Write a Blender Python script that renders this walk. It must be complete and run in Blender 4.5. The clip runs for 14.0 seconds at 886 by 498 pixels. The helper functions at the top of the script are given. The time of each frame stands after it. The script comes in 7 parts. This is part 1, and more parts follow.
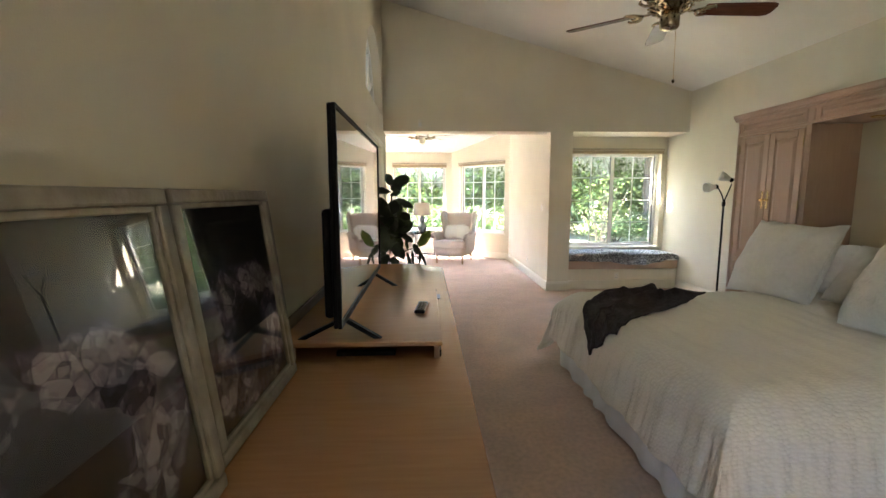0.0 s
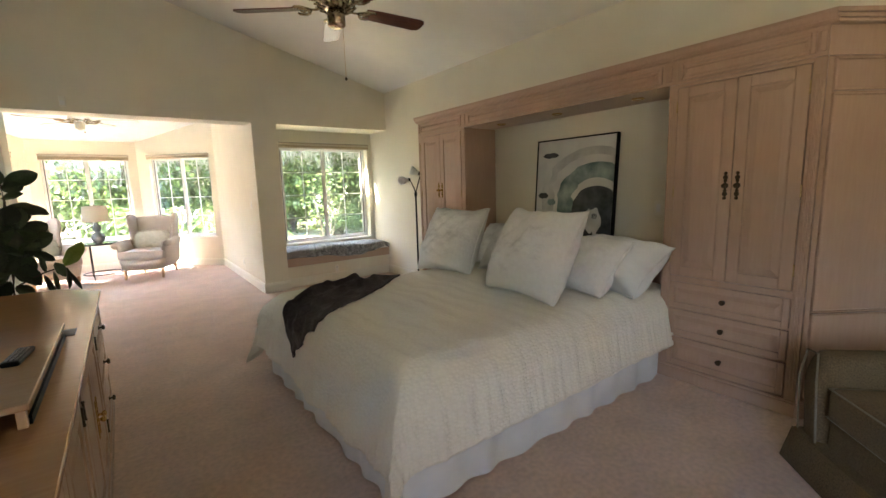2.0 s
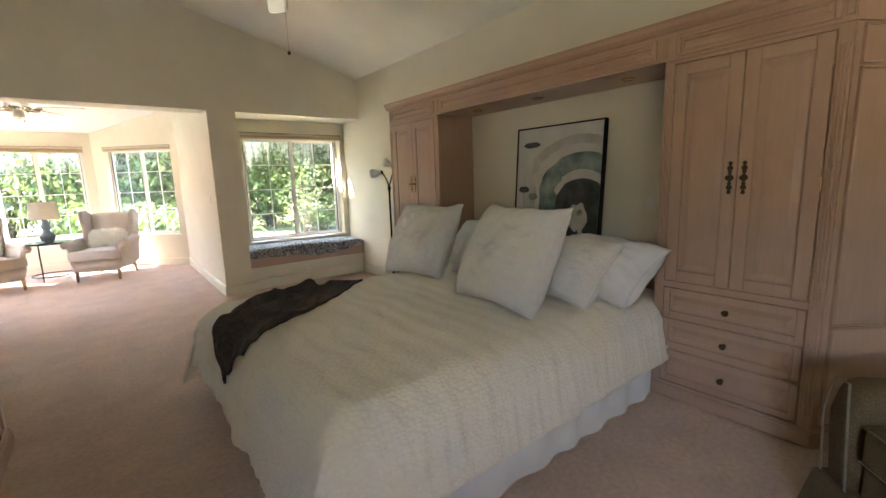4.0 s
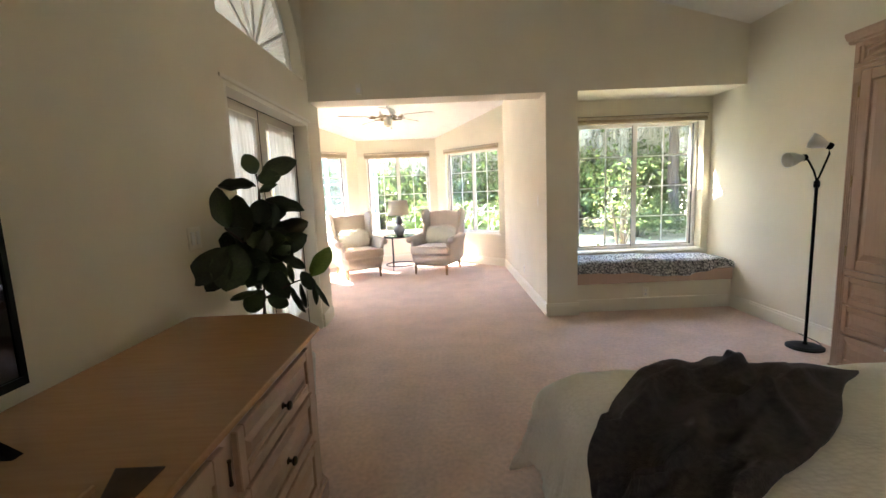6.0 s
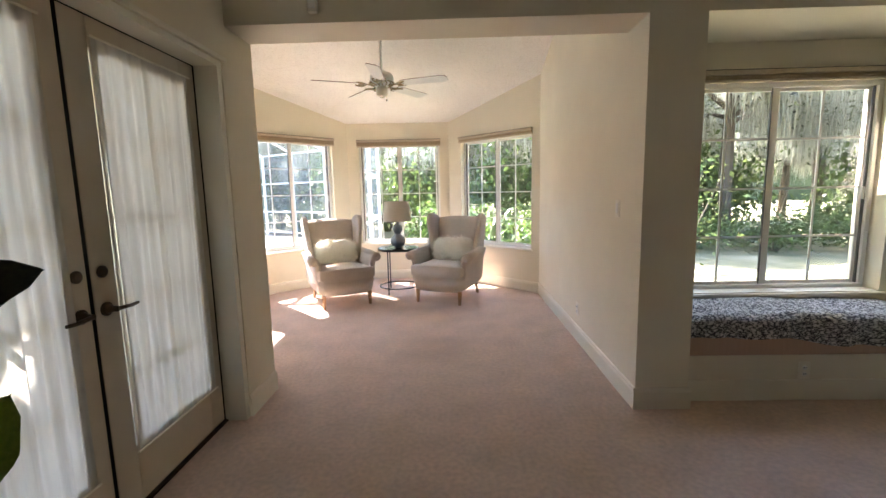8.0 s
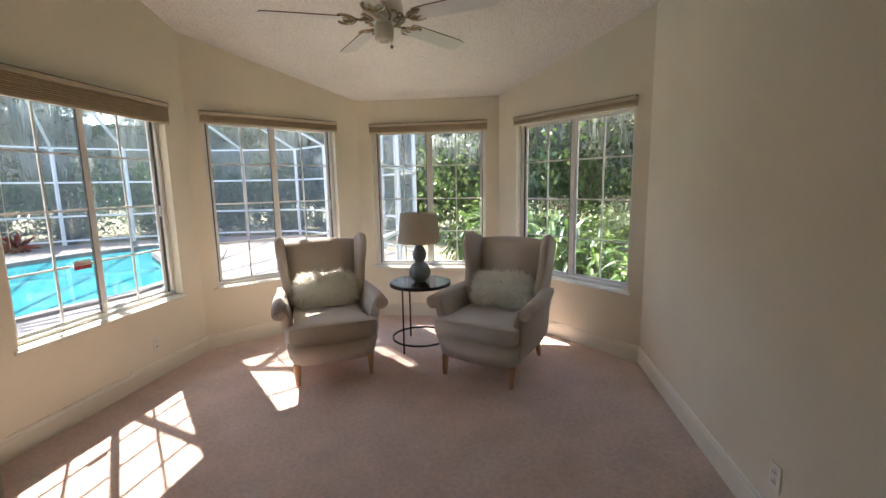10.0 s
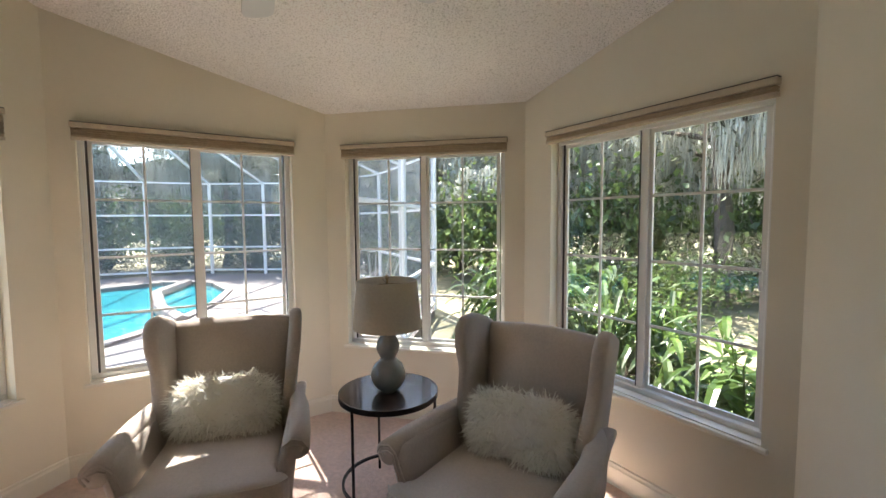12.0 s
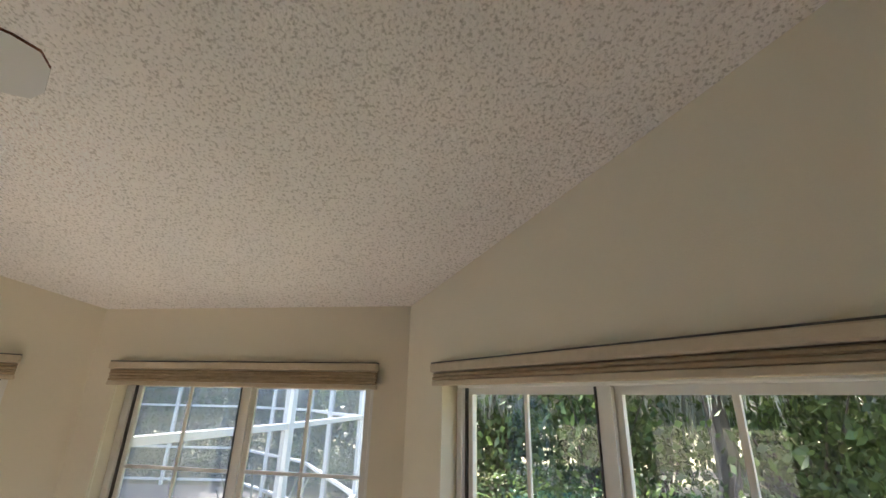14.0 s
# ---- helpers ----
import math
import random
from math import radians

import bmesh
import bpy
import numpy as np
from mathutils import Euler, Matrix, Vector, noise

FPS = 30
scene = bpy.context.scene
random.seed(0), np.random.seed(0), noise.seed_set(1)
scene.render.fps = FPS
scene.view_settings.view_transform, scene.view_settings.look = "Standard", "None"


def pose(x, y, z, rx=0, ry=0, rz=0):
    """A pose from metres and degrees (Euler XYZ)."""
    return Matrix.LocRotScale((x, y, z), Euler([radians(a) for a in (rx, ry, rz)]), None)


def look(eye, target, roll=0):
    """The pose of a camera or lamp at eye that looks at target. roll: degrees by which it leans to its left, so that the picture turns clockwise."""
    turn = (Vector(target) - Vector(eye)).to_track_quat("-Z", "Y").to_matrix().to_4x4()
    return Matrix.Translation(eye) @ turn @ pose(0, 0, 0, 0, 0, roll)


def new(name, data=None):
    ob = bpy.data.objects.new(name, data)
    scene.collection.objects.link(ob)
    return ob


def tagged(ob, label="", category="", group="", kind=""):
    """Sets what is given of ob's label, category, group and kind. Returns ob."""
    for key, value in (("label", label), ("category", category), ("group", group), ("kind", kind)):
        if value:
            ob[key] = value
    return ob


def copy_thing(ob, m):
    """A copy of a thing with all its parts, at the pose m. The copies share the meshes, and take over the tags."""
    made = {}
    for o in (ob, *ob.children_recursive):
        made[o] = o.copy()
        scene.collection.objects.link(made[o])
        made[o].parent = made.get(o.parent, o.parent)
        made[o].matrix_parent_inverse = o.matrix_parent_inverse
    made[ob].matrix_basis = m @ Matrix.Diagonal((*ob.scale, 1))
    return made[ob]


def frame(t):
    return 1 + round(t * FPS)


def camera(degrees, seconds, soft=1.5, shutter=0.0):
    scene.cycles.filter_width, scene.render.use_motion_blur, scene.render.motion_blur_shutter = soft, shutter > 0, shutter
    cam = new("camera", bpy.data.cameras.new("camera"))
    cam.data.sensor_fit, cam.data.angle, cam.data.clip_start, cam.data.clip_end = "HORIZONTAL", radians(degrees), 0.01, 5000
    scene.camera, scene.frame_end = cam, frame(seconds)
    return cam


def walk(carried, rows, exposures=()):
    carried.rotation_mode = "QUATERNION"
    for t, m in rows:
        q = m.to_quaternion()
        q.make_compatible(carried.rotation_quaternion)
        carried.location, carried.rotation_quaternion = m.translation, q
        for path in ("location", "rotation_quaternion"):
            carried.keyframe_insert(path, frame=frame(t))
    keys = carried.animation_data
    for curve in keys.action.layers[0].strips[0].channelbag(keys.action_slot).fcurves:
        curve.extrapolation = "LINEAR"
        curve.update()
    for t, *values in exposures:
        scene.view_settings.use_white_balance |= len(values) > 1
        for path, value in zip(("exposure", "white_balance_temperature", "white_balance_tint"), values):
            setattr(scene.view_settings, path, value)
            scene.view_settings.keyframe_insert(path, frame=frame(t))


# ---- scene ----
cam = camera(92.0, 14.0)
PATH = [
    (0, (0.041, 0.061, 1.388), (0.122, 2.044, 1.138), -0.1),
    (0.5, (0.112, 0.096, 1.394), (0.367, 2.063, 1.139), -0.3),
    (1, (0.183, 0.106, 1.396), (0.684, 2.025, 1.137), -1.3),
    (1.5, (0.266, 0.095, 1.392), (1.138, 1.874, 1.117), -1.6),
    (2, (0.351, 0.085, 1.385), (1.529, 1.674, 1.093), -1.7),
    (2.2, (0.382, 0.072, 1.382), (1.665, 1.577, 1.084), -1.5),
    (4.3, (0.762, 0.456, 1.377), (1.937, 2.038, 1.039), -2.1),
    (4.5, (0.783, 0.572, 1.376), (1.753, 2.289, 1.041), -2.4),
    (5, (0.849, 0.912, 1.364), (1.237, 2.849, 1.055), -3.2),
    (5.5, (0.813, 1.305, 1.316), (0.863, 3.286, 1.045), -2.8),
    (6, (0.729, 1.763, 1.342), (0.73, 3.745, 1.076), -2.4),
    (6.5, (0.732, 2.213, 1.323), (0.662, 4.195, 1.062), -2.1),
    (7, (0.73, 2.673, 1.325), (0.629, 4.653, 1.063), -1.1),
    (7.5, (0.706, 3.152, 1.355), (0.629, 5.133, 1.09), -0.9),
    (8, (0.719, 3.641, 1.328), (0.669, 5.623, 1.065), -1.2),
    (10.3, (0.727, 5.884, 1.481), (0.36, 7.827, 1.184), -1.5),
    (10.5, (0.732, 6.053, 1.491), (0.294, 7.982, 1.196), -1.8),
    (11, (0.766, 6.446, 1.468), (0.138, 8.325, 1.195), -0.8),
    (11.5, (0.8, 6.801, 1.45), (0.179, 8.681, 1.174), -0.3),
    (12, (0.824, 7.158, 1.547), (0.353, 9.098, 1.413), -0.4),
    (12.5, (0.919, 7.467, 1.693), (0.527, 9.411, 1.947), -0.5),
    (13, (1.061, 7.76, 1.814), (0.693, 9.658, 2.326), 0.2),
    (13.5, (1.111, 8.105, 1.887), (0.776, 9.994, 2.454), 0.8),
    (14, (1.145, 8.496, 1.985), (0.791, 10.347, 2.657), 1.3),
]
EXPOSURES = [(0.0, 5.03, 6350, 15), (1.5, 5.0, 6600, 15), (4.5, 4.93, 6550, 16), (6.0, 4.78, 6550, 17), (7.0, 4.37, 6600, 18), (8.2, 3.72, 6600, 17), (10.5, 2.6, 6450, 15), (12.0, 2.6, 6450, 15), (14.0, 2.66, 6400, 15)]
walk(cam, [(t, look(eye, target, roll)) for t, eye, target, roll in PATH], EXPOSURES)

# ---- light ----
SUN_TO = Vector((-0.46, 0.46, 0.79)).normalized()
world = bpy.data.worlds.new("sky")
scene.world = world
world.use_nodes = True
wt = world.node_tree
sky = wt.nodes.new("ShaderNodeTexSky")
sky.sky_type = "NISHITA"
sky.sun_disc = False
sky.sun_elevation = math.asin(SUN_TO.z)
sky.sun_rotation = math.atan2(SUN_TO.x, SUN_TO.y)
wt.links.new(sky.outputs[0], wt.nodes["Background"].inputs[0])
wt.nodes["Background"].inputs[1].default_value = 0.15
sun = bpy.data.lights.new("sun", "SUN")
sun.energy, sun.angle, sun.color = 4.8, radians(0.5), (1.0, 0.95, 0.86)
sun_ob = new("sun", sun)
sun_ob.matrix_world = look(SUN_TO * 30, (0, 0, 0))

# daylight standing in the door glazing behind the sheers; fill lamp in an added, unseen west wall opening


def window_light(name, m, w, h, watts, color):
    d = bpy.data.lights.new(name, "AREA")
    d.shape, d.size, d.size_y, d.energy, d.color = "RECTANGLE", w, h, watts, color
    ob = new(name, d)
    ob.matrix_world = m


window_light("door_daylight", look((-0.74, 5.23, 1.08), (1.0, 5.23, 1.08)), 1.5, 1.75, 0.16, (1.0, 0.97, 0.92))
window_light("rear_fill", look((-0.545, -1.55, 1.45), (1.2, -1.0, 1.25)), 0.95, 0.95, 0.36, (1.0, 0.90, 0.76))

# ---- materials ----


def mat(name, c1, c2=None, rough=0.6, scale=20.0, bump=0.0, bscale=200.0, metal=0.0, big=0.0, stretch=(1, 1, 1),
        random_amount=0.0, sheen=0.0, spec=0.5, detail=4.0, island=False, through_light=0.0, coat=0.0, big_span=(0.9, 1.06), span=(0.3, 0.7)):
    m = bpy.data.materials.new(name)
    m.use_nodes = True
    nt = m.node_tree
    b = nt.nodes["Principled BSDF"]
    b.inputs["Roughness"].default_value = rough
    b.inputs["Metallic"].default_value = metal
    b.inputs["Specular IOR Level"].default_value = spec
    b.inputs["Coat Weight"].default_value = coat
    if sheen:
        b.inputs["Sheen Weight"].default_value = sheen
        b.inputs["Sheen Roughness"].default_value = 0.5
    c2 = c2 or tuple(v * 0.88 for v in c1)
    tc = nt.nodes.new("ShaderNodeTexCoord")
    mp = nt.nodes.new("ShaderNodeMapping")
    mp.inputs["Scale"].default_value = stretch
    nt.links.new(tc.outputs["Object"], mp.inputs[0])
    n1 = nt.nodes.new("ShaderNodeTexNoise")
    n1.inputs["Scale"].default_value = scale
    n1.inputs["Detail"].default_value = detail
    nt.links.new(mp.outputs[0], n1.inputs["Vector"])
    ramp = nt.nodes.new("ShaderNodeValToRGB")
    ramp.color_ramp.elements[0].position, ramp.color_ramp.elements[1].position = span
    ramp.color_ramp.elements[0].color, ramp.color_ramp.elements[1].color = (*c1, 1), (*c2, 1)
    nt.links.new(n1.outputs["Fac"], ramp.inputs[0])
    col = ramp.outputs[0]
    if big:
        n2 = nt.nodes.new("ShaderNodeTexNoise")
        n2.inputs["Scale"].default_value = big
        n2.inputs["Detail"].default_value = 3
        nt.links.new(tc.outputs["Object"], n2.inputs["Vector"])
        mr = nt.nodes.new("ShaderNodeMapRange")
        mr.inputs[1].default_value, mr.inputs[2].default_value = 0.3, 0.7
        mr.inputs[3].default_value, mr.inputs[4].default_value = big_span
        nt.links.new(n2.outputs["Fac"], mr.inputs[0])
        mx = nt.nodes.new("ShaderNodeVectorMath")
        mx.operation = "SCALE"
        nt.links.new(col, mx.inputs[0])
        nt.links.new(mr.outputs[0], mx.inputs["Scale"])
        col = mx.outputs[0]
    if random_amount:
        src = nt.nodes.new("ShaderNodeNewGeometry" if island else "ShaderNodeObjectInfo")
        mr = nt.nodes.new("ShaderNodeMapRange")
        mr.inputs[3].default_value, mr.inputs[4].default_value = 1 - random_amount, 1 + random_amount
        nt.links.new(src.outputs["Random Per Island" if island else "Random"], mr.inputs[0])
        mx = nt.nodes.new("ShaderNodeVectorMath")
        mx.operation = "SCALE"
        nt.links.new(col, mx.inputs[0])
        nt.links.new(mr.outputs[0], mx.inputs["Scale"])
        col = mx.outputs[0]
    nt.links.new(col, b.inputs["Base Color"])
    if bump:
        n3 = nt.nodes.new("ShaderNodeTexNoise")
        n3.inputs["Scale"].default_value = bscale
        n3.inputs["Detail"].default_value = 5
        nt.links.new(mp.outputs[0], n3.inputs["Vector"])
        bp = nt.nodes.new("ShaderNodeBump")
        bp.inputs["Strength"].default_value = min(1.0, bump)
        bp.inputs["Distance"].default_value = 0.01
        nt.links.new(n3.outputs["Fac"], bp.inputs["Height"])
        nt.links.new(bp.outputs[0], b.inputs["Normal"])
    if through_light:
        tr = nt.nodes.new("ShaderNodeBsdfTranslucent")
        nt.links.new(col, tr.inputs[0])
        mix = nt.nodes.new("ShaderNodeMixShader")
        mix.inputs[0].default_value = through_light
        nt.links.new(b.outputs[0], mix.inputs[1])
        nt.links.new(tr.outputs[0], mix.inputs[2])
        nt.links.new(mix.outputs[0], nt.nodes["Material Output"].inputs[0])
    return m


def glass_mat(name, tint=(0.97, 0.99, 0.98), gloss=1.0):
    m = bpy.data.materials.new(name)
    m.use_nodes = True
    nt = m.node_tree
    nt.nodes.remove(nt.nodes["Principled BSDF"])
    t = nt.nodes.new("ShaderNodeBsdfTransparent")
    t.inputs[0].default_value = (*tint, 1)
    g = nt.nodes.new("ShaderNodeBsdfGlossy")
    g.inputs["Roughness"].default_value = 0.0
    f = nt.nodes.new("ShaderNodeLayerWeight")
    f.inputs[0].default_value = 0.5
    pw = nt.nodes.new("ShaderNodeMath")
    pw.operation = "POWER"
    pw.inputs[1].default_value = 4.0
    nt.links.new(f.outputs["Facing"], pw.inputs[0])
    mu = nt.nodes.new("ShaderNodeMath")
    mu.operation = "MULTIPLY_ADD"
    mu.use_clamp = True
    mu.inputs[1].default_value = 0.8
    mu.inputs[2].default_value = 0.035 * gloss
    nt.links.new(pw.outputs[0], mu.inputs[0])
    mix = nt.nodes.new("ShaderNodeMixShader")
    nt.links.new(mu.outputs[0], mix.inputs[0])
    nt.links.new(t.outputs[0], mix.inputs[1])
    nt.links.new(g.outputs[0], mix.inputs[2])
    nt.links.new(mix.outputs[0], nt.nodes["Material Output"].inputs[0])
    return m


M_WALL = mat("cream wall paint", (0.81, 0.75, 0.605), (0.785, 0.725, 0.58), 0.75, 3.0, 0.12, 260, big=0.7)
M_TRIM = mat("cream gloss trim paint", (0.82, 0.78, 0.66), (0.80, 0.755, 0.635), 0.4, 6.0, 0.03, 60)
# the darker noise flecks paint in the shade between popcorn bumps
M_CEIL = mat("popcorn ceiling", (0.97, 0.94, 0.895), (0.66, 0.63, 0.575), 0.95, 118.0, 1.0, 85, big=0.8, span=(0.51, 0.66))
M_CEIL_MAIN = mat("orange peel ceiling", (0.86, 0.83, 0.75), (0.83, 0.80, 0.72), 0.9, 90.0, 0.3, 120, big=0.8)
M_CARPET = mat("pink beige carpet", (0.83, 0.615, 0.50), (0.70, 0.51, 0.41), 0.98, 38.0, 1.0, 300, big=3.5, sheen=0.25, big_span=(0.88, 1.06), detail=12.0, span=(0.36, 0.64))
M_WOOD = mat("pickled oak", (0.52, 0.35, 0.25), (0.485, 0.322, 0.226), 0.38, 9.0, 0.06, 60, big=1.5, stretch=(8, 8, 0.7))
M_TOP = mat("honey oak top", (0.49, 0.275, 0.135), (0.44, 0.24, 0.115), 0.26, 8.0, 0.04, 60, big=1.2, stretch=(9, 0.7, 9), coat=0.3)
M_WHITE = mat("white aluminium frame", (0.82, 0.81, 0.77), (0.78, 0.77, 0.73), 0.45, 12)
M_BLACK = mat("black plastic", (0.003, 0.003, 0.0033), (0.004, 0.004, 0.004), 0.5, 30, spec=0.14)
M_GLASS = glass_mat("window glass")

# ---- mesh helpers ----


def part(name, bm, material, parent=None, label="", smooth=False):
    me = bpy.data.meshes.new(name)
    bm.normal_update()
    bm.to_mesh(me)
    bm.free()
    mats = material if isinstance(material, (list, tuple)) else [material]
    for m in mats:
        me.materials.append(m)
    if smooth:
        for p in me.polygons:
            p.use_smooth = True
    ob = new(name, me)
    if parent is not None:
        ob.parent = parent
    if label:
        ob["label"] = label
    return ob


def thing(name, m, label, category, group="", kind=""):
    ob = new(name)
    ob.matrix_world = m
    ob.empty_display_size = 0.1
    return tagged(ob, label, category, group, kind)


def hexa(bm, pts):
    """A solid from eight corners: four below, four above, both counter-clockwise."""
    v = [bm.verts.new(p) for p in pts]
    for f in ((3, 2, 1, 0), (4, 5, 6, 7), (0, 1, 5, 4), (1, 2, 6, 5), (2, 3, 7, 6), (3, 0, 4, 7)):
        bm.faces.new([v[i] for i in f])
    return v


def box(bm, x0, x1, y0, y1, z0, z1, bevel=0.0, seg=2):
    b = bmesh.new() if bevel else bm
    hexa(b, [(x0, y0, z0), (x1, y0, z0), (x1, y1, z0), (x0, y1, z0), (x0, y0, z1), (x1, y0, z1), (x1, y1, z1), (x0, y1, z1)])
    if bevel:
        bmesh.ops.bevel(b, geom=b.edges[:], offset=bevel, segments=seg, affect="EDGES", profile=0.5)
        merge(bm, b)
    return bm


def merge(bm, b, m=None):
    """Adds the mesh b to bm and frees b."""
    vs = [bm.verts.new(m @ v.co if m is not None else v.co) for v in b.verts]
    b.verts.index_update()
    for f in b.faces:
        nf = bm.faces.new([vs[v.index] for v in f.verts])
        nf.material_index, nf.smooth = f.material_index, f.smooth
    b.free()
    return bm


def boxm(*a, **k):
    return box(bmesh.new(), *a, **k)


def lathe(bm, profile, n=24, m=None, cap=True):
    """A turned body from (radius, height) pairs about z."""
    rings = []
    for r, z in profile:
        ring = []
        for i in range(n):
            a = 2 * math.pi * i / n
            p = Vector((r * math.cos(a), r * math.sin(a), z))
            ring.append(bm.verts.new(m @ p if m is not None else p))
        rings.append(ring)
    for a, b in zip(rings, rings[1:]):
        for i in range(n):
            bm.faces.new((a[i], a[(i + 1) % n], b[(i + 1) % n], b[i]))
    if cap:
        bm.faces.new(rings[0][::-1])
        bm.faces.new(rings[-1])
    return bm


def tube(bm, pts, r, n=8, r_end=None):
    """A round bar along points."""
    pts = [Vector(p) for p in pts]
    rings = []
    for k, p in enumerate(pts):
        d = (pts[min(k + 1, len(pts) - 1)] - pts[max(k - 1, 0)]).normalized()
        q = d.to_track_quat("Z", "Y")
        rr = r if r_end is None else r + (r_end - r) * k / (len(pts) - 1)
        rings.append([bm.verts.new(p + q @ Vector((rr * math.cos(2 * math.pi * i / n), rr * math.sin(2 * math.pi * i / n), 0))) for i in range(n)])
    for a, b in zip(rings, rings[1:]):
        for i in range(n):
            bm.faces.new((a[i], a[(i + 1) % n], b[(i + 1) % n], b[i]))
    bm.faces.new(rings[0][::-1])
    bm.faces.new(rings[-1])
    return bm


def prism(bm, outline, z0, z1):
    lo = [bm.verts.new((x, y, z0)) for x, y in outline]
    hi = [bm.verts.new((x, y, z1)) for x, y in outline]
    bm.faces.new(lo[::-1])
    bm.faces.new(hi)
    n = len(lo)
    for i in range(n):
        bm.faces.new((lo[i], lo[(i + 1) % n], hi[(i + 1) % n], hi[i]))
    return bm


# ---- the plan ----
XL, XR = -0.53, 3.78            # bedroom side walls
YB, YF = -2.6, 6.12             # wall behind, wall ahead
HEAD = 2.265                    # underside of the wide opening and of the alcove
BAY = [(-1.98, 6.42), (-1.98, 9.05), (-0.87, 10.25), (0.67, 10.27), (1.82, 9.13), (1.80, 6.42)]


def main_top(x, y):
    return 2.82 + 0.265 * (3.78 - x)


def sun_top(x, y):
    return 2.375 + 0.32 * (10.26 - y)


def wall(name, p0, p1, thick, top, openings=(), z0=0.0, material=None, cuts=()):
    """A wall whose room face runs from p0 to p1, with its thickness to the left of that way.
    openings: (s0, s1, z0, z1) along it; the top follows the function top(x, y)."""
    p0, p1 = Vector((*p0, 0)), Vector((*p1, 0))
    d = (p1 - p0)
    L = d.length
    d.normalize()
    n = Vector((-d.y, d.x, 0))
    ss = sorted({0.0, L, *[o[0] for o in openings], *[o[1] for o in openings], *cuts})
    bm = bmesh.new()
    for a, b in zip(ss, ss[1:]):
        spans, z = [], z0
        for o in sorted([o for o in openings if o[0] <= a + 1e-6 and o[1] >= b - 1e-6], key=lambda o: o[2]):
            if o[2] > z + 1e-6:
                spans.append((z, o[2]))
            z = o[3]
        spans.append((z, None))
        A, B = p0 + d * a, p0 + d * b
        for lo, hi in spans:
            ta, tb = (top(A.x, A.y), top(B.x, B.y)) if hi is None else (hi, hi)
            hexa(bm, [(A.x, A.y, lo), (B.x, B.y, lo), (B.x + n.x * thick, B.y + n.y * thick, lo), (A.x + n.x * thick, A.y + n.y * thick, lo),
                      (A.x, A.y, ta), (B.x, B.y, tb), (B.x + n.x * thick, B.y + n.y * thick, tb), (A.x + n.x * thick, A.y + n.y * thick, ta)])
    bmesh.ops.remove_doubles(bm, verts=bm.verts[:], dist=0.0005)
    return tagged(part(name, bm, material or M_WALL), "cream painted plaster wall", "wall", kind="structure")


# walls of the bedroom: left (doors and half-round light over them), ahead, right, behind
ARCH = (5.22, 2.44, 0.81)
bm = bmesh.new()


def left_block(y0, y1, z0, z1a, z1b):
    hexa(bm, [(XL - 0.16, y0, z0), (XL, y0, z0), (XL, y1, z0), (XL - 0.16, y1, z0), (XL - 0.16, y0, z1a), (XL, y0, z1a), (XL, y1, z1b), (XL - 0.16, y1, z1b)])


HL = main_top(XL, 0) + 0.02
left_block(YB, -2.05, 0, HL, HL)
# opening added out of view for the fill lamp
left_block(-2.05, -1.05, 0, 0.95, 0.95)
left_block(-2.05, -1.05, 1.95, HL, HL)
left_block(-1.05, 4.41, 0, HL, HL)
left_block(6.06, 6.435, 0, HL, HL)
left_block(4.41, 6.06, 2.06, ARCH[1], ARCH[1])
N = 28
for i in range(N):
    a0, a1 = math.pi * (1 - i / N), math.pi * (1 - (i + 1) / N)
    y0, y1 = ARCH[0] + ARCH[2] * math.cos(a0), ARCH[0] + ARCH[2] * math.cos(a1)
    q0, q1 = ARCH[1] + ARCH[2] * math.sin(a0), ARCH[1] + ARCH[2] * math.sin(a1)
    hexa(bm, [(XL - 0.16, y0, q0), (XL, y0, q0), (XL, y1, q1), (XL - 0.16, y1, q1), (XL - 0.16, y0, HL), (XL, y0, HL), (XL, y1, HL), (XL - 0.16, y1, HL)])
left_block(6.03, 6.06, ARCH[1], HL, HL)
tagged(part("wall_west", bm, M_WALL), "cream painted wall with an arched opening over double doors", "wall", kind="structure")

bm = bmesh.new()
for x0, x1, z0, y1 in ((XL, 1.80, HEAD, 6.42), (1.80, 2.115, 0.0, 6.42), (2.115, XR, HEAD, 6.24)):
    hexa(bm, [(x0, YF, z0), (x1, YF, z0), (x1, y1, z0), (x0, y1, z0), (x0, YF, main_top(x0, 0) + 0.02), (x1, YF, main_top(x1, 0) + 0.02), (x1, y1, main_top(x1, 0) + 0.02), (x0, y1, main_top(x0, 0) + 0.02)])
tagged(part("wall_north", bm, M_WALL), "cream wall with a wide opening and a window alcove", "wall", kind="structure")
wall("wall_east", (XR, 7.0), (XR, YB), 0.16, lambda x, y: main_top(XR, y) + 0.02)
wall("wall_south", (XR + 0.16, YB), (XL - 0.16, YB), 0.16, lambda x, y: main_top(x, y) + 0.02)

# alcove: back wall with the window, soffit, side
AW = (2.28, 3.70, 0.575, 2.035)
ALC_Y = 6.65
wall("alcove_wall", (2.115, ALC_Y), (XR, ALC_Y), 0.22, lambda x, y: 2.6, openings=[(AW[0] - 2.115, AW[1] - 2.115, AW[2], AW[3])])
wall("alcove_side", (2.115, 6.42), (2.115, ALC_Y), 0.15, lambda x, y: 2.6)
tagged(part("alcove_ceiling", boxm(2.115, XR, 6.24, ALC_Y, HEAD, HEAD + 0.1), M_WALL), "cream flat soffit over the window seat", "ceiling", kind="structure")

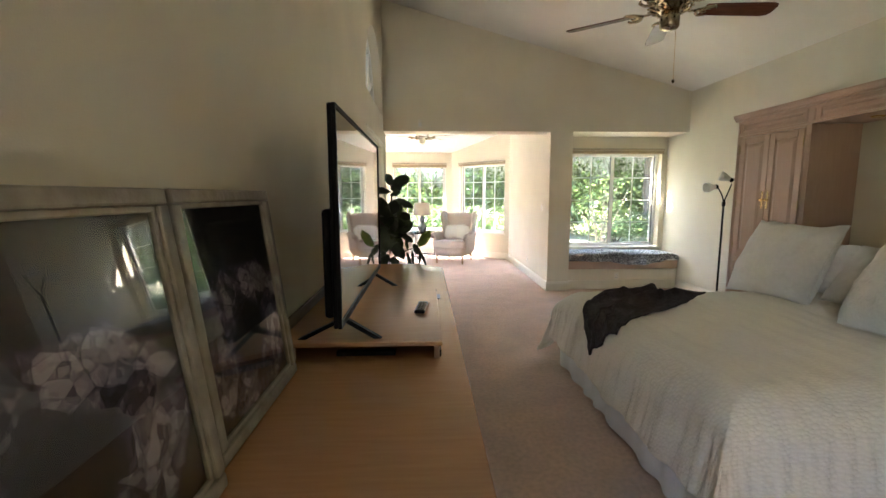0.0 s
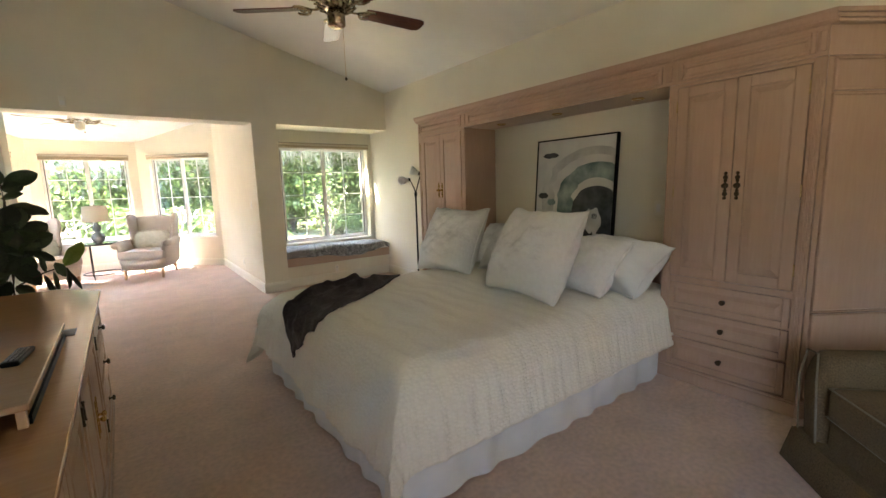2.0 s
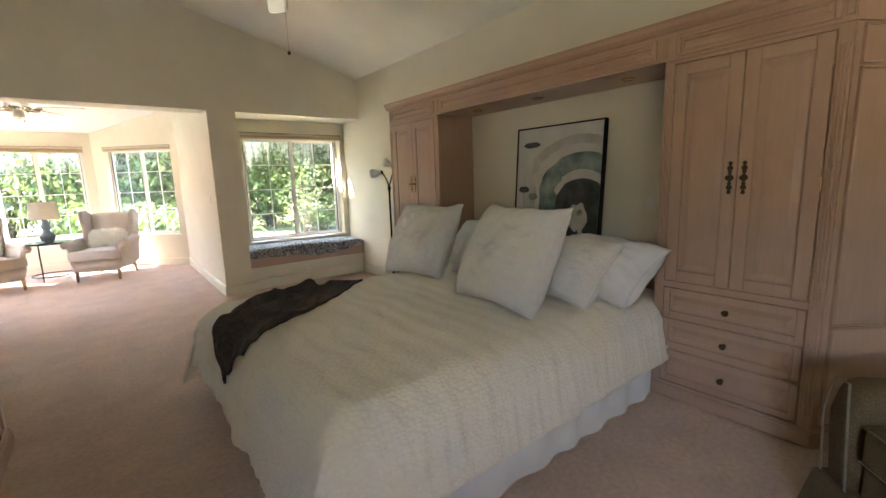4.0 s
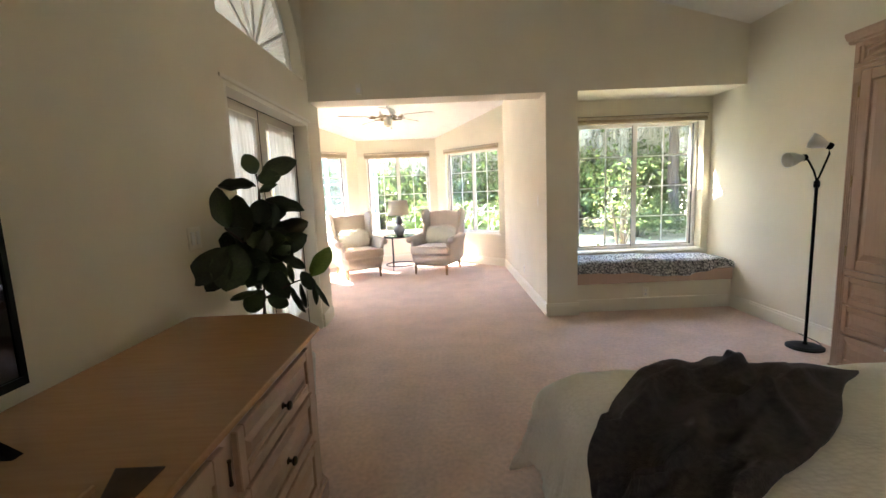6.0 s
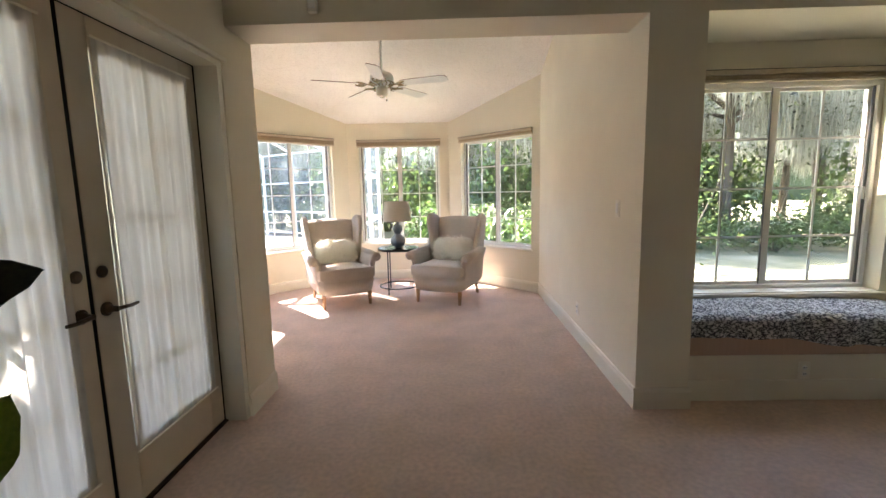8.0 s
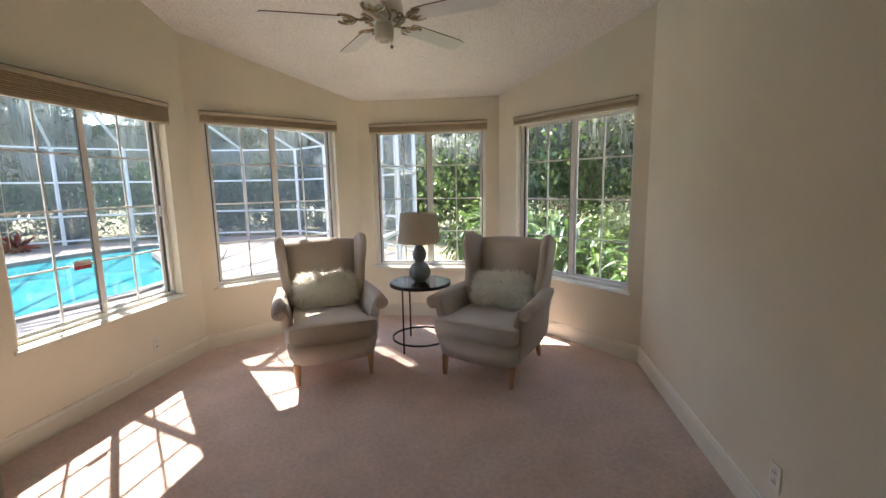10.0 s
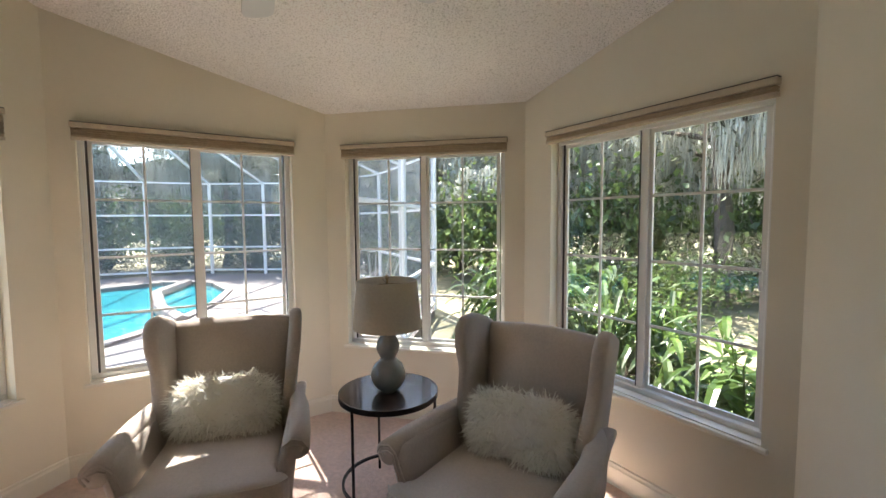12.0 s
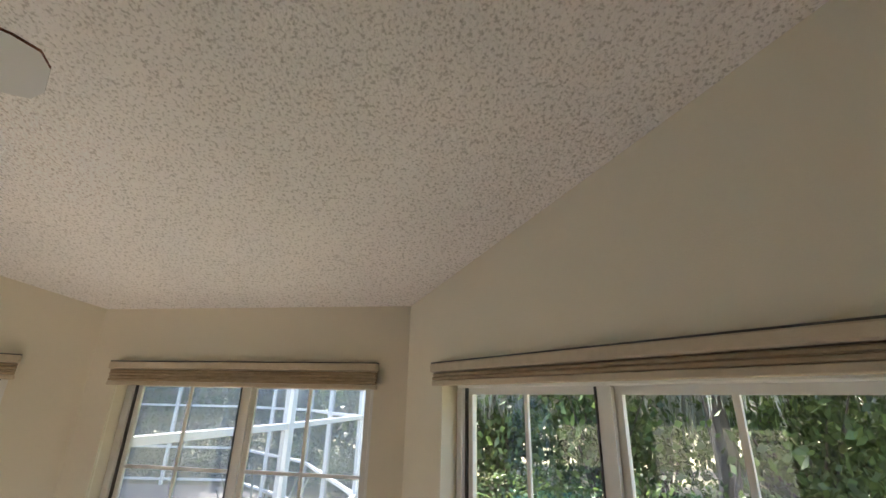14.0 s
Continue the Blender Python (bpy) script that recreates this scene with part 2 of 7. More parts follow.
# bay
top_bay = lambda x, y: sun_top(x, y) + 0.02
defs = [("bay_wall_west", 0, 1, [(1.14, 2.40, 0.58, 2.10)]), ("bay_wall_northwest", 1, 2, [(0.125, 1.37, 0.56, 2.09)]),
        ("bay_wall_north", 2, 3, [(0.16, 1.40, 0.56, 2.08)]), ("bay_wall_northeast", 3, 4, [(0.25, 1.495, 0.56, 2.068)]), ("bay_wall_east", 4, 5, [])]
for name, i, j, ops in defs:
    wall(name, BAY[i], BAY[j], 0.16, top_bay, ops)
wall("bay_wall_south", (XL - 0.16, 6.42), BAY[0], 0.16, lambda x, y: sun_top(x, 6.42) + 0.02)

# ceilings and floor
bm = bmesh.new()
e = 0.2
hexa(bm, [(XL - e, YB - e, main_top(XL - e, 0)), (XR + e, YB - e, main_top(XR + e, 0)), (XR + e, 6.30, main_top(XR + e, 0)), (XL - e, 6.30, main_top(XL - e, 0)),
          (XL - e, YB - e, 4.4), (XR + e, YB - e, 4.4), (XR + e, 6.30, 4.4), (XL - e, 6.30, 4.4)])
tagged(part("ceiling", bm, M_CEIL_MAIN), "off-white sloping vaulted ceiling", "ceiling", kind="structure")
bm = bmesh.new()
over = [(-2.10, 6.36), (-2.10, 9.10), (-0.93, 10.38), (0.73, 10.40), (1.94, 9.19), (1.94, 6.36)]
lo = [bm.verts.new((x, y, sun_top(x, y))) for x, y in over]
hi = [bm.verts.new((x, y, sun_top(x, y) + 0.17)) for x, y in over]
bm.faces.new(lo[::-1])
bm.faces.new(hi)
for i in range(6):
    bm.faces.new((lo[i], lo[(i + 1) % 6], hi[(i + 1) % 6], hi[i]))
bmesh.ops.recalc_face_normals(bm, faces=bm.faces[:])
tagged(part("ceiling_bay", bm, M_CEIL), "off-white textured popcorn ceiling, sloping, pit shade in its colour", "ceiling", kind="structure")
bm = bmesh.new()
prism(bm, [(XL - 0.16, YB - 0.16), (XR + 0.16, YB - 0.16), (XR + 0.16, 6.9), (1.98, 6.9), (1.98, 9.2), (0.74, 10.43), (-0.93, 10.41), (-2.14, 9.1), (-2.14, 6.26), (XL - 0.16, 6.26)], -0.15, 0.0)
tagged(part("floor", bm, M_CARPET), "pinkish beige cut-pile wall-to-wall carpet", "floor", kind="structure")


def baseboard(p0, p1, name="baseboard"):
    p0, p1 = Vector((*p0, 0)), Vector((*p1, 0))
    d = p1 - p0
    L = d.length
    bm = bmesh.new()
    prof = [(0, 0), (0.014, 0), (0.014, 0.105), (0.009, 0.118), (0.009, 0.13), (0, 0.135)]
    a = [bm.verts.new((0, -q, z)) for q, z in prof]
    b = [bm.verts.new((L, -q, z)) for q, z in prof]
    n = len(prof)
    for i in range(n):
        bm.faces.new((a[i], b[i], b[(i + 1) % n], a[(i + 1) % n]))
    bm.faces.new(a[::-1])
    bm.faces.new(b)
    bmesh.ops.recalc_face_normals(bm, faces=bm.faces[:])
    ob = part(name, bm, M_TRIM)
    ob.matrix_world = Matrix.Translation(p0) @ Matrix.Rotation(math.atan2(d.y, d.x), 4, "Z")
    tagged(ob, "cream moulded baseboard along the wall", "baseboard", kind="structure")


for p, q in ((BAY[0], BAY[1]), (BAY[1], BAY[2]), (BAY[2], BAY[3]), (BAY[3], BAY[4]), (BAY[4], (1.80, 6.43)), ((1.80, 6.43), (1.80, 6.12)), ((1.786, 6.12), (2.129, 6.12)), ((2.115, 6.12), (2.115, 6.2)),
             ((XR, 6.2), (XR, 4.54)), ((XR, 0.73), (XR, YB)), ((XL, 6.06), (XL, 6.435)), ((XL, 3.72), (XL, 4.41)), ((XL, YB), (XL, 0.2)), ((XL, 6.435), (-0.69, 6.435))):
    baseboard(p, q)

# ---- windows and doors ----
M_BLIND = mat("tan pleated blind", (0.60, 0.51, 0.38), (0.54, 0.455, 0.33), 0.85, 40, 0.1, 200)
M_PLEAT = mat("brown pleated shade cloth", (0.47, 0.37, 0.245), (0.40, 0.31, 0.20), 0.9, 40, 0.1, 200, through_light=0.15)
M_GREY = mat("dark gasket and shadow line", (0.05, 0.05, 0.05), (0.07, 0.07, 0.07), 0.5, 20)


def window(name, p0, p1, op, depth, label, pleats=4):
    """A two-sash window with muntins in the opening op of the wall p0-p1, its pane set depth behind the room face."""
    p0v, d = Vector((*p0, 0)), Vector((p1[0] - p0[0], p1[1] - p0[1], 0)).normalized()
    s0, s1, z0, z1 = op
    ob = thing(name, Matrix.Translation(p0v + d * s0 + Vector((0, 0, z0))) @ Matrix.Rotation(math.atan2(d.y, d.x), 4, "Z"), label, "window", kind="structure")
    W, H, y = s1 - s0, z1 - z0, depth
    f = 0.035
    bm = bmesh.new()
    for a in ((0, W, 0, f), (0, W, H - f, H), (0, f, f, H - f), (W - f, W, f, H - f)):
        box(bm, a[0], a[1], y - 0.02, y + 0.04, a[2], a[3], 0.004, 1)
    part("window_frame", bm, M_WHITE, ob)
    bm = bmesh.new()
    box(bm, f, f + 0.012, y - 0.006, y + 0.03, f, H - f)
    box(bm, W - f - 0.004, W - f, y + 0.002, y + 0.03, f, H - f)
    box(bm, W / 2 - 0.036, W / 2 - 0.031, y - 0.004, y + 0.012, f + 0.002, H - f - 0.002)
    part("gasket", bm, M_GREY, ob)
    for k in range(2):
        a, b = (f + 0.012, W / 2 + 0.012) if k == 0 else (W / 2 - 0.012, W - f - 0.012)
        yy = y + (0.0 if k == 0 else 0.016)
        bm = bmesh.new()
        g = 0.022
        ga, gb = (g, 0.044) if k == 0 else (0.044, g)
        for q in ((a, b, f, f + g), (a, b, H - f - g, H - f), (a, a + ga, f + g, H - f - g), (b - gb, b, f + g, H - f - g)):
            box(bm, q[0], q[1], yy, yy + 0.014, q[2], q[3])
        sash = part("sash", bm, M_WHITE, ob)
        bm = bmesh.new()
        mid = (a + ga + b - gb) / 2
        box(bm, mid - 0.007, mid + 0.007, yy + 0.002, yy + 0.011, f + g, H - f - g)
        for r in range(1, 4):
            zz = f + (H - 2 * f) * r / 4
            box(bm, a + ga, mid - 0.007, yy + 0.002, yy + 0.011, zz - 0.007, zz + 0.007)
            box(bm, mid + 0.007, b - gb, yy + 0.002, yy + 0.011, zz - 0.007, zz + 0.007)
        part("muntin", bm, M_WHITE, sash)
        pane = part("pane", boxm(a + g - 0.004, b - g + 0.004, yy + 0.005, yy + 0.008, f + g - 0.004, H - f - g + 0.004), M_GLASS, sash, "clear window glass")
        pane.visible_shadow = False
    part("latch", boxm(W - f - 0.03, W - f - 0.016, y - 0.014, y - 0.001, H * 0.44, H * 0.44 + 0.09, 0.004, seg=1), M_WHITE, ob)
    bm = bmesh.new()
    box(bm, -0.03, W + 0.03, -0.025, 0.0, -0.022, 0.0, 0.004, 1)
    box(bm, 0.001, W - 0.001, 0.0, y - 0.021, 0.0, 0.006)
    part("window_sill", bm, M_TRIM, ob, "cream painted sill")
    # pleated shade drawn up over the head
    b = thing("window_blind", ob.matrix_world @ pose(0, 0, H), "tan pleated shade drawn up at the window head", "blind", "window blinds")
    bm = bmesh.new()
    box(bm, -0.018, W + 0.018, -0.045, -0.002, 0.016, 0.046, 0.004, 1)
    part("headrail", bm, M_BLIND, b)
    # dark strip paints the shadow line above the headrail
    part("top_shadow", boxm(-0.0165, W + 0.0165, -0.040, -0.004, 0.046, 0.051), M_GREY, b, "thin dark strip for the shadow line")
    bm = bmesh.new()
    for r in range(pleats):
        box(bm, -0.014, W + 0.014, -0.034 - 0.003 * (r % 2), -0.004, 0.001 - 0.0125 * r, 0.0125 - 0.0125 * r, 0.003, 1)
    part("pleats", bm, M_PLEAT, b, "brown pleated cloth")
    part("bottom_rail", boxm(-0.016, W + 0.016, -0.036, -0.003, -0.0125 * pleats - 0.005, -0.0125 * pleats + 0.012, 0.003), M_BLIND, b)
    part("pull_cord", tube(bmesh.new(), [(0.03, -0.02, -0.055), (0.032, -0.018, -0.5), (0.03, -0.016, -0.95)], 0.0015, 5), M_TRIM, b)
    return ob


for k, (name, i, j, ops) in enumerate(defs[:4]):
    window("window_%d" % (k + 1), BAY[i], BAY[j], ops[0], 0.085, "white two-sash sliding window with muntin grid", 9 if k == 0 else 2 if k == 3 else 4)
window("window_5", (2.115, ALC_Y), (XR, ALC_Y), (AW[0] - 2.115, AW[1] - 2.115, AW[2], AW[3]), 0.14, "white two-sash sliding window over the window seat", 2)

# ---- french doors and half-round light ----
M_CURTAIN = mat("sheer white curtain", (0.74, 0.71, 0.64), (0.58, 0.55, 0.49), 0.9, 6, 0.1, 300, stretch=(1, 9, 0.4), through_light=0.24)
M_ALMOND = mat("almond door paint", (0.62, 0.545, 0.43), (0.58, 0.505, 0.395), 0.45, 5, 0.05, 60)
M_FAN = mat("white pleated shade cloth", (0.74, 0.74, 0.73), (0.66, 0.66, 0.65), 0.9, 8, 0.1, 200, through_light=0.17)
M_BRONZE = mat("aged bronze", (0.10, 0.075, 0.045), (0.06, 0.045, 0.03), 0.38, 40, metal=0.8)
M_BRASS = mat("polished brass", (0.72, 0.52, 0.22), (0.62, 0.44, 0.18), 0.22, 40, metal=1.0)


def french_door(name, y0, y1, hinge_far, label):
    """One glazed leaf with a gathered sheer on rods, in the plane behind the left wall."""
    ob = thing(name, pose(XL - 0.135, y0, 0.012, 0, 0, 90), label, "door", kind="structure")
    W, H, s = y1 - y0, 2.012, 0.12
    bm = bmesh.new()
    box(bm, 0, s, 0, 0.04, 0, H, 0.003, 1)
    box(bm, W - s, W, 0, 0.04, 0, H, 0.003, 1)
    box(bm, s, W - s, 0, 0.04, 0, 0.26, 0.003, 1)
    box(bm, s, W - s, 0, 0.04, H - s, H, 0.003, 1)
    part("door_frame", bm, M_ALMOND, ob)
    bm = bmesh.new()
    for q in ((s, W - s, 0.26, 0.275), (s, W - s, H - s - 0.015, H - s), (s, s + 0.015, 0.275, H - s - 0.015), (W - s - 0.015, W - s, 0.275, H - s - 0.015)):
        box(bm, q[0], q[1], -0.006, 0.0, q[2], q[3])
    part("glazing_bead", bm, M_ALMOND, ob)
    bm = bmesh.new()
    box(bm, W / 2 - 0.009, W / 2 + 0.009, 0.012, 0.03, 0.26, H - s)
    for r in range(1, 5):
        z = 0.26 + (H - s - 0.26) * r / 5
        box(bm, s, W / 2 - 0.009, 0.012, 0.03, z - 0.009, z + 0.009)
        box(bm, W / 2 + 0.009, W - s, 0.012, 0.03, z - 0.009, z + 0.009)
    part("muntin", bm, M_TRIM, ob)
    pane = part("pane", boxm(s, W - s, 0.018, 0.022, 0.26, H - s), M_GLASS, ob)
    pane.visible_shadow = False
    # gathered sheer
    bm = bmesh.new()
    nx, nz = 90, 14
    rnd = random.Random(len(name) + int(y0 * 10))
    ph = [rnd.uniform(0, 6.28) for _ in range(4)]
    grid = []
    for k in range(nz + 1):
        v = k / nz
        row = []
        for i in range(nx + 1):
            u = i / nx
            x = s - 0.02 + (W - 2 * s + 0.04) * u
            f = 0.010 * math.sin(u * 62 + ph[0] + 1.2 * math.sin(v * 2 + ph[1])) + 0.006 * math.sin(u * 31 + ph[2] + v) + 0.004 * math.sin(u * 97 + ph[3])
            row.append(bm.verts.new((x, -0.022 + f * (0.45 + 0.55 * math.sin(math.pi * v)), 0.24 + (H - s - 0.20) * v)))
        grid.append(row)
    for k in range(nz):
        for i in range(nx):
            bm.faces.new((grid[k][i], grid[k][i + 1], grid[k + 1][i + 1], grid[k + 1][i]))
    part("sheer_curtain", bm, M_CURTAIN, ob, "gathered white sheer panel", smooth=True)
    bm = bmesh.new()
    for z in (0.245, H - s + 0.035):
        tube(bm, [(s - 0.03, -0.03, z), (W - s + 0.03, -0.03, z)], 0.005, 8)
    part("curtain_rod", bm, M_TRIM, ob)
    hx = 0.05 if hinge_far else W - 0.05
    sg = 1 if hinge_far else -1
    bm = bmesh.new()
    lathe(bm, [(0.028, 0), (0.028, 0.008), (0.02, 0.012), (0.012, 0.03), (0.012, 0.05)], 16, pose(hx, 0, 0.885, 90))
    tube(bm, [(hx, -0.05, 0.885), (hx + sg * 0.03, -0.054, 0.885), (hx + sg * 0.075, -0.05, 0.881), (hx + sg * 0.11, -0.048, 0.883)], 0.009, 10, 0.007)
    part("door_handle", bm, M_BRONZE, ob, "dark bronze lever handle")
    bm = bmesh.new()
    lathe(bm, [(0.024, 0), (0.024, 0.008), (0.016, 0.014)], 16, pose(hx, 0, 1.035, 90))
    part("deadbolt", bm, M_BRONZE, ob)
    return ob


door_a = french_door("door_1", 4.455, 5.195, False, "cream french door with a sheer curtain, closed")
door_b = french_door("door_2", 5.213, 6.01, True, "cream french door with sheer curtain and lever handle")
bm = bmesh.new()
box(bm, XL - 0.18, XL - 0.004, 4.412, 4.45, 0, 2.058)
box(bm, XL - 0.18, XL - 0.004, 6.015, 6.058, 0, 2.058)
box(bm, XL - 0.18, XL - 0.004, 4.45, 6.015, 2.027, 2.058)
tagged(part("door_jamb", bm, M_TRIM), "cream door jamb lining of the double doors", "door frame", kind="structure")
tagged(part("threshold", boxm(XL - 0.18, XL - 0.115, 4.452, 6.013, 0.001, 0.011), M_BRONZE), "dark bronze threshold under the double doors", "threshold", kind="structure")
# black strips paint the dark of the gaps around and between the leaves
bm = bmesh.new()
box(bm, XL - 0.172, XL - 0.137, 5.1955, 5.2125, 0.012, 2.024)
box(bm, XL - 0.172, XL - 0.131, 6.0105, 6.0145, 0.012, 2.024)
box(bm, XL - 0.172, XL - 0.131, 4.4505, 4.4545, 0.012, 2.024)
box(bm, XL - 0.172, XL - 0.131, 4.4545, 6.0105, 2.0242, 2.0268)
tagged(part("weatherstrip", bm, M_BLACK), "black strips for the dark gaps round the double doors", "weatherstrip", kind="structure")
bm = bmesh.new()
box(bm, XL, XL + 0.012, 4.36, 6.10, 2.06, 2.085, 0.003, 1)
tagged(part("trim", bm, M_TRIM), "thin cream head trim over the doors", "trim", kind="structure")

half = thing("window_6", pose(XL - 0.10, ARCH[0], ARCH[1], 0, 0, 90), "white half-round window with sunburst muntins", "window", kind="structure")
bm = bmesh.new()
R = ARCH[2]


def arc_bar(bm, r0, r1, y0, y1, n=32):
    pr = None
    for i in range(n + 1):
        a = math.pi * i / n
        c, s_ = math.cos(a), math.sin(a)
        q = [bm.verts.new((r * c, y, r * s_)) for r, y in ((r0, y0), (r1, y0), (r1, y1), (r0, y1))]
        if pr:
            for k in range(4):
                bm.faces.new((pr[k], q[k], q[(k + 1) % 4], pr[(k + 1) % 4]))
        pr = q


arc_bar(bm, R - 0.045, R - 0.002, 0.0, 0.05)
box(bm, -R + 0.01, R - 0.01, 0.0, 0.05, 0.001, 0.04)
part("window_frame", bm, M_WHITE, half)
bm = bmesh.new()
for k in range(1, 6):
    a = math.pi * k / 6
    c, s_ = math.cos(a), math.sin(a)
    t_ = Vector((-s_, 0, c)) * 0.011
    p, q = Vector((c * 0.05, 0, 0.04 + s_ * 0.05)), Vector((c * (R - 0.03), 0, s_ * (R - 0.03)))
    hexa(bm, [tuple(v) for v in (p - t_ + Vector((0, .004, 0)), q - t_ + Vector((0, .004, 0)), q - t_ + Vector((0, .018, 0)), p - t_ + Vector((0, .018, 0)),
                                 p + t_ + Vector((0, .004, 0)), q + t_ + Vector((0, .004, 0)), q + t_ + Vector((0, .018, 0)), p + t_ + Vector((0, .018, 0)))])
lathe(bm, [(0.06, -0.02), (0.06, -0.005), (0.04, -0.002)], 20, pose(0, 0, 0.04, 90))
part("muntin", bm, M_WHITE, half)
bm = bmesh.new()
vs = [bm.verts.new(((R - 0.02) * math.cos(math.pi * i / 24), 0.02, 0.02 + (R - 0.04) * math.sin(math.pi * i / 24))) for i in range(25)]
bm.faces.new(vs)
pane = part("pane", bm, M_GLASS, half)
pane.visible_shadow = False
bm = bmesh.new()
n_ = 96
rim = []
for i in range(n_ + 1):
    a = math.pi * i / n_
    yy = 0.036 + (0.006 if i % 2 else -0.006)
    rim.append([bm.verts.new((r * math.cos(a), 0.036 + (yy - 0.036) * r / R, 0.042 + (r - 0.05) * math.sin(a))) for r in (0.03, R * 0.5, R - 0.02)])
for p, q in zip(rim, rim[1:]):
    for k in range(2):
        bm.faces.new((p[k], p[k + 1], q[k + 1], q[k]))
part("pleated_shade", bm, M_FAN, half, "fan-pleated white shade behind the glass")

# ---- joinery helpers (front at y = 0, facing -y) ----
M_HINGE = mat("antique brass hinge", (0.55, 0.40, 0.2), (0.4, 0.28, 0.13), 0.35, 60, metal=1.0)


def panel_front(bm, x0, x1, z0, z1, y=0.0, t=0.02, s=0.06):
    """A frame-and-raised-panel front between x0, x1, z0, z1; its face lies at y - t."""
    f = y - t
    box(bm, x0, x0 + s, f, y, z0, z1, 0.003, 1)
    box(bm, x1 - s, x1, f, y, z0, z1, 0.003, 1)
    box(bm, x0 + s, x1 - s, f, y, z0, z0 + s, 0.003, 1)
    box(bm, x0 + s, x1 - s, f, y, z1 - s, z1, 0.003, 1)
    box(bm, x0 + s, x1 - s, f + 0.011, y, z0 + s, z1 - s)
    a, b, c, d = x0 + s + 0.012, x1 - s - 0.012, z0 + s + 0.012, z1 - s - 0.012
    i = min(0.03, (b - a) * 0.3, (d - c) * 0.3)
    g0, g1 = f + 0.011, f + 0.002
    lo = [(a, g0, c), (b, g0, c), (b, g0, d), (a, g0, d)]
    hi = [(a + i, g1, c + i), (b - i, g1, c + i), (b - i, g1, d - i), (a + i, g1, d - i)]
    L, Hh = [bm.verts.new(p) for p in lo], [bm.verts.new(p) for p in hi]
    bm.faces.new(Hh)
    for k in range(4):
        bm.faces.new((L[k], L[(k + 1) % 4], Hh[(k + 1) % 4], Hh[k]))
    return bm


def knob(bm, x, y, z, r=0.016):
    lathe(bm, [(r * 0.7, 0), (r * 0.7, 0.003), (r * 0.35, 0.006), (r * 0.35, 0.014), (r * 0.95, 0.02), (r, 0.026), (r * 0.6, 0.031), (0.002, 0.032)], 14, pose(x, y, z, 90))


def back_plate(bm, x, y, z):
    """A pierced brass plate with a drop pull."""
    for k, (r, dz) in enumerate(((0.010, 0.075), (0.014, 0.05), (0.010, 0.03), (0.018, 0.0), (0.010, -0.03), (0.014, -0.05), (0.010, -0.075))):
        lathe(bm, [(r, 0), (r, 0.003), (r * 0.5, 0.005)], 12, pose(x, y, z + dz, 90))
    box(bm, x - 0.005, x + 0.005, y - 0.004, y, z - 0.075, z + 0.075)
    lathe(bm, [(0.006, 0), (0.006, 0.012), (0.013, 0.02), (0.013, 0.028), (0.003, 0.033)], 12, pose(x, y, z, 90))


def hinge(bm, x, y, z):
    tube(bm, [(x, y - 0.004, z - 0.028), (x, y - 0.004, z + 0.028)], 0.004, 8)
    lathe(bm, [(0.0055, 0), (0.0055, 0.006)], 8, pose(x, y - 0.004, z + 0.028))
    lathe(bm, [(0.0055, 0), (0.0055, 0.006)], 8, pose(x, y - 0.004, z - 0.034))


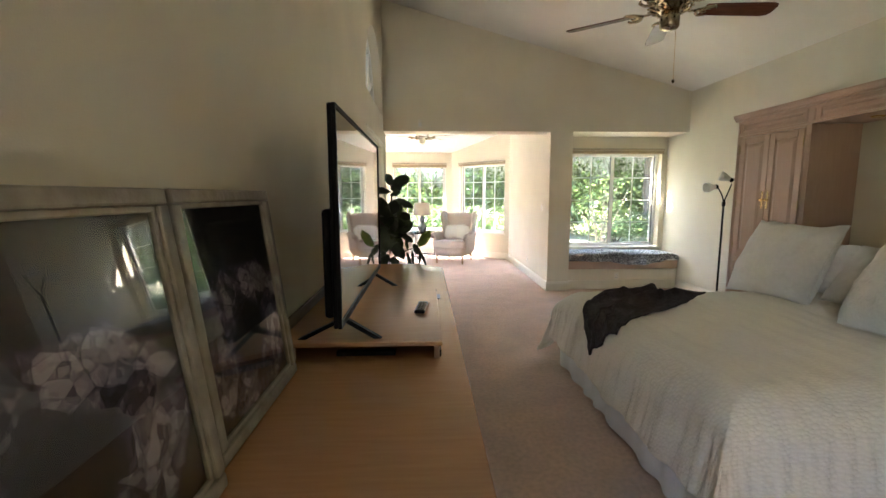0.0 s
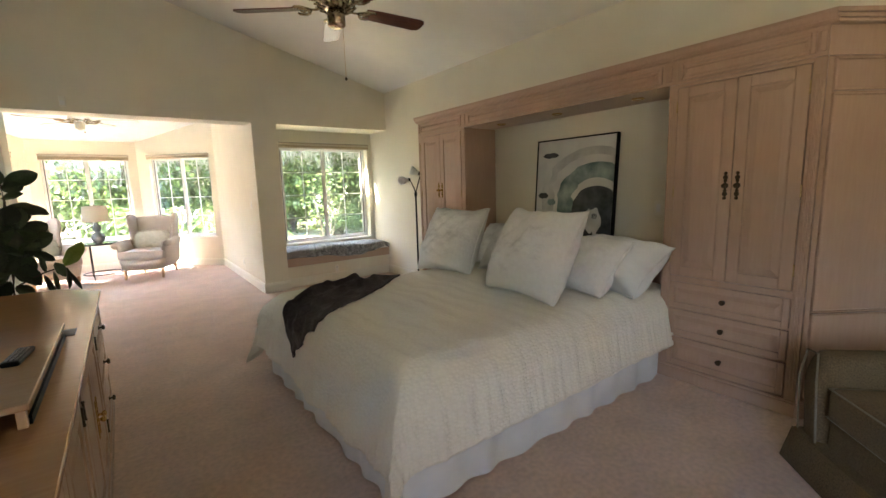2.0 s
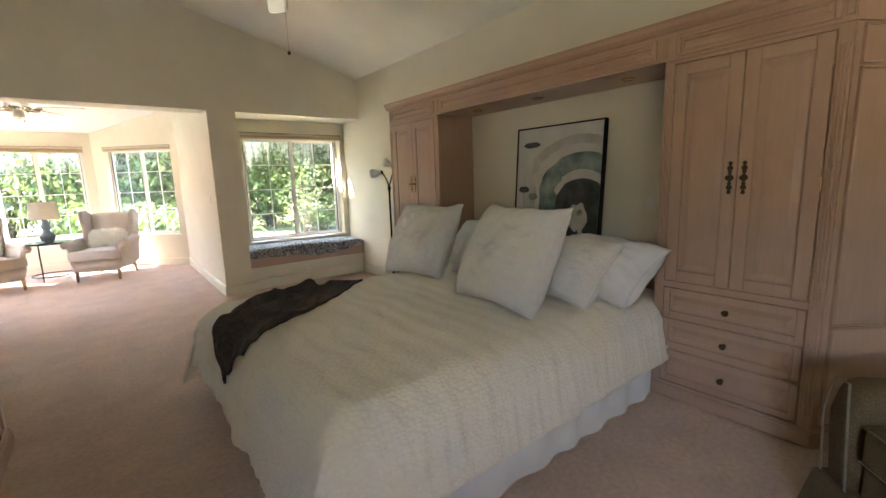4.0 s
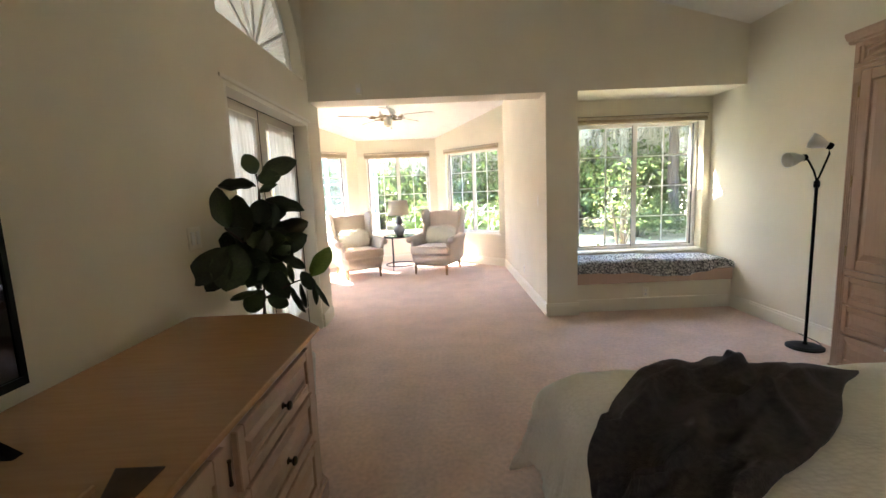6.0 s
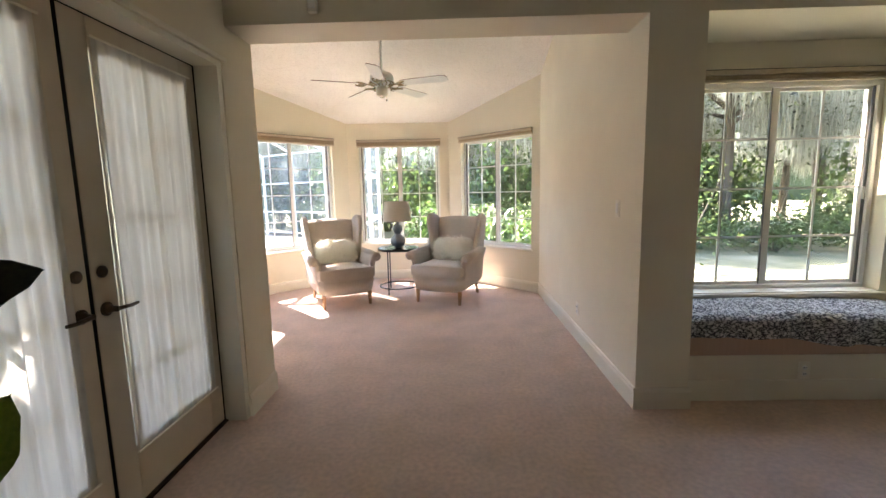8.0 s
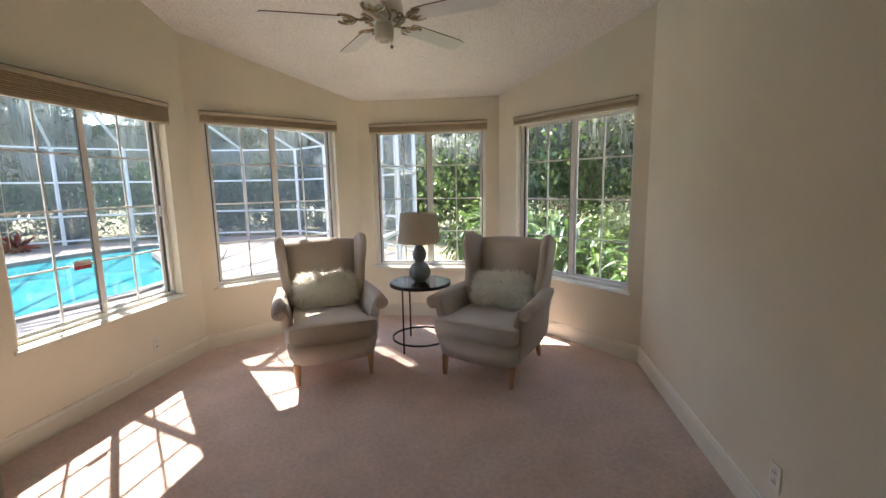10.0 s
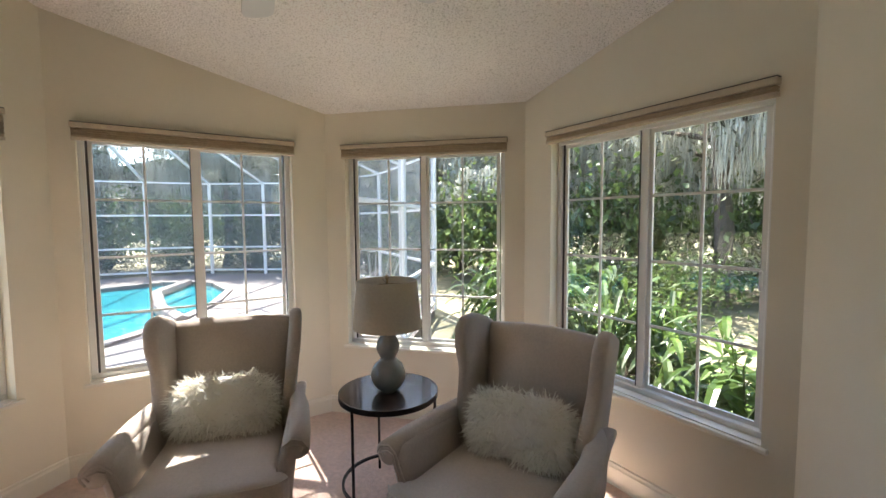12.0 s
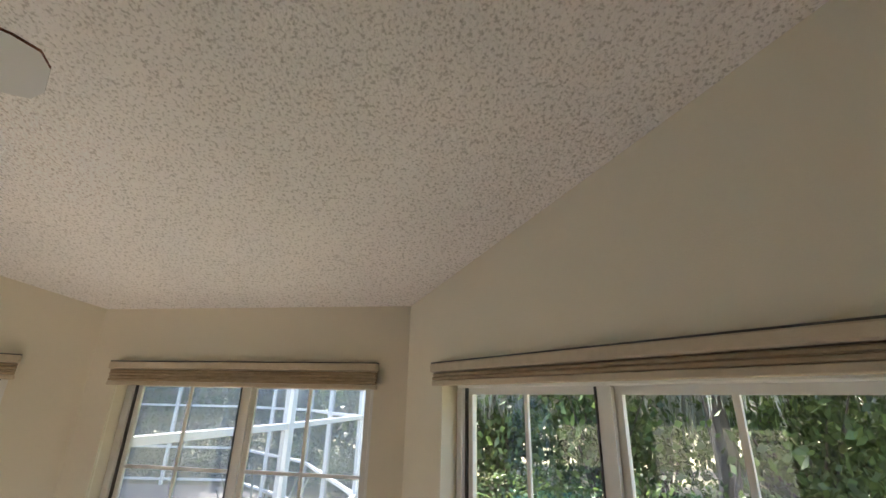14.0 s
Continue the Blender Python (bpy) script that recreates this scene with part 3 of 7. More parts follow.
# ---- wall bed surround: two wardrobes and a bridge ----
def wardrobe(name, y_top, width, side_seen, metal, label):
    ob = thing(name, pose(3.335, y_top, 0, 0, 0, -90), label, "wardrobe", "wardrobes beside the bed")
    D = 0.43
    part("body", boxm(0.002, width - 0.002, 0.0, D, 0.09, 1.985), M_WOOD, ob)
    bm = bmesh.new()
    box(bm, -0.008, width + 0.008, -0.03, D, 0.0, 0.085, 0.006, 1)
    box(bm, -0.004, width + 0.004, -0.022, D, 0.085, 0.10, 0.004, 1)
    part("plinth", bm, M_WOOD, ob)
    # face frame with fluted stiles
    bm = bmesh.new()
    for x0, x1 in ((0.0, 0.055), (width - 0.055, width)):
        box(bm, x0, x1, -0.02, -0.001, 0.10, 1.985, 0.002, 1)
        for k in range(3):
            xx = x0 + 0.014 + 0.0135 * k
            box(bm, xx - 0.0035, xx + 0.0035, -0.0245, -0.019, 0.16, 1.9, 0.002, 1)
    box(bm, 0.055, width - 0.055, -0.02, -0.001, 0.70, 0.735)
    box(bm, 0.055, width - 0.055, -0.02, -0.001, 1.965, 1.985)
    part("face_frame", bm, M_WOOD, ob)
    mid = width / 2
    for k, (a, b) in enumerate(((0.06, mid - 0.002), (mid + 0.002, width - 0.06))):
        dr = part("door", panel_front(bmesh.new(), a, b, 0.74, 1.96, -0.004, 0.022, 0.065), M_WOOD, ob)
        bm = bmesh.new()
        back_plate(bm, mid + (-0.032 if k == 0 else 0.032), -0.026, 1.335)
        part("handle", bm, metal, dr, "ornate brass pull with back plate")
        for z in (0.86, 1.3, 1.84):
            part("hinge", (lambda q: (hinge(q, 0.058 if k == 0 else width - 0.058, -0.026, z), q)[1])(bmesh.new()), M_HINGE, dr)
    for z0, z1 in ((0.52, 0.695), (0.33, 0.505), (0.115, 0.31)):
        dw = part("drawer", panel_front(bmesh.new(), 0.06, width - 0.06, z0, z1, -0.004, 0.022, 0.035), M_WOOD, ob)
        bm = bmesh.new()
        knob(bm, mid, -0.026, (z0 + z1) / 2, 0.017)
        part("knob", bm, M_BRONZE, dw, "dark bronze knob")
    if side_seen:
        # panelled end turned to the room
        part("corner_body", prism(bmesh.new(), [(width + 0.001, 0.0), (width + 0.30, D), (width + 0.001, D)], 0.09, 1.985), M_WOOD, ob)
        part("corner_plinth", prism(bmesh.new(), [(width + 0.009, -0.03), (width + 0.33, D), (width + 0.009, D)], 0.0, 0.088), M_WOOD, ob)
        ln = math.hypot(0.30, D)
        for z0, z1, s_ in ((0.12, 0.62, 0.06), (0.63, 1.80, 0.06), (1.81, 1.975, 0.04)):
            b = boxm(0.03, ln - 0.03, -0.016, 0.0, z0, z1)
            face = min(b.faces, key=lambda q: q.calc_center_median().y)
            bmesh.ops.inset_region(b, faces=[face], thickness=s_, depth=0.0)
            bmesh.ops.inset_region(b, faces=[face], thickness=0.008, depth=-0.008)
            bmesh.ops.inset_region(b, faces=[face], thickness=0.012, depth=0.005)
            part("end_panel", merge(bmesh.new(), b, pose(width, 0, 0, 0, 0, math.degrees(math.atan2(D, 0.30)))), M_WOOD, ob)
    return ob


wardrobe("wardrobe", 4.52, 0.87, False, M_BRASS, "pickled oak wardrobe with panelled doors and brass pulls")
wardrobe("wardrobe", 1.53, 0.79, True, M_BRONZE, "pickled oak wardrobe with drawers and a panelled end")

bridge = thing("bed_bridge", pose(3.335, 4.52, 1.985, 0, 0, -90), "pickled oak bridge with cornice and recessed downlights over the bed", "cabinet")
L = 3.78
part("fascia", boxm(0.0, L, -0.018, 0.0, 0.003, 0.15), M_WOOD, bridge)
bm = bmesh.new()
for a, b in ((0.05, 0.82), (0.93, 2.94), (3.05, 3.73)):
    panel_front(bm, a, b, 0.02, 0.13, -0.010, 0.020, 0.022)
part("fascia_panel", bm, M_WOOD, bridge)
for x in (0.03, 0.88, 2.99, 3.76):
    part("bracket", boxm(x - 0.014, x + 0.014, -0.032, -0.019, 0.025, 0.125, 0.003, seg=1), M_WOOD, bridge)
bm = bmesh.new()
prof = [(-0.02, 0.15), (-0.035, 0.157), (-0.035, 0.168), (-0.05, 0.178), (-0.062, 0.20), (-0.062, 0.215), (0.43, 0.215), (0.43, 0.15)]
a_ = [bm.verts.new((-0.03, y, z)) for y, z in prof]
b_ = [bm.verts.new((L + 0.03, y, z)) for y, z in prof]
for i in range(len(prof)):
    bm.faces.new((a_[i], a_[(i + 1) % 8], b_[(i + 1) % 8], b_[i]))
bm.faces.new(a_)
bm.faces.new(b_[::-1])
bmesh.ops.recalc_face_normals(bm, faces=bm.faces[:])
part("cornice", bm, M_WOOD, bridge)
bm = bmesh.new()
for z0, z1, o_ in ((0.0, 0.15, 0.0), (0.15, 0.168, 0.02), (0.168, 0.19, 0.035), (0.19, 0.215, 0.05)):
    prism(bm, [(L + (0.031 if z0 else 0.001), -o_ - 0.012), (L + 0.30 + o_ * 1.5, 0.43), (L + (0.031 if z0 else 0.001), 0.43)], z0 + 0.003, z1)
part("cornice_return", bm, M_WOOD, bridge)
part("soffit", boxm(0.872, 2.988, 0.0, 0.43, 0.003, 0.023), M_WOOD, bridge)
M_LENS = mat("downlight lens", (0.5, 0.45, 0.35), (0.45, 0.4, 0.3), 0.3, 20)
for x in (1.2, 1.9, 2.65):
    ring = part("downlight", lathe(bmesh.new(), [(0.045, 0.003), (0.045, -0.004), (0.034, -0.006), (0.032, 0.003)], 20, pose(x, 0.2, 0)), M_BRASS, bridge, "brass downlight ring")
    part("bulb", lathe(bmesh.new(), [(0.031, -0.001), (0.015, -0.004), (0.002, -0.005)], 16, pose(x, 0.2, 0)), M_LENS, ring)
bm = bmesh.new()
box(bm, 0.872, 2.988, 0.0, 0.04, -1.985 + 0.30, -1.985 + 0.82)
hb = thing("headboard", pose(3.70, 4.52, 1.985, 0, 0, -90), "low pickled oak headboard shelf between the wardrobes", "headboard")
part("board", bm, M_WOOD, hb)
bm = bmesh.new()
box(bm, 0.872, 2.988, -0.12, 0.04, -1.985 + 0.82, -1.985 + 0.84, 0.004, 1)
part("cap", bm, M_WOOD, hb)

# picture leaning in the niche
M_INK = [mat("abstract paper", (0.66, 0.65, 0.60), (0.58, 0.57, 0.53), 0.8, 5, big=3), mat("teal wash", (0.05, 0.11, 0.105), (0.36, 0.43, 0.40), 0.8, 6, big=4),
         mat("charcoal wash", (0.018, 0.018, 0.02), (0.10, 0.105, 0.105), 0.8, 7, big=4), mat("grey wash", (0.38, 0.38, 0.36), (0.62, 0.61, 0.57), 0.8, 5, big=4)]
pic = thing("abstract_painting", pose(3.645, 2.99, 0.841, 0, 0, -90) @ pose(0, 0, 0, -4), "abstract teal and grey painting in a black frame", "picture")
PW, PH = 0.86, 0.95
bm = bmesh.new()
for q in ((0, PW, 0, 0.012), (0, PW, PH - 0.012, PH), (0, 0.012, 0.012, PH - 0.012), (PW - 0.012, PW, 0.012, PH - 0.012)):
    box(bm, q[0], q[1], 0, 0.045, q[2], q[3], 0.002, 1)
part("frame", bm, M_BLACK, pic)
part("paper", boxm(0.012, PW - 0.012, 0.008, 0.02, 0.012, PH - 0.012), M_INK[0], pic)


def arch_shape(cx, cz, r0, r1, z_low, y, n=20, squash=0.8, seed=1):
    rnd = random.Random(seed)
    bm = bmesh.new()
    out = [(cx - r1, z_low)] + [(cx - r1 * math.cos(math.pi * i / n) * (1 + rnd.uniform(-.07, .07)), cz + squash * r1 * math.sin(math.pi * i / n)) for i in range(n + 1)] + [(cx + r1, z_low)]
    inn = [(cx - r0, z_low)] + [(cx - r0 * math.cos(math.pi * i / n) * (1 + rnd.uniform(-.09, .09)), cz + squash * r0 * math.sin(math.pi * i / n)) for i in range(n + 1)] + [(cx + r0, z_low)]
    clampx = lambda v: max(0.014, min(PW - 0.014, v))
    A = [bm.verts.new((clampx(x), y, max(0.014, z))) for x, z in out]
    B = [bm.verts.new((clampx(x), y, max(0.014, z))) for x, z in inn]
    for i in range(len(A) - 1):
        if (A[i].co - A[i + 1].co).length > 1e-5:
            bm.faces.new((A[i], A[i + 1], B[i + 1], B[i]))
    return bm


part("brush_stroke", arch_shape(0.64, 0.43, 0.44, 0.53, 0.02, 0.0065, seed=2), M_INK[3], pic)
part("brush_stroke", arch_shape(0.68, 0.38, 0.25, 0.42, 0.02, 0.0055, seed=3), M_INK[1], pic)
part("brush_stroke", arch_shape(0.69, 0.30, 0.02, 0.26, 0.02, 0.0045, seed=4), M_INK[2], pic)
for cx, cz, rx, rz, mi in ((0.10, 0.42, 0.06, 0.028, 2), (0.20, 0.36, 0.05, 0.03, 1), (0.17, 0.80, 0.09, 0.025, 2), (0.66, 0.20, 0.09, 0.11, 3), (0.68, 0.24, 0.03, 0.025, 2)):
    bm = bmesh.new()
    bm.faces.new([bm.verts.new((cx + rx * math.cos(a * 0.35) * (1 + 0.12 * math.sin(a * 3)), 0.0035, cz + rz * math.sin(a * 0.35) * (1 + 0.15 * math.cos(a * 2)))) for a in range(18)])
    part("brush_stroke", bm, M_INK[mi], pic)


def wall_plate(name, m, kind_label, toggles=1, outlet=False):
    ob = thing(name, m, kind_label, "outlet" if outlet else "light switch")
    w = 0.036 + 0.023 * (toggles - 1)
    part("plate", boxm(-w, w, -0.006, 0, -0.058, 0.058, 0.003, 1), M_TRIM, ob)
    for k in range(toggles):
        cx = (k - (toggles - 1) / 2) * 0.046
        if outlet:
            for z in (-0.02, 0.02):
                part("socket", lathe(bmesh.new(), [(0.015, 0), (0.015, 0.003)], 14, pose(cx, -0.006, z, 90)), M_WHITE, ob)
                part("slot", boxm(cx - 0.007, cx - 0.005, -0.0105, -0.008, z - 0.005, z + 0.005), M_BLACK, ob)
                part("slot", boxm(cx + 0.005, cx + 0.007, -0.0105, -0.008, z - 0.005, z + 0.005), M_BLACK, ob)
        else:
            part("rocker", boxm(cx - 0.016, cx + 0.016, -0.0105, -0.006, -0.033, 0.033, 0.002, 1), M_WHITE, ob)


wall_plate("light_switch", pose(XR, 1.80, 1.16, 0, 0, -90), "cream double rocker switch on the wall by the bed", 1)
wall_plate("light_switch", pose(1.80, 6.48, 1.20, 0, 0, -90), "cream rocker switch on the bay side wall")
wall_plate("light_switch", pose(XL, 3.93, 1.16, 0, 0, 90), "white double rocker switch beside the doors", 2)
wall_plate("wall_outlet", pose(2.87, 6.215, 0.19, 0, 0, 0), "white outlet under the window seat", 1, True)
wall_plate("wall_outlet", pose(-1.98, 8.49, 0.27, 0, 0, 90), "white outlet on the bay wall under the window", 1, True)
wall_plate("wall_outlet", pose(1.806, 7.35, 0.28, 0, 0, -90), "white outlet low on the bay wall", 1, True)
sensor = thing("motion_sensor", pose(-0.025, 6.12, 2.365), "small white wall sensor above the wide opening", "sensor")
part("case", boxm(-0.028, 0.028, -0.04, 0, -0.055, 0.05, 0.008), M_TRIM, sensor)
part("lens", boxm(-0.02, 0.02, -0.044, -0.039, -0.04, 0.005, 0.002, 1), M_WHITE, sensor)

# ---- window seat ----
M_PRINT = bpy.data.materials.new("black and white vine print cotton")
M_PRINT.use_nodes = True
nt = M_PRINT.node_tree
vor = nt.nodes.new("ShaderNodeTexVoronoi")
vor.feature = "DISTANCE_TO_EDGE"
vor.inputs["Scale"].default_value = 34
tcn = nt.nodes.new("ShaderNodeTexCoord")
nz_ = nt.nodes.new("ShaderNodeTexNoise")
nz_.inputs["Scale"].default_value = 30
mixv = nt.nodes.new("ShaderNodeMixRGB")
mixv.blend_type = "ADD"
mixv.inputs[0].default_value = 0.06
nt.links.new(tcn.outputs["Object"], mixv.inputs[1])
nt.links.new(nz_.outputs["Color"], mixv.inputs[2])
nt.links.new(mixv.outputs[0], vor.inputs["Vector"])
rp = nt.nodes.new("ShaderNodeValToRGB")
rp.color_ramp.elements[0].position, rp.color_ramp.elements[1].position = 0.09, 0.16
rp.color_ramp.elements[0].color, rp.color_ramp.elements[1].color = (0.035, 0.035, 0.045, 1), (0.62, 0.62, 0.60, 1)
nt.links.new(vor.outputs["Distance"], rp.inputs[0])
nt.links.new(rp.outputs[0], nt.nodes["Principled BSDF"].inputs["Base Color"])
nt.nodes["Principled BSDF"].inputs["Roughness"].default_value = 0.9
bench = thing("window_seat", pose(2.115, 6.2, 0), "built-in window seat with pinkish wood ledge", "bench", kind="structure")
W = XR - 2.115
part("base", boxm(0, W, 0.015, 0.45, 0, 0.30), M_WALL, bench)
part("toe_board", boxm(0, W, 0.001, 0.015, 0.0, 0.135, 0.004, 1), M_TRIM, bench)
part("ledge", boxm(0, W, -0.012, 0.45, 0.30, 0.42, 0.006, 1), M_WOOD, bench, "pinkish oak seat ledge")
cush = thing("seat_cushion", pose(2.115, 6.2, 0.42), "window seat cushion under a black and white printed throw", "cushion")
bm = bmesh.new()
nx, ny = 70, 26
grid = []
for j in range(ny + 1):
    row = []
    for i in range(nx + 1):
        u = i / nx
        x = 0.01 + (W - 0.02) * u
        d = -0.16 + 0.60 * j / ny
        n_ = noise.noise((x * 5, d * 6, 1.3)) * 0.014 + noise.noise((x * 14, d * 12, 4.1)) * 0.006
        if d < 0:
            hem = 0.13 + 0.055 * math.exp(-((u - 0.62) / 0.17) ** 2) + 0.03 * noise.noise((x * 3.2, 0.3, 7)) - 0.05 * max(0.0, u - 0.85) / 0.15
            drop = min(1, -d / 0.16) * hem
            y, z = -0.04 + 0.018 * math.sin(x * 21 + 2 * math.sin(x * 5)) * (drop / 0.13), 0.125 - drop
            z = z + n_ * 0.4
        else:
            y = -0.03 + d * 1.07
            z = 0.125 + n_ + 0.012 * math.sin(x * 3) - 0.02 * max(0, 1 - d / 0.05) ** 2
        end = max(0.0, (u - 0.93) / 0.07)
        z -= 0.05 * end * end
        row.append(bm.verts.new((x, y, z)))
    grid.append(row)
for j in range(ny):
    for i in range(nx):
        bm.faces.new((grid[j][i], grid[j][i + 1], grid[j + 1][i + 1], grid[j + 1][i]))
part("printed_throw", bm, M_PRINT, cush, "crumpled black and white printed cotton", smooth=True)
part("foam", boxm(0.02, W - 0.02, 0.0, 0.43, 0.0, 0.09, 0.02), M_WHITE, cush)

# ---- bed ----
M_QUILT = bpy.data.materials.new("cream textured coverlet")
M_QUILT.use_nodes = True
nt = M_QUILT.node_tree
tcn = nt.nodes.new("ShaderNodeTexCoord")
vq = nt.nodes.new("ShaderNodeTexVoronoi")
vq.inputs["Scale"].default_value = 40
vq.inputs["Randomness"].default_value = 0.75
mpq = nt.nodes.new("ShaderNodeMapping")
mpq.inputs["Scale"].default_value = (1.0, 1.6, 1.6)
nt.links.new(tcn.outputs["Object"], mpq.inputs[0])
nt.links.new(mpq.outputs[0], vq.inputs["Vector"])
nq = nt.nodes.new("ShaderNodeTexNoise")
nq.inputs["Scale"].default_value = 90
nq.inputs["Detail"].default_value = 4
nt.links.new(tcn.outputs["Object"], nq.inputs["Vector"])
sq = nt.nodes.new("ShaderNodeMath")
sq.operation = "MULTIPLY_ADD"
sq.inputs[1].default_value = -0.5
nt.links.new(nq.outputs["Fac"], sq.inputs[0])
nt.links.new(vq.outputs["Distance"], sq.inputs[2])
rq = nt.nodes.new("ShaderNodeValToRGB")
rq.color_ramp.elements[0].color, rq.color_ramp.elements[1].color = (0.85, 0.81, 0.72, 1), (0.78, 0.74, 0.65, 1)
nt.links.new(vq.outputs["Distance"], rq.inputs[0])
nt.links.new(rq.outputs[0], nt.nodes["Principled BSDF"].inputs["Base Color"])
nt.nodes["Principled BSDF"].inputs["Roughness"].default_value = 0.85
nt.nodes["Principled BSDF"].inputs["Sheen Weight"].default_value = 0.15
bq = nt.nodes.new("ShaderNodeBump")
bq.inputs["Strength"].default_value = 0.24
bq.inputs["Distance"].default_value = 0.012
bq.invert = True
nt.links.new(sq.outputs[0], bq.inputs["Height"])
nt.links.new(bq.outputs[0], nt.nodes["Principled BSDF"].inputs["Normal"])
M_SHEET = mat("white cotton", (0.80, 0.80, 0.79), (0.76, 0.76, 0.75), 0.85, 8, 0.25, 30, big=3)
M_SHAM = mat("white crinkled matelasse", (0.83, 0.82, 0.79), (0.78, 0.77, 0.74), 0.85, 34, 0.5, 46)
M_THROW = mat("charcoal plush", (0.030, 0.022, 0.021), (0.058, 0.044, 0.041), 0.95, 60, 0.5, 220, big=8, sheen=0.05)

BX, BY0, BY1, BZ = 1.12, 1.47, 3.47, 0.63


RE = 0.19                       # soft shoulder of the bedding


def fold(d, r=RE):
    """Outward reach and drop of cloth at d past the start of a rounded edge."""
    if d <= 0:
        return d, 0.0
    if d < r * math.pi / 2:
        return r * math.sin(d / r), r * (1 - math.cos(d / r))
    e_ = d - r * math.pi / 2
    return r + 0.19 * e_, r + 0.98 * e_


def drape(px, py, lift=0.0):
    """The place on the made bed of a point of the flat coverlet."""
    r = RE
    ox, dx = fold((BX + r) - px)
    x = BX + r - ox
    near, far = (BY0 + r) - py, py - (BY1 - r)
    oy, dy = (fold(near) if near > far else fold(far))
    sgn = -1 if near > far else 1
    y = (BY0 + r - oy) if near > far else (BY1 - r + oy)
    both = dx > 0 and dy > 0
    drop = (dx ** 2.2 + dy ** 2.2) ** (1 / 2.2) if both else max(dx, dy)
    k = min(1.0, drop / 0.25)
    if both:
        # the spare cloth of the corner stands out as a soft fold
        m_ = min(dx, dy) / 0.40
        out = 0.07 * max(0.0, 1 - abs(dx - dy) / 0.16) * min(1.0, m_)
        x -= out
        y += sgn * out
    puff = 0.022 * noise.noise((px * 1.7, py * 1.7, 0.5)) + 0.010 * noise.noise((px * 4.5, py * 4.5, 2.5))
    soft = puff + 0.0035 * math.sin(px * 46 + 3 * noise.noise((px * 3, py * 3, 8))) * (0.6 + 0.8 * noise.noise((px * 9, py * 9, 6)))
    if drop > 0.02:
        s_ = py if dx >= dy else px
        crease = 0.5 - abs(noise.noise((s_ * 7 + 0.6 * drop, drop * 1.1, 5)))
        w_ = ((0.014 if dx >= dy else 0.006) * math.sin(s_ * 11 + 5 * noise.noise((s_ * 2.5, 1, drop * 1.5))) + 0.05 * crease * crease + 0.018 * (0.5 - abs(noise.noise((s_ * 21, drop * 2.2, 9))))) * k
        if dx >= dy * 0.7:
            x -= w_ + lift
        if dy >= dx * 0.7:
            y += sgn * (w_ * 0.7 + lift)
    z = BZ - drop + soft * (1 - 0.7 * k) + lift * (1 - k)
    return Vector((x, y, max(0.03, z)))


def sheet(name, x0, x1, y0, y1, nx, ny, fn, material, parent, label=""):
    bm = bmesh.new()
    g = [[bm.verts.new(fn(x0 + (x1 - x0) * i / nx, y0 + (y1 - y0) * j / ny)) for i in range(nx + 1)] for j in range(ny + 1)]
    for j in range(ny):
        for i in range(nx):
            bm.faces.new((g[j][i], g[j][i + 1], g[j + 1][i + 1], g[j + 1][i]))
    bmesh.ops.recalc_face_normals(bm, faces=bm.faces[:])
    ob = part(name, bm, material, parent, label, True)
    so = ob.modifiers.new("thick", "SOLIDIFY")
    so.thickness, so.offset = 0.012, -1
    return ob


bed = thing("bed", pose(0, 0, 0), "made king bed with cream coverlet and white dust ruffle", "bed")
sheet("coverlet", 0.79, 3.46, 1.16, 3.82, 210, 210, drape, M_QUILT, bed, "cream textured coverlet with hanging folds")
part("mattress", boxm(BX + 0.04, 3.30, BY0 + 0.05, BY1 - 0.05, 0.30, 0.555, 0.05), M_SHEET, bed)
part("box_spring", boxm(BX + 0.06, 3.28, BY0 + 0.06, BY1 - 0.06, 0.04, 0.30, 0.01), M_SHEET, bed)
bm = bmesh.new()
path = [(3.28, BY0 + 0.03), (BX + 0.03, BY0 + 0.03), (BX + 0.03, BY1 - 0.03), (3.28, BY1 - 0.03)]
prev = None
for (ax, ay), (bx, by) in zip(path, path[1:]):
    n_ = 110
    tx, ty = (bx - ax), (by - ay)
    ln = math.hypot(tx, ty)
    nx_, ny_ = ty / ln, -tx / ln
    for i in range(n_ + 1):
        s_ = ln * i / n_
        w_ = 0.010 * math.sin(s_ * 24 + 4 * noise.noise((s_ * 2, ax, ay)))
        col = []
        for z, kk in ((0.008, 1.3), (0.16, 0.9), (0.32, 0.3)):
            o_ = w_ * kk
            col.append(bm.verts.new((ax + tx * i / n_ - nx_ * o_, ay + ty * i / n_ - ny_ * o_, z)))
        if prev:
            for q in range(2):
                bm.faces.new((prev[q], col[q], col[q + 1], prev[q + 1]))
        prev = col
part("dust_ruffle", bm, M_SHEET, bed, "white pleated dust ruffle", smooth=True)


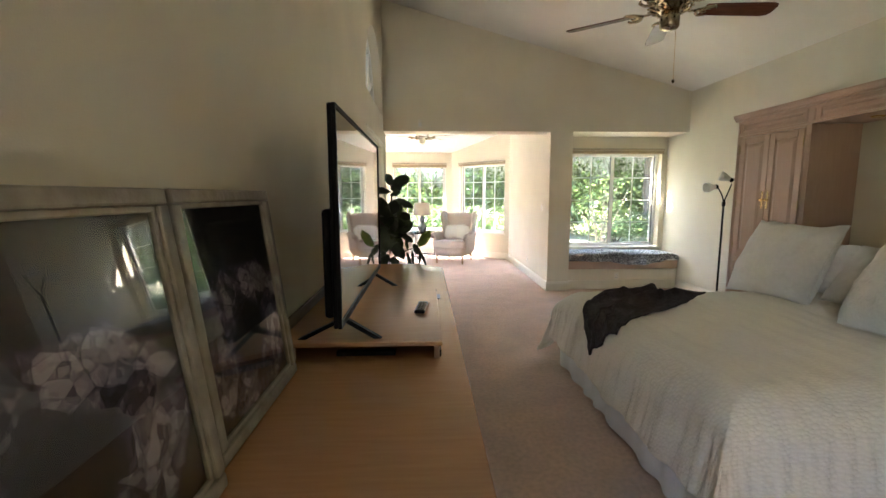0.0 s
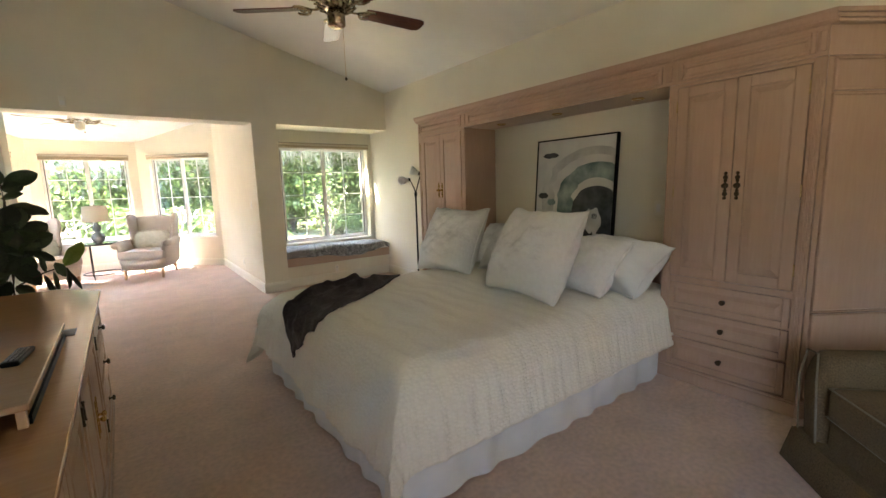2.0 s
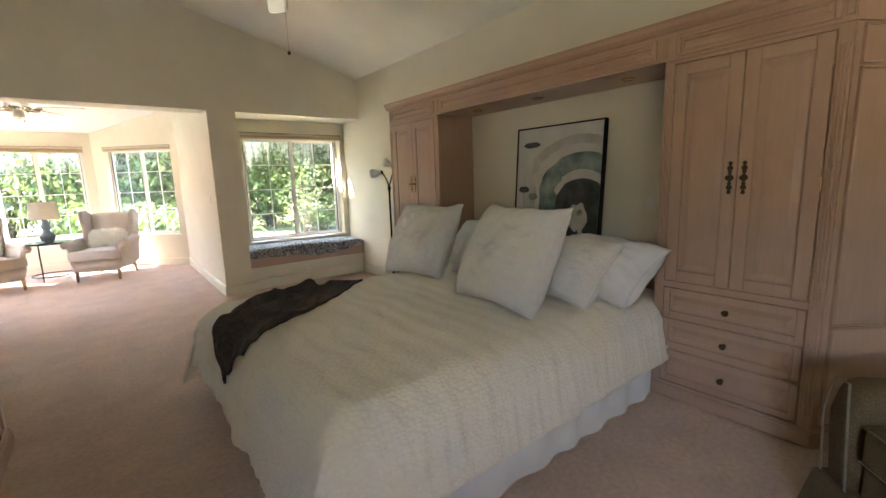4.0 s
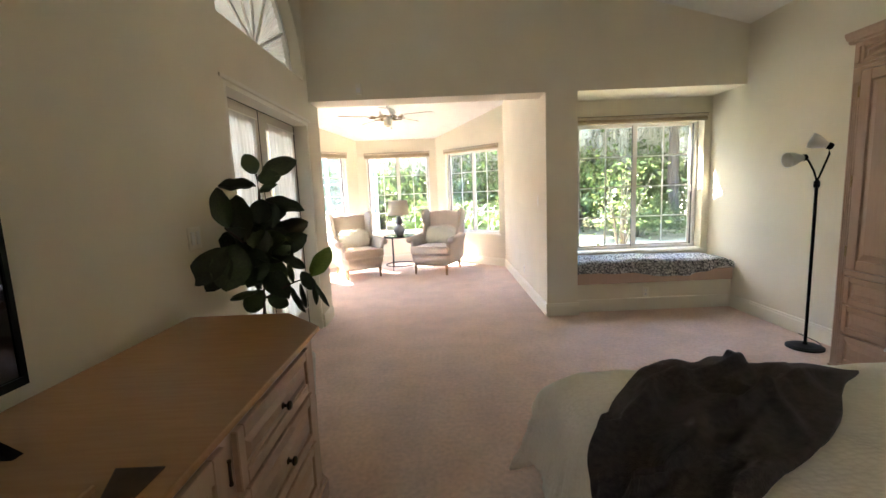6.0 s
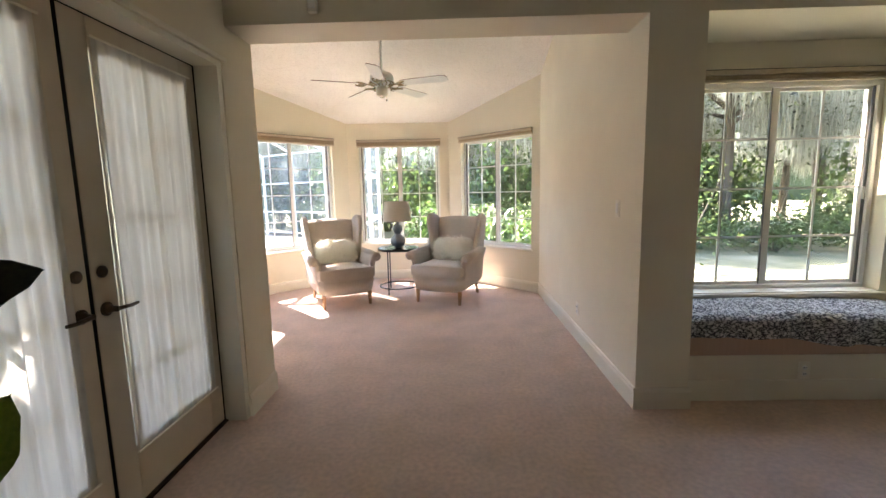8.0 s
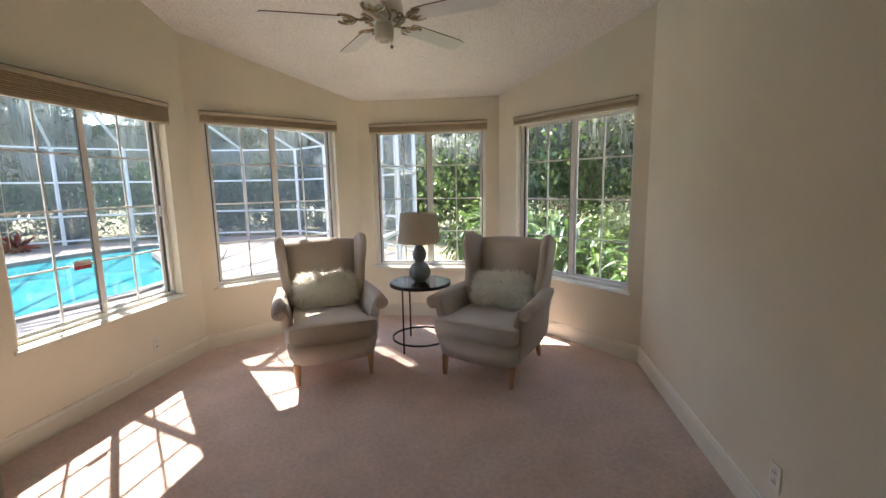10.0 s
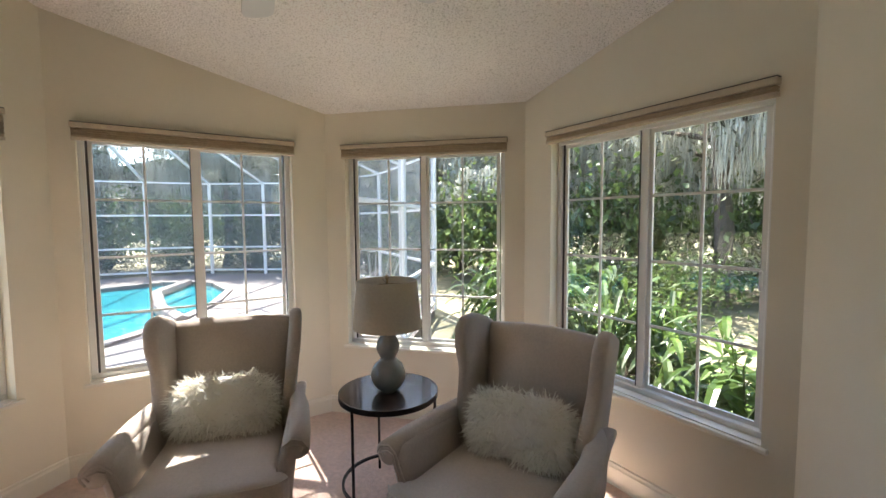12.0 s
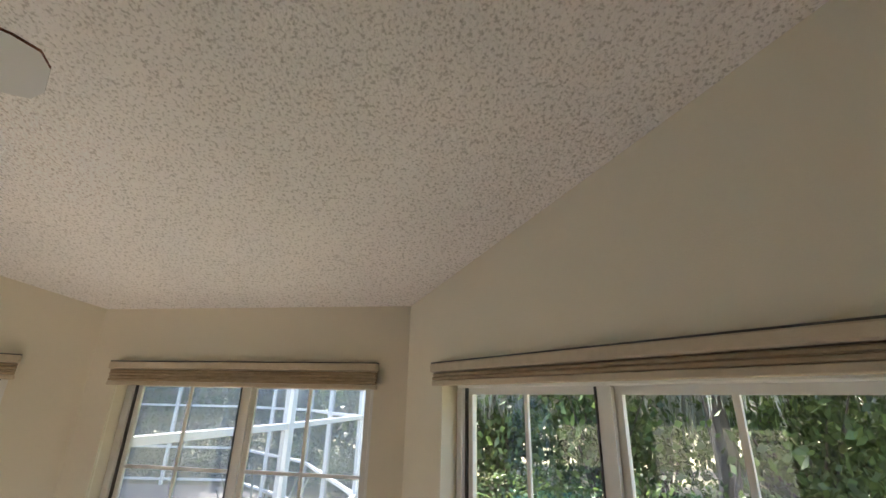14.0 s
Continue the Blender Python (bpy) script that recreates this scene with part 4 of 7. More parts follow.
def throw_fn(u, v):
    w_ = (v - 0.5) * (0.56 - 0.16 * u + 0.05 * math.sin(u * 5))
    px = 2.02 - 0.98 * u + w_ * 0.67 + 0.05 * noise.noise((u * 3, v * 3, 4))
    py = 3.43 - 0.86 * u - w_ * 0.74 + 0.06 * noise.noise((u * 3, v * 3, 9))
    q = 2.6 * noise.noise((u * 2.6, v * 1.7, 11)) + 1.2 * noise.noise((u * 6, v * 5, 2))
    ridge = 0.5 + 0.5 * math.sin(v * 20 + u * 3.5 + 1.6 * q)
    cross = 0.5 + 0.5 * math.sin(u * 24 - v * 9 + 2.0 * q)
    wr = 0.040 * ridge ** 1.8 + 0.020 * cross ** 2.5 + 0.006 * noise.noise((u * 11, v * 10, 6))
    edge = min(1, min(v, 1 - v, u * 1.2, (1 - u) * 1.2) / 0.17)
    edge = edge * edge * (3 - 2 * edge)
    return drape(px, py, 0.016 + max(0.0, wr) * (0.08 + 0.92 * edge))


throw = thing("throw_blanket", pose(0, 0, 0), "charcoal plush throw crumpled over the foot corner of the bed", "blanket")
sheet("throw", 0, 1, 0, 1, 170, 90, throw_fn, M_THROW, throw)


def pillow(name, m, w, h, t, material, label, seed=1):
    """A stuffed cushion: width along x, height along z, thickness along y, standing on z = 0."""
    ob = thing(name, m, label, "pillow", "pillows on the bed")
    n_ = 34
    bm = bmesh.new()
    sides = []
    for sd in (-1, 1):
        g = []
        for j in range(n_ + 1):
            row = []
            for i in range(n_ + 1):
                u, v = 2 * i / n_ - 1, 2 * j / n_ - 1
                pin = 1 - 0.10 * (1 - abs(u) ** 2) * abs(v) ** 3
                pin2 = 1 - 0.10 * (1 - abs(v) ** 2) * abs(u) ** 3
                bulge = ((1 - abs(u) ** 2.6) * (1 - abs(v) ** 2.6)) ** 0.5
                nn = noise.noise((u * 2.3 + seed, v * 2.3, sd * 2)) * 0.16 + noise.noise((u * 6 + seed, v * 6, sd)) * 0.09
                sag = 0.22 * (1 - v) * 0.5
                row.append((u * w / 2 * pin2, sd * t / 2 * bulge * (1 + nn + sag), h / 2 + v * h / 2 * pin + 0.012 * noise.noise((u * 3, v * 3, seed)) * (1 + v)))
            g.append(row)
        sides.append(g)
    V = []
    for k, g in enumerate(sides):
        V.append([[bm.verts.new(g[j][i]) if k == 0 or (0 < i < n_ and 0 < j < n_) else V[0][j][i] for i in range(n_ + 1)] for j in range(n_ + 1)])
        for j in range(n_):
            for i in range(n_):
                q = (V[k][j][i], V[k][j][i + 1], V[k][j + 1][i + 1], V[k][j + 1][i])
                bm.faces.new(q if k == 0 else q[::-1])
    part("cover", bm, material, ob, smooth=True)
    bm = bmesh.new()
    g = sides[0]
    rim = [g[0][i] for i in range(n_)] + [g[j][n_] for j in range(n_)] + [g[n_][n_ - i] for i in range(n_)] + [g[n_ - j][0] for j in range(n_)]
    tube(bm, rim + rim[:1], 0.0045, 5)
    part("piping", bm, material, ob)
    return ob


def lean(x, y, z, back, turn=0):
    """Facing -x, leaning back towards +x by degrees."""
    return pose(x, y, z, 0, 0, -90 + turn) @ pose(0, 0, 0, -back)


TOPZ = BZ + 0.005
pillow("euro_pillow", lean(2.58, 3.12, TOPZ - 0.02, 27, 8), 0.66, 0.63, 0.29, M_SHAM, "white crinkled square pillow leaning on the bed", seed=1)
pillow("euro_pillow", lean(2.46, 2.10, TOPZ - 0.02, 28, -6), 0.71, 0.66, 0.33, M_SHAM, "large white crinkled square pillow in front", seed=2)
pillow("sleeping_pillow", lean(2.90, 2.66, TOPZ, 38, 4), 0.62, 0.49, 0.22, M_SHEET, "plain white pillow behind the square pillow", seed=3)
pillow("ruffled_pillow", lean(2.79, 1.93, TOPZ, 42, -10), 0.60, 0.46, 0.27, M_SHAM, "white ruffled sham behind the front pillow", seed=4)
pillow("sleeping_pillow", lean(3.00, 1.88, TOPZ, 50, -14), 0.78, 0.46, 0.34, M_SHEET, "plump white pillow in a loose cotton case", seed=5)
pillow("sleeping_pillow", lean(3.12, 2.95, TOPZ, 44, 5), 0.80, 0.48, 0.26, M_SHEET, "white pillow at the head of the bed", seed=6)

# ---- dresser under the television ----
dresser = thing("dresser", pose(0.145, 0.30, 0, 0, 0, 90), "long pickled oak dresser with raised top section and drawers", "dresser")
DL, DD, DZ = 3.46, 0.655, 0.79
front_l = DL - 0.22
outline = [(0.0, 0.0), (front_l, 0.0), (DL - 0.01, 0.19), (DL - 0.01, DD), (0.0, DD)]
part("body", prism(bmesh.new(), outline, 0.085, DZ - 0.03), M_WOOD, dresser)


def grow(o, poly):
    (x0, y0), (x1, y1), (x2, y2), (x3, y3), (x4, y4) = poly
    return [(x0 - o, y0 - o), (x1 + o * 0.45, y1 - o), (x2 + o, y2 - o * 0.45), (x3 + o, y3), (x4 - o, y4)]


bm = bmesh.new()
prism(bm, grow(0.022, outline), 0.0, 0.075)
prism(bm, grow(0.012, outline), 0.075, 0.09)
part("plinth", bm, M_WOOD, dresser)
bm = bmesh.new()
prism(bm, grow(0.035, outline), DZ - 0.022, DZ)
prism(bm, grow(0.02, outline), DZ - 0.034, DZ - 0.022)
bmesh.ops.bevel(bm, geom=[e_ for e_ in bm.edges], offset=0.003, segments=1, affect="EDGES")
part("top", bm, M_TOP, dresser, "glossy honey oak top with a clipped corner")
# fluted clipped corner
bm = bmesh.new()
dv = Vector((0.21, 0.19, 0)).normalized()
nv = Vector((dv.y, -dv.x, 0))
for k in range(5):
    c = Vector((front_l, 0, 0)) + dv * (0.06 + 0.035 * k) + nv * 0.004
    tube(bm, [(c.x, c.y, 0.12), (c.x, c.y, DZ - 0.06)], 0.008, 8)
part("pilaster", bm, M_WOOD, dresser)


def drawer_stack(x0, x1):
    for z0, z1 in ((0.56, 0.735), (0.345, 0.545), (0.115, 0.33)):
        dw = part("drawer", panel_front(bmesh.new(), x0, x1, z0, z1, -0.001, 0.02, 0.04), M_WOOD, dresser)
        part("knob", (lambda q: (knob(q, (x0 + x1) / 2, -0.021, (z0 + z1) / 2, 0.016), q)[1])(bmesh.new()), M_BRONZE, dw, "dark bronze knob")


drawer_stack(2.52, 3.14)
drawer_stack(0.05, 0.62)
for k, (a, b, hx, gx) in enumerate(((0.68, 1.125, 1.10, 0.678), (1.13, 1.575, 1.155, 1.577), (1.63, 2.045, 2.02, 1.628), (2.05, 2.46, 2.075, 2.462))):
    dr = part("door", panel_front(bmesh.new(), a, b, 0.115, 0.735, -0.001, 0.02, 0.06), M_WOOD, dresser)
    part("handle", (lambda q: (back_plate(q, hx, -0.021, 0.45), q)[1])(bmesh.new()), M_BRASS, dr, "ornate brass pull")
    for z in (0.22, 0.66):
        part("hinge", (lambda q: (hinge(q, gx, -0.02, z), q)[1])(bmesh.new()), M_BRONZE, dr)
M_NOTCH = mat("dark brown notch shade and strip", (0.10, 0.06, 0.04), (0.06, 0.035, 0.022), 0.6, 20)
# raised lid that carries the television
bm = bmesh.new()
box(bm, 1.27, 2.16, 0.045, DD - 0.01, DZ + 0.05, DZ + 0.068, 0.003, 1)
part("lid", bm, M_TOP, dresser, "raised honey oak lid")
bm = bmesh.new()
box(bm, 1.30, 2.16, 0.055, 0.07, DZ + 0.024, DZ + 0.05)
part("lid_apron", bm, M_TOP, dresser)
part("lid_end", boxm(2.145, 2.16, 0.071, DD - 0.01, DZ, DZ + 0.05), M_WOOD, dresser)
part("lid_block", boxm(1.28, 1.30, DD - 0.07, DD - 0.01, DZ, DZ + 0.05), M_WOOD, dresser)
part("lid_block", boxm(1.28, 1.30, 0.055, 0.075, DZ, DZ + 0.05), M_WOOD, dresser)
# black strip put in as the shade of the gap below the lid
part("shadow_gap", boxm(1.30, 2.15, 0.048, 0.07, DZ, DZ + 0.0235), M_BLACK, dresser, "black strip for the shade in the gap under the lid")
# nothing is cut: a thin dark plate paints the recess's shade on the top
bm = bmesh.new()
hexa(bm, [(2.185, 0.02, DZ), (2.30, 0.02, DZ), (2.30, 0.125, DZ), (2.185, 0.075, DZ), (2.185, 0.02, DZ + 0.003), (2.30, 0.02, DZ + 0.003), (2.30, 0.125, DZ + 0.003), (2.185, 0.075, DZ + 0.003)])
part("notch_shade", bm, M_NOTCH, dresser, "flat dark plate for the shaded cut-out at the end of the lid")
part("back_strip", boxm(1.22, 2.20, DD - 0.009, DD + 0.008, DZ, DZ + 0.11, 0.003, seg=1), M_NOTCH, dresser, "dark brown strip along the wall")
part("slide_rail", boxm(1.31, 1.33, 0.22, 0.44, DZ, DZ + 0.02, 0.003, 1), M_BLACK, dresser)

# television
tv = thing("television", pose(-0.24, 1.46, DZ + 0.068, 0, 0, 90), "black flat-screen television on splayed feet on the dresser", "television")
TW, TH, T0 = 1.25, 0.735, 0.085
part("back_shell", boxm(0.0, TW, 0.012, 0.028, T0, T0 + TH, 0.005), M_BLACK, tv)
part("back_bulge", boxm(0.02, TW - 0.02, 0.028, 0.062, T0 + 0.03, T0 + 0.40, 0.012), M_BLACK, tv)
M_SCREEN = mat("dark glossy screen", (0.002, 0.002, 0.0025), (0.003, 0.003, 0.003), 0.03, 5, spec=0.55)
part("screen", boxm(0.012, TW - 0.012, 0.005, 0.011, T0 + 0.02, T0 + TH - 0.012), M_SCREEN, tv, "dark glossy screen")
bm = bmesh.new()
for q in ((0, TW, T0, T0 + 0.02), (0, TW, T0 + TH - 0.012, T0 + TH), (0, 0.012, T0 + 0.02, T0 + TH - 0.012), (TW - 0.012, TW, T0 + 0.02, T0 + TH - 0.012)):
    box(bm, q[0], q[1], 0.0, 0.012, q[2], q[3])
part("bezel", bm, M_BLACK, tv)
for x in (0.16, TW - 0.16):
    bm = bmesh.new()
    for yy in (-0.115, 0.165):
        hexa(bm, [(x - 0.012, 0.01, T0 - 0.012), (x + 0.012, 0.01, T0 - 0.012), (x + 0.012, 0.04, T0 - 0.012), (x - 0.012, 0.04, T0 - 0.012),
                  (x - 0.012, 0.01, T0 + 0.005), (x + 0.012, 0.01, T0 + 0.005), (x + 0.012, 0.04, T0 + 0.005), (x - 0.012, 0.04, T0 + 0.005)])
        a, b = (yy, yy + 0.03)
        hexa(bm, [(x - 0.012, a, 0.0), (x + 0.012, a, 0.0), (x + 0.012, b, 0.0), (x - 0.012, b, 0.0),
                  (x - 0.012, 0.01, T0 - 0.008), (x + 0.012, 0.01, T0 - 0.008), (x + 0.012, 0.04, T0 - 0.008), (x - 0.012, 0.04, T0 - 0.008)])
    part("foot", bm, M_BLACK, tv)

M_RUB = mat("grey rubber buttons", (0.18, 0.18, 0.18), (0.25, 0.25, 0.25), 0.6, 30)
rem = thing("remote_control", pose(0.02, 2.02, DZ + 0.068, 0, 0, 84), "dark grey television remote lying on the dresser", "remote control")
part("case", boxm(-0.085, 0.085, -0.024, 0.024, 0.0, 0.017, 0.006), M_BLACK, rem)
for i in range(9):
    for j in range(3):
        part("button", boxm(-0.068 + i * 0.015, -0.058 + i * 0.015, -0.016 + j * 0.0125, -0.008 + j * 0.0125, 0.017, 0.0195, 0.001, 1), M_RUB, rem)

# framed prints leaning on the wall
M_SILVER = mat("distressed silver-leaf frame", (0.38, 0.345, 0.285), (0.24, 0.21, 0.165), 0.42, 14, 0.25, 60, metal=0.35, big=6)


def crystal_mat():
    """A printed geode: faceted violet-grey crystals round a dark hollow on a black ground."""
    m = bpy.data.materials.new("violet crystal print")
    m.use_nodes = True
    nt = m.node_tree
    b = nt.nodes["Principled BSDF"]
    b.inputs["Roughness"].default_value = 0.5
    tc = nt.nodes.new("ShaderNodeTexCoord")

    def node(kind, **inputs):
        q = nt.nodes.new(kind)
        for key, v in inputs.items():
            q.inputs[key].default_value = v
        return q

    def math_node(op, a_, b_, clamp=False):
        q = nt.nodes.new("ShaderNodeMath")
        q.operation, q.use_clamp = op, clamp
        q.inputs[2].default_value = 0.75
        for i, v in enumerate((a_, b_)):
            if isinstance(v, (int, float)):
                q.inputs[i].default_value = v
            else:
                nt.links.new(v, q.inputs[i])
        return q.outputs[0]

    warp = node("ShaderNodeTexNoise", Scale=5.0, Detail=3.0)
    nt.links.new(tc.outputs["Object"], warp.inputs["Vector"])
    bend = nt.nodes.new("ShaderNodeVectorMath")
    bend.operation = "MULTIPLY_ADD"
    bend.inputs[1].default_value = (0.10, 0.0, 0.10)
    nt.links.new(warp.outputs["Color"], bend.inputs[0])
    nt.links.new(tc.outputs["Object"], bend.inputs[2])
    tone, seams = None, None
    for scale, weight in ((11.0, 0.6), (27.0, 0.55), (70.0, 0.35)):
        v1 = node("ShaderNodeTexVoronoi", Scale=scale)
        nt.links.new(bend.outputs[0], v1.inputs["Vector"])
        bw = nt.nodes.new("ShaderNodeSeparateColor")
        nt.links.new(v1.outputs["Color"], bw.inputs[0])
        facet = math_node("MULTIPLY", math_node("MULTIPLY", bw.outputs[0], math_node("SUBTRACT", 1.05, math_node("MULTIPLY", v1.outputs["Distance"], 0.4))), weight)
        tone = facet if tone is None else math_node("ADD", tone, facet)
        if scale < 40:
            v2 = node("ShaderNodeTexVoronoi", Scale=scale)
            v2.feature = "DISTANCE_TO_EDGE"
            nt.links.new(bend.outputs[0], v2.inputs["Vector"])
            seam = math_node("MULTIPLY_ADD", v2.outputs["Distance"], 14.0, True)
            seams = seam if seams is None else math_node("MULTIPLY", seams, seam)
    place = nt.nodes.new("ShaderNodeVectorMath")
    place.operation = "MULTIPLY_ADD"
    place.inputs[1].default_value, place.inputs[2].default_value = (3.6, 0.0, 4.6), (-1.15, 0.0, -1.25)
    nt.links.new(bend.outputs[0], place.inputs[0])
    ln = nt.nodes.new("ShaderNodeVectorMath")
    ln.operation = "LENGTH"
    nt.links.new(place.outputs[0], ln.inputs[0])
    inside = math_node("MULTIPLY", math_node("SUBTRACT", 1.02, ln.outputs["Value"]), 9.0, True)
    hollow = math_node("MULTIPLY", math_node("SUBTRACT", ln.outputs["Value"], 0.22), 5.0, True)
    lit = math_node("MULTIPLY", math_node("MULTIPLY", math_node("MULTIPLY", tone, seams), inside), hollow)
    ramp = nt.nodes.new("ShaderNodeValToRGB")
    e0, e1 = ramp.color_ramp.elements
    e0.position, e0.color = 0.14, (0.004, 0.004, 0.006, 1)
    e1.position, e1.color = 1.0, (0.46, 0.41, 0.44, 1)
    for p_, c_ in ((0.34, (0.02, 0.016, 0.035, 1)), (0.58, (0.11, 0.09, 0.13, 1))):
        ramp.color_ramp.elements.new(p_).color = c_
    nt.links.new(lit, ramp.inputs[0])
    nt.links.new(ramp.outputs[0], b.inputs["Base Color"])
    return m


M_CRYSTAL = crystal_mat()
M_DARKP = mat("near-black print ground", (0.012, 0.011, 0.013), (0.035, 0.03, 0.033), 0.5, 30, big=3)
M_PGLASS = glass_mat("picture glass", (0.94, 0.94, 0.94), 1.5)


def print_frame(y0, w, h, base_x, back, label):
    ob = thing("framed_print", pose(base_x, y0, DZ + 0.001, 0, 0, 90) @ pose(0, 0, 0, -back), label, "picture", "framed crystal prints")
    f = 0.031
    bm = bmesh.new()
    for q in ((0, w, 0, f), (0, w, h - f, h), (0, f, f, h - f), (w - f, w, f, h - f)):
        box(bm, q[0], q[1], -0.012, 0.022, q[2], q[3], 0.005, 2)
    part("frame", bm, M_SILVER, ob, "distressed silver frame")
    bm = bmesh.new()
    for q in ((f, w - f, f, f + 0.012), (f, w - f, h - f - 0.012, h - f), (f, f + 0.012, f, h - f), (w - f - 0.012, w - f, f, h - f)):
        box(bm, q[0], q[1], -0.005, 0.01, q[2], q[3], 0.002, 1)
    part("inner_lip", bm, M_SILVER, ob)
    part("backing", boxm(f, w - f, 0.008, 0.014, f, h - f), M_DARKP, ob, "near-black printed ground")
    bm = boxm(f + 0.002, w - f - 0.002, 0.0045, 0.0075, f + 0.002, h - f - 0.002)
    part("crystal_print", bm, M_CRYSTAL, ob, "violet-grey crystal image")
    g = part("glazing", boxm(f, w - f, 0.0005, 0.002, f, h - f), M_PGLASS, ob, "reflecting picture glass")
    g.visible_shadow = False
    return ob


print_frame(0.95, 0.535, 0.615, -0.412, 6.8, "dark crystal print in a silver frame leaning on the wall")
print_frame(0.315, 0.585, 0.615, -0.382, 7.6, "large crystal print in a silver frame with reflecting glass")

# ---- fiddle-leaf fig ----
M_LEAF = mat("dark waxy leaf", (0.018, 0.032, 0.012), (0.035, 0.06, 0.018), 0.4, 18, 0.2, 40, random_amount=0.5, through_light=0.05)
M_LEAF2 = mat("young yellow-green leaf", (0.16, 0.22, 0.03), (0.10, 0.16, 0.02), 0.4, 18, 0.2, 40, through_light=0.3)
M_BARK = mat("fig bark", (0.035, 0.025, 0.018), (0.07, 0.05, 0.035), 0.9, 30, 0.6, 60)
M_POT = mat("white woven pot", (0.74, 0.72, 0.68), (0.62, 0.60, 0.55), 0.85, 60, 0.5, 120)
M_SOIL = mat("brown bark mulch", (0.09, 0.05, 0.025), (0.2, 0.12, 0.06), 0.95, 50, 0.8, 60)
M_SAND = mat("natural seagrass", (0.42, 0.29, 0.15), (0.30, 0.20, 0.10), 0.9, 70, 0.7, 90)
fig = thing("fig_plant", pose(-0.135, 4.17, 0), "tall potted fiddle-leaf fig with dark leathery leaves beside the doors", "plant")
part("pot", lathe(bmesh.new(), [(0.100, 0.17), (0.110, 0.32), (0.118, 0.415), (0.112, 0.42), (0.107, 0.39), (0.02, 0.385)], 28, pose(-0.03, 0, 0)), M_POT, fig, "white fabric planter", smooth=True)
part("pot_base", lathe(bmesh.new(), [(0.090, 0.0), (0.098, 0.01), (0.101, 0.17)], 28, pose(-0.03, 0, 0)), M_SAND, fig, "seagrass base band")
part("soil", lathe(bmesh.new(), [(0.106, 0.38), (0.08, 0.40), (0.03, 0.405), (0.002, 0.406)], 20, pose(-0.03, 0, 0)), M_SOIL, fig)


bm = bmesh.new()
tube(bm, [(-0.02, 0, 0.40), (-0.06, 0.0, 0.5), (-0.14, 0.0, 0.6), (-0.18, 0.0, 0.69), (-0.165, 0.0, 0.87), (-0.165, 0.01, 1.2), (-0.145, 0, 1.36), (-0.15, 0, 1.48)], 0.015, 8, 0.006)
tube(bm, [(-0.16, 0.0, 0.78), (-0.09, 0.01, 0.82), (0.0, 0.015, 0.86), (0.10, 0.02, 0.89)], 0.007, 7, 0.003)
tube(bm, [(-0.165, 0.0, 1.06), (-0.22, -0.08, 1.11), (-0.28, -0.15, 1.20)], 0.008, 7, 0.004)
part("stem", bm, M_BARK, fig)


def fig_leaf(size, curl):
    """A broad fiddle-shaped blade along +x with a raised midrib."""
    bm = bmesh.new()
    n_, m_ = 10, 6
    g = []
    for i in range(n_ + 1):
        u = i / n_
        wd = size * (0.05 + 0.40 * math.sin(math.pi * min(1, u ** 0.75 * 1.0)) ** 0.8 * (0.55 + 0.65 * u)) if 0 < u < 1 else size * 0.015
        row = []
        for j in range(m_ + 1):
            v = 2 * j / m_ - 1
            row.append(bm.verts.new((u * size, v * wd, size * (0.10 * abs(v) * (1 - u * 0.3) - curl * u * u + 0.035 * math.sin(u * 14 + v * 3) * abs(v)))))
        g.append(row)
    for i in range(n_):
        for j in range(m_):
            bm.faces.new((g[i][j], g[i + 1][j], g[i + 1][j + 1], g[i][j + 1]))
    return bm


leaf_meshes = []
for k in range(4):
    o = part("leaf", fig_leaf(1.0, (0.1, 0.25, 0.4, 0.18)[k]), M_LEAF, None, smooth=True)
    leaf_meshes.append(o.data)
    bpy.data.objects.remove(o)
rnd = random.Random(14)


# the blades by the points where they leave the stem and end: x, z, x, z, depth, breadth
UPPER = [(-0.15, 1.48, -0.18, 1.58, -0.02, 0.95), (-0.15, 1.48, 0.02, 1.56, 0.1, 0.62), (-0.16, 1.45, -0.05, 1.47, 0.04, 0.8), (-0.15, 1.41, -0.36, 1.44, -0.02, 0.42),
         (-0.16, 1.38, -0.06, 1.42, 0.05, 0.6), (-0.14, 1.33, 0.05, 1.29, 0.1, 0.5), (-0.27, 1.2, -0.32, 1.39, -0.16, 0.62), (-0.22, 1.11, -0.24, 1.35, -0.1, 0.7),
         (-0.15, 1.21, -0.11, 1.33, -0.03, 1.0), (-0.10, 1.18, -0.06, 1.3, 0.02, 0.6), (-0.15, 1.1, 0.02, 1.21, 0.2, 0.65), (-0.12, 1.04, 0.05, 1.11, 0.1, 0.7)]
LOWER = [(-0.24, 1.10, -0.40, 0.94, -0.30, 0.65), (-0.23, 1.11, -0.25, 0.90, -0.22, 0.95), (-0.26, 1.06, -0.36, 0.90, -0.24, 0.8), (-0.16, 1.08, -0.17, 0.9, -0.1, 0.85), (-0.17, 1.02, -0.06, 0.88, 0.02, 0.75),
         (-0.2, 1.18, -0.09, 1.07, -0.04, 0.75), (-0.28, 1.16, -0.40, 1.08, -0.04, 0.7), (-0.07, 1.01, 0.05, 0.94, 0.05, 0.5), (-0.02, 0.98, 0.0, 0.87, 0.0, 0.35),
         (-0.19, 0.82, -0.3, 0.69, 0.06, 0.75), (-0.18, 0.77, -0.08, 0.7, 0.08, 0.7), (-0.2, 0.82, -0.36, 0.79, -0.02, 0.28), (-0.29, 0.97, -0.17, 0.96, 0.12, 0.8)]
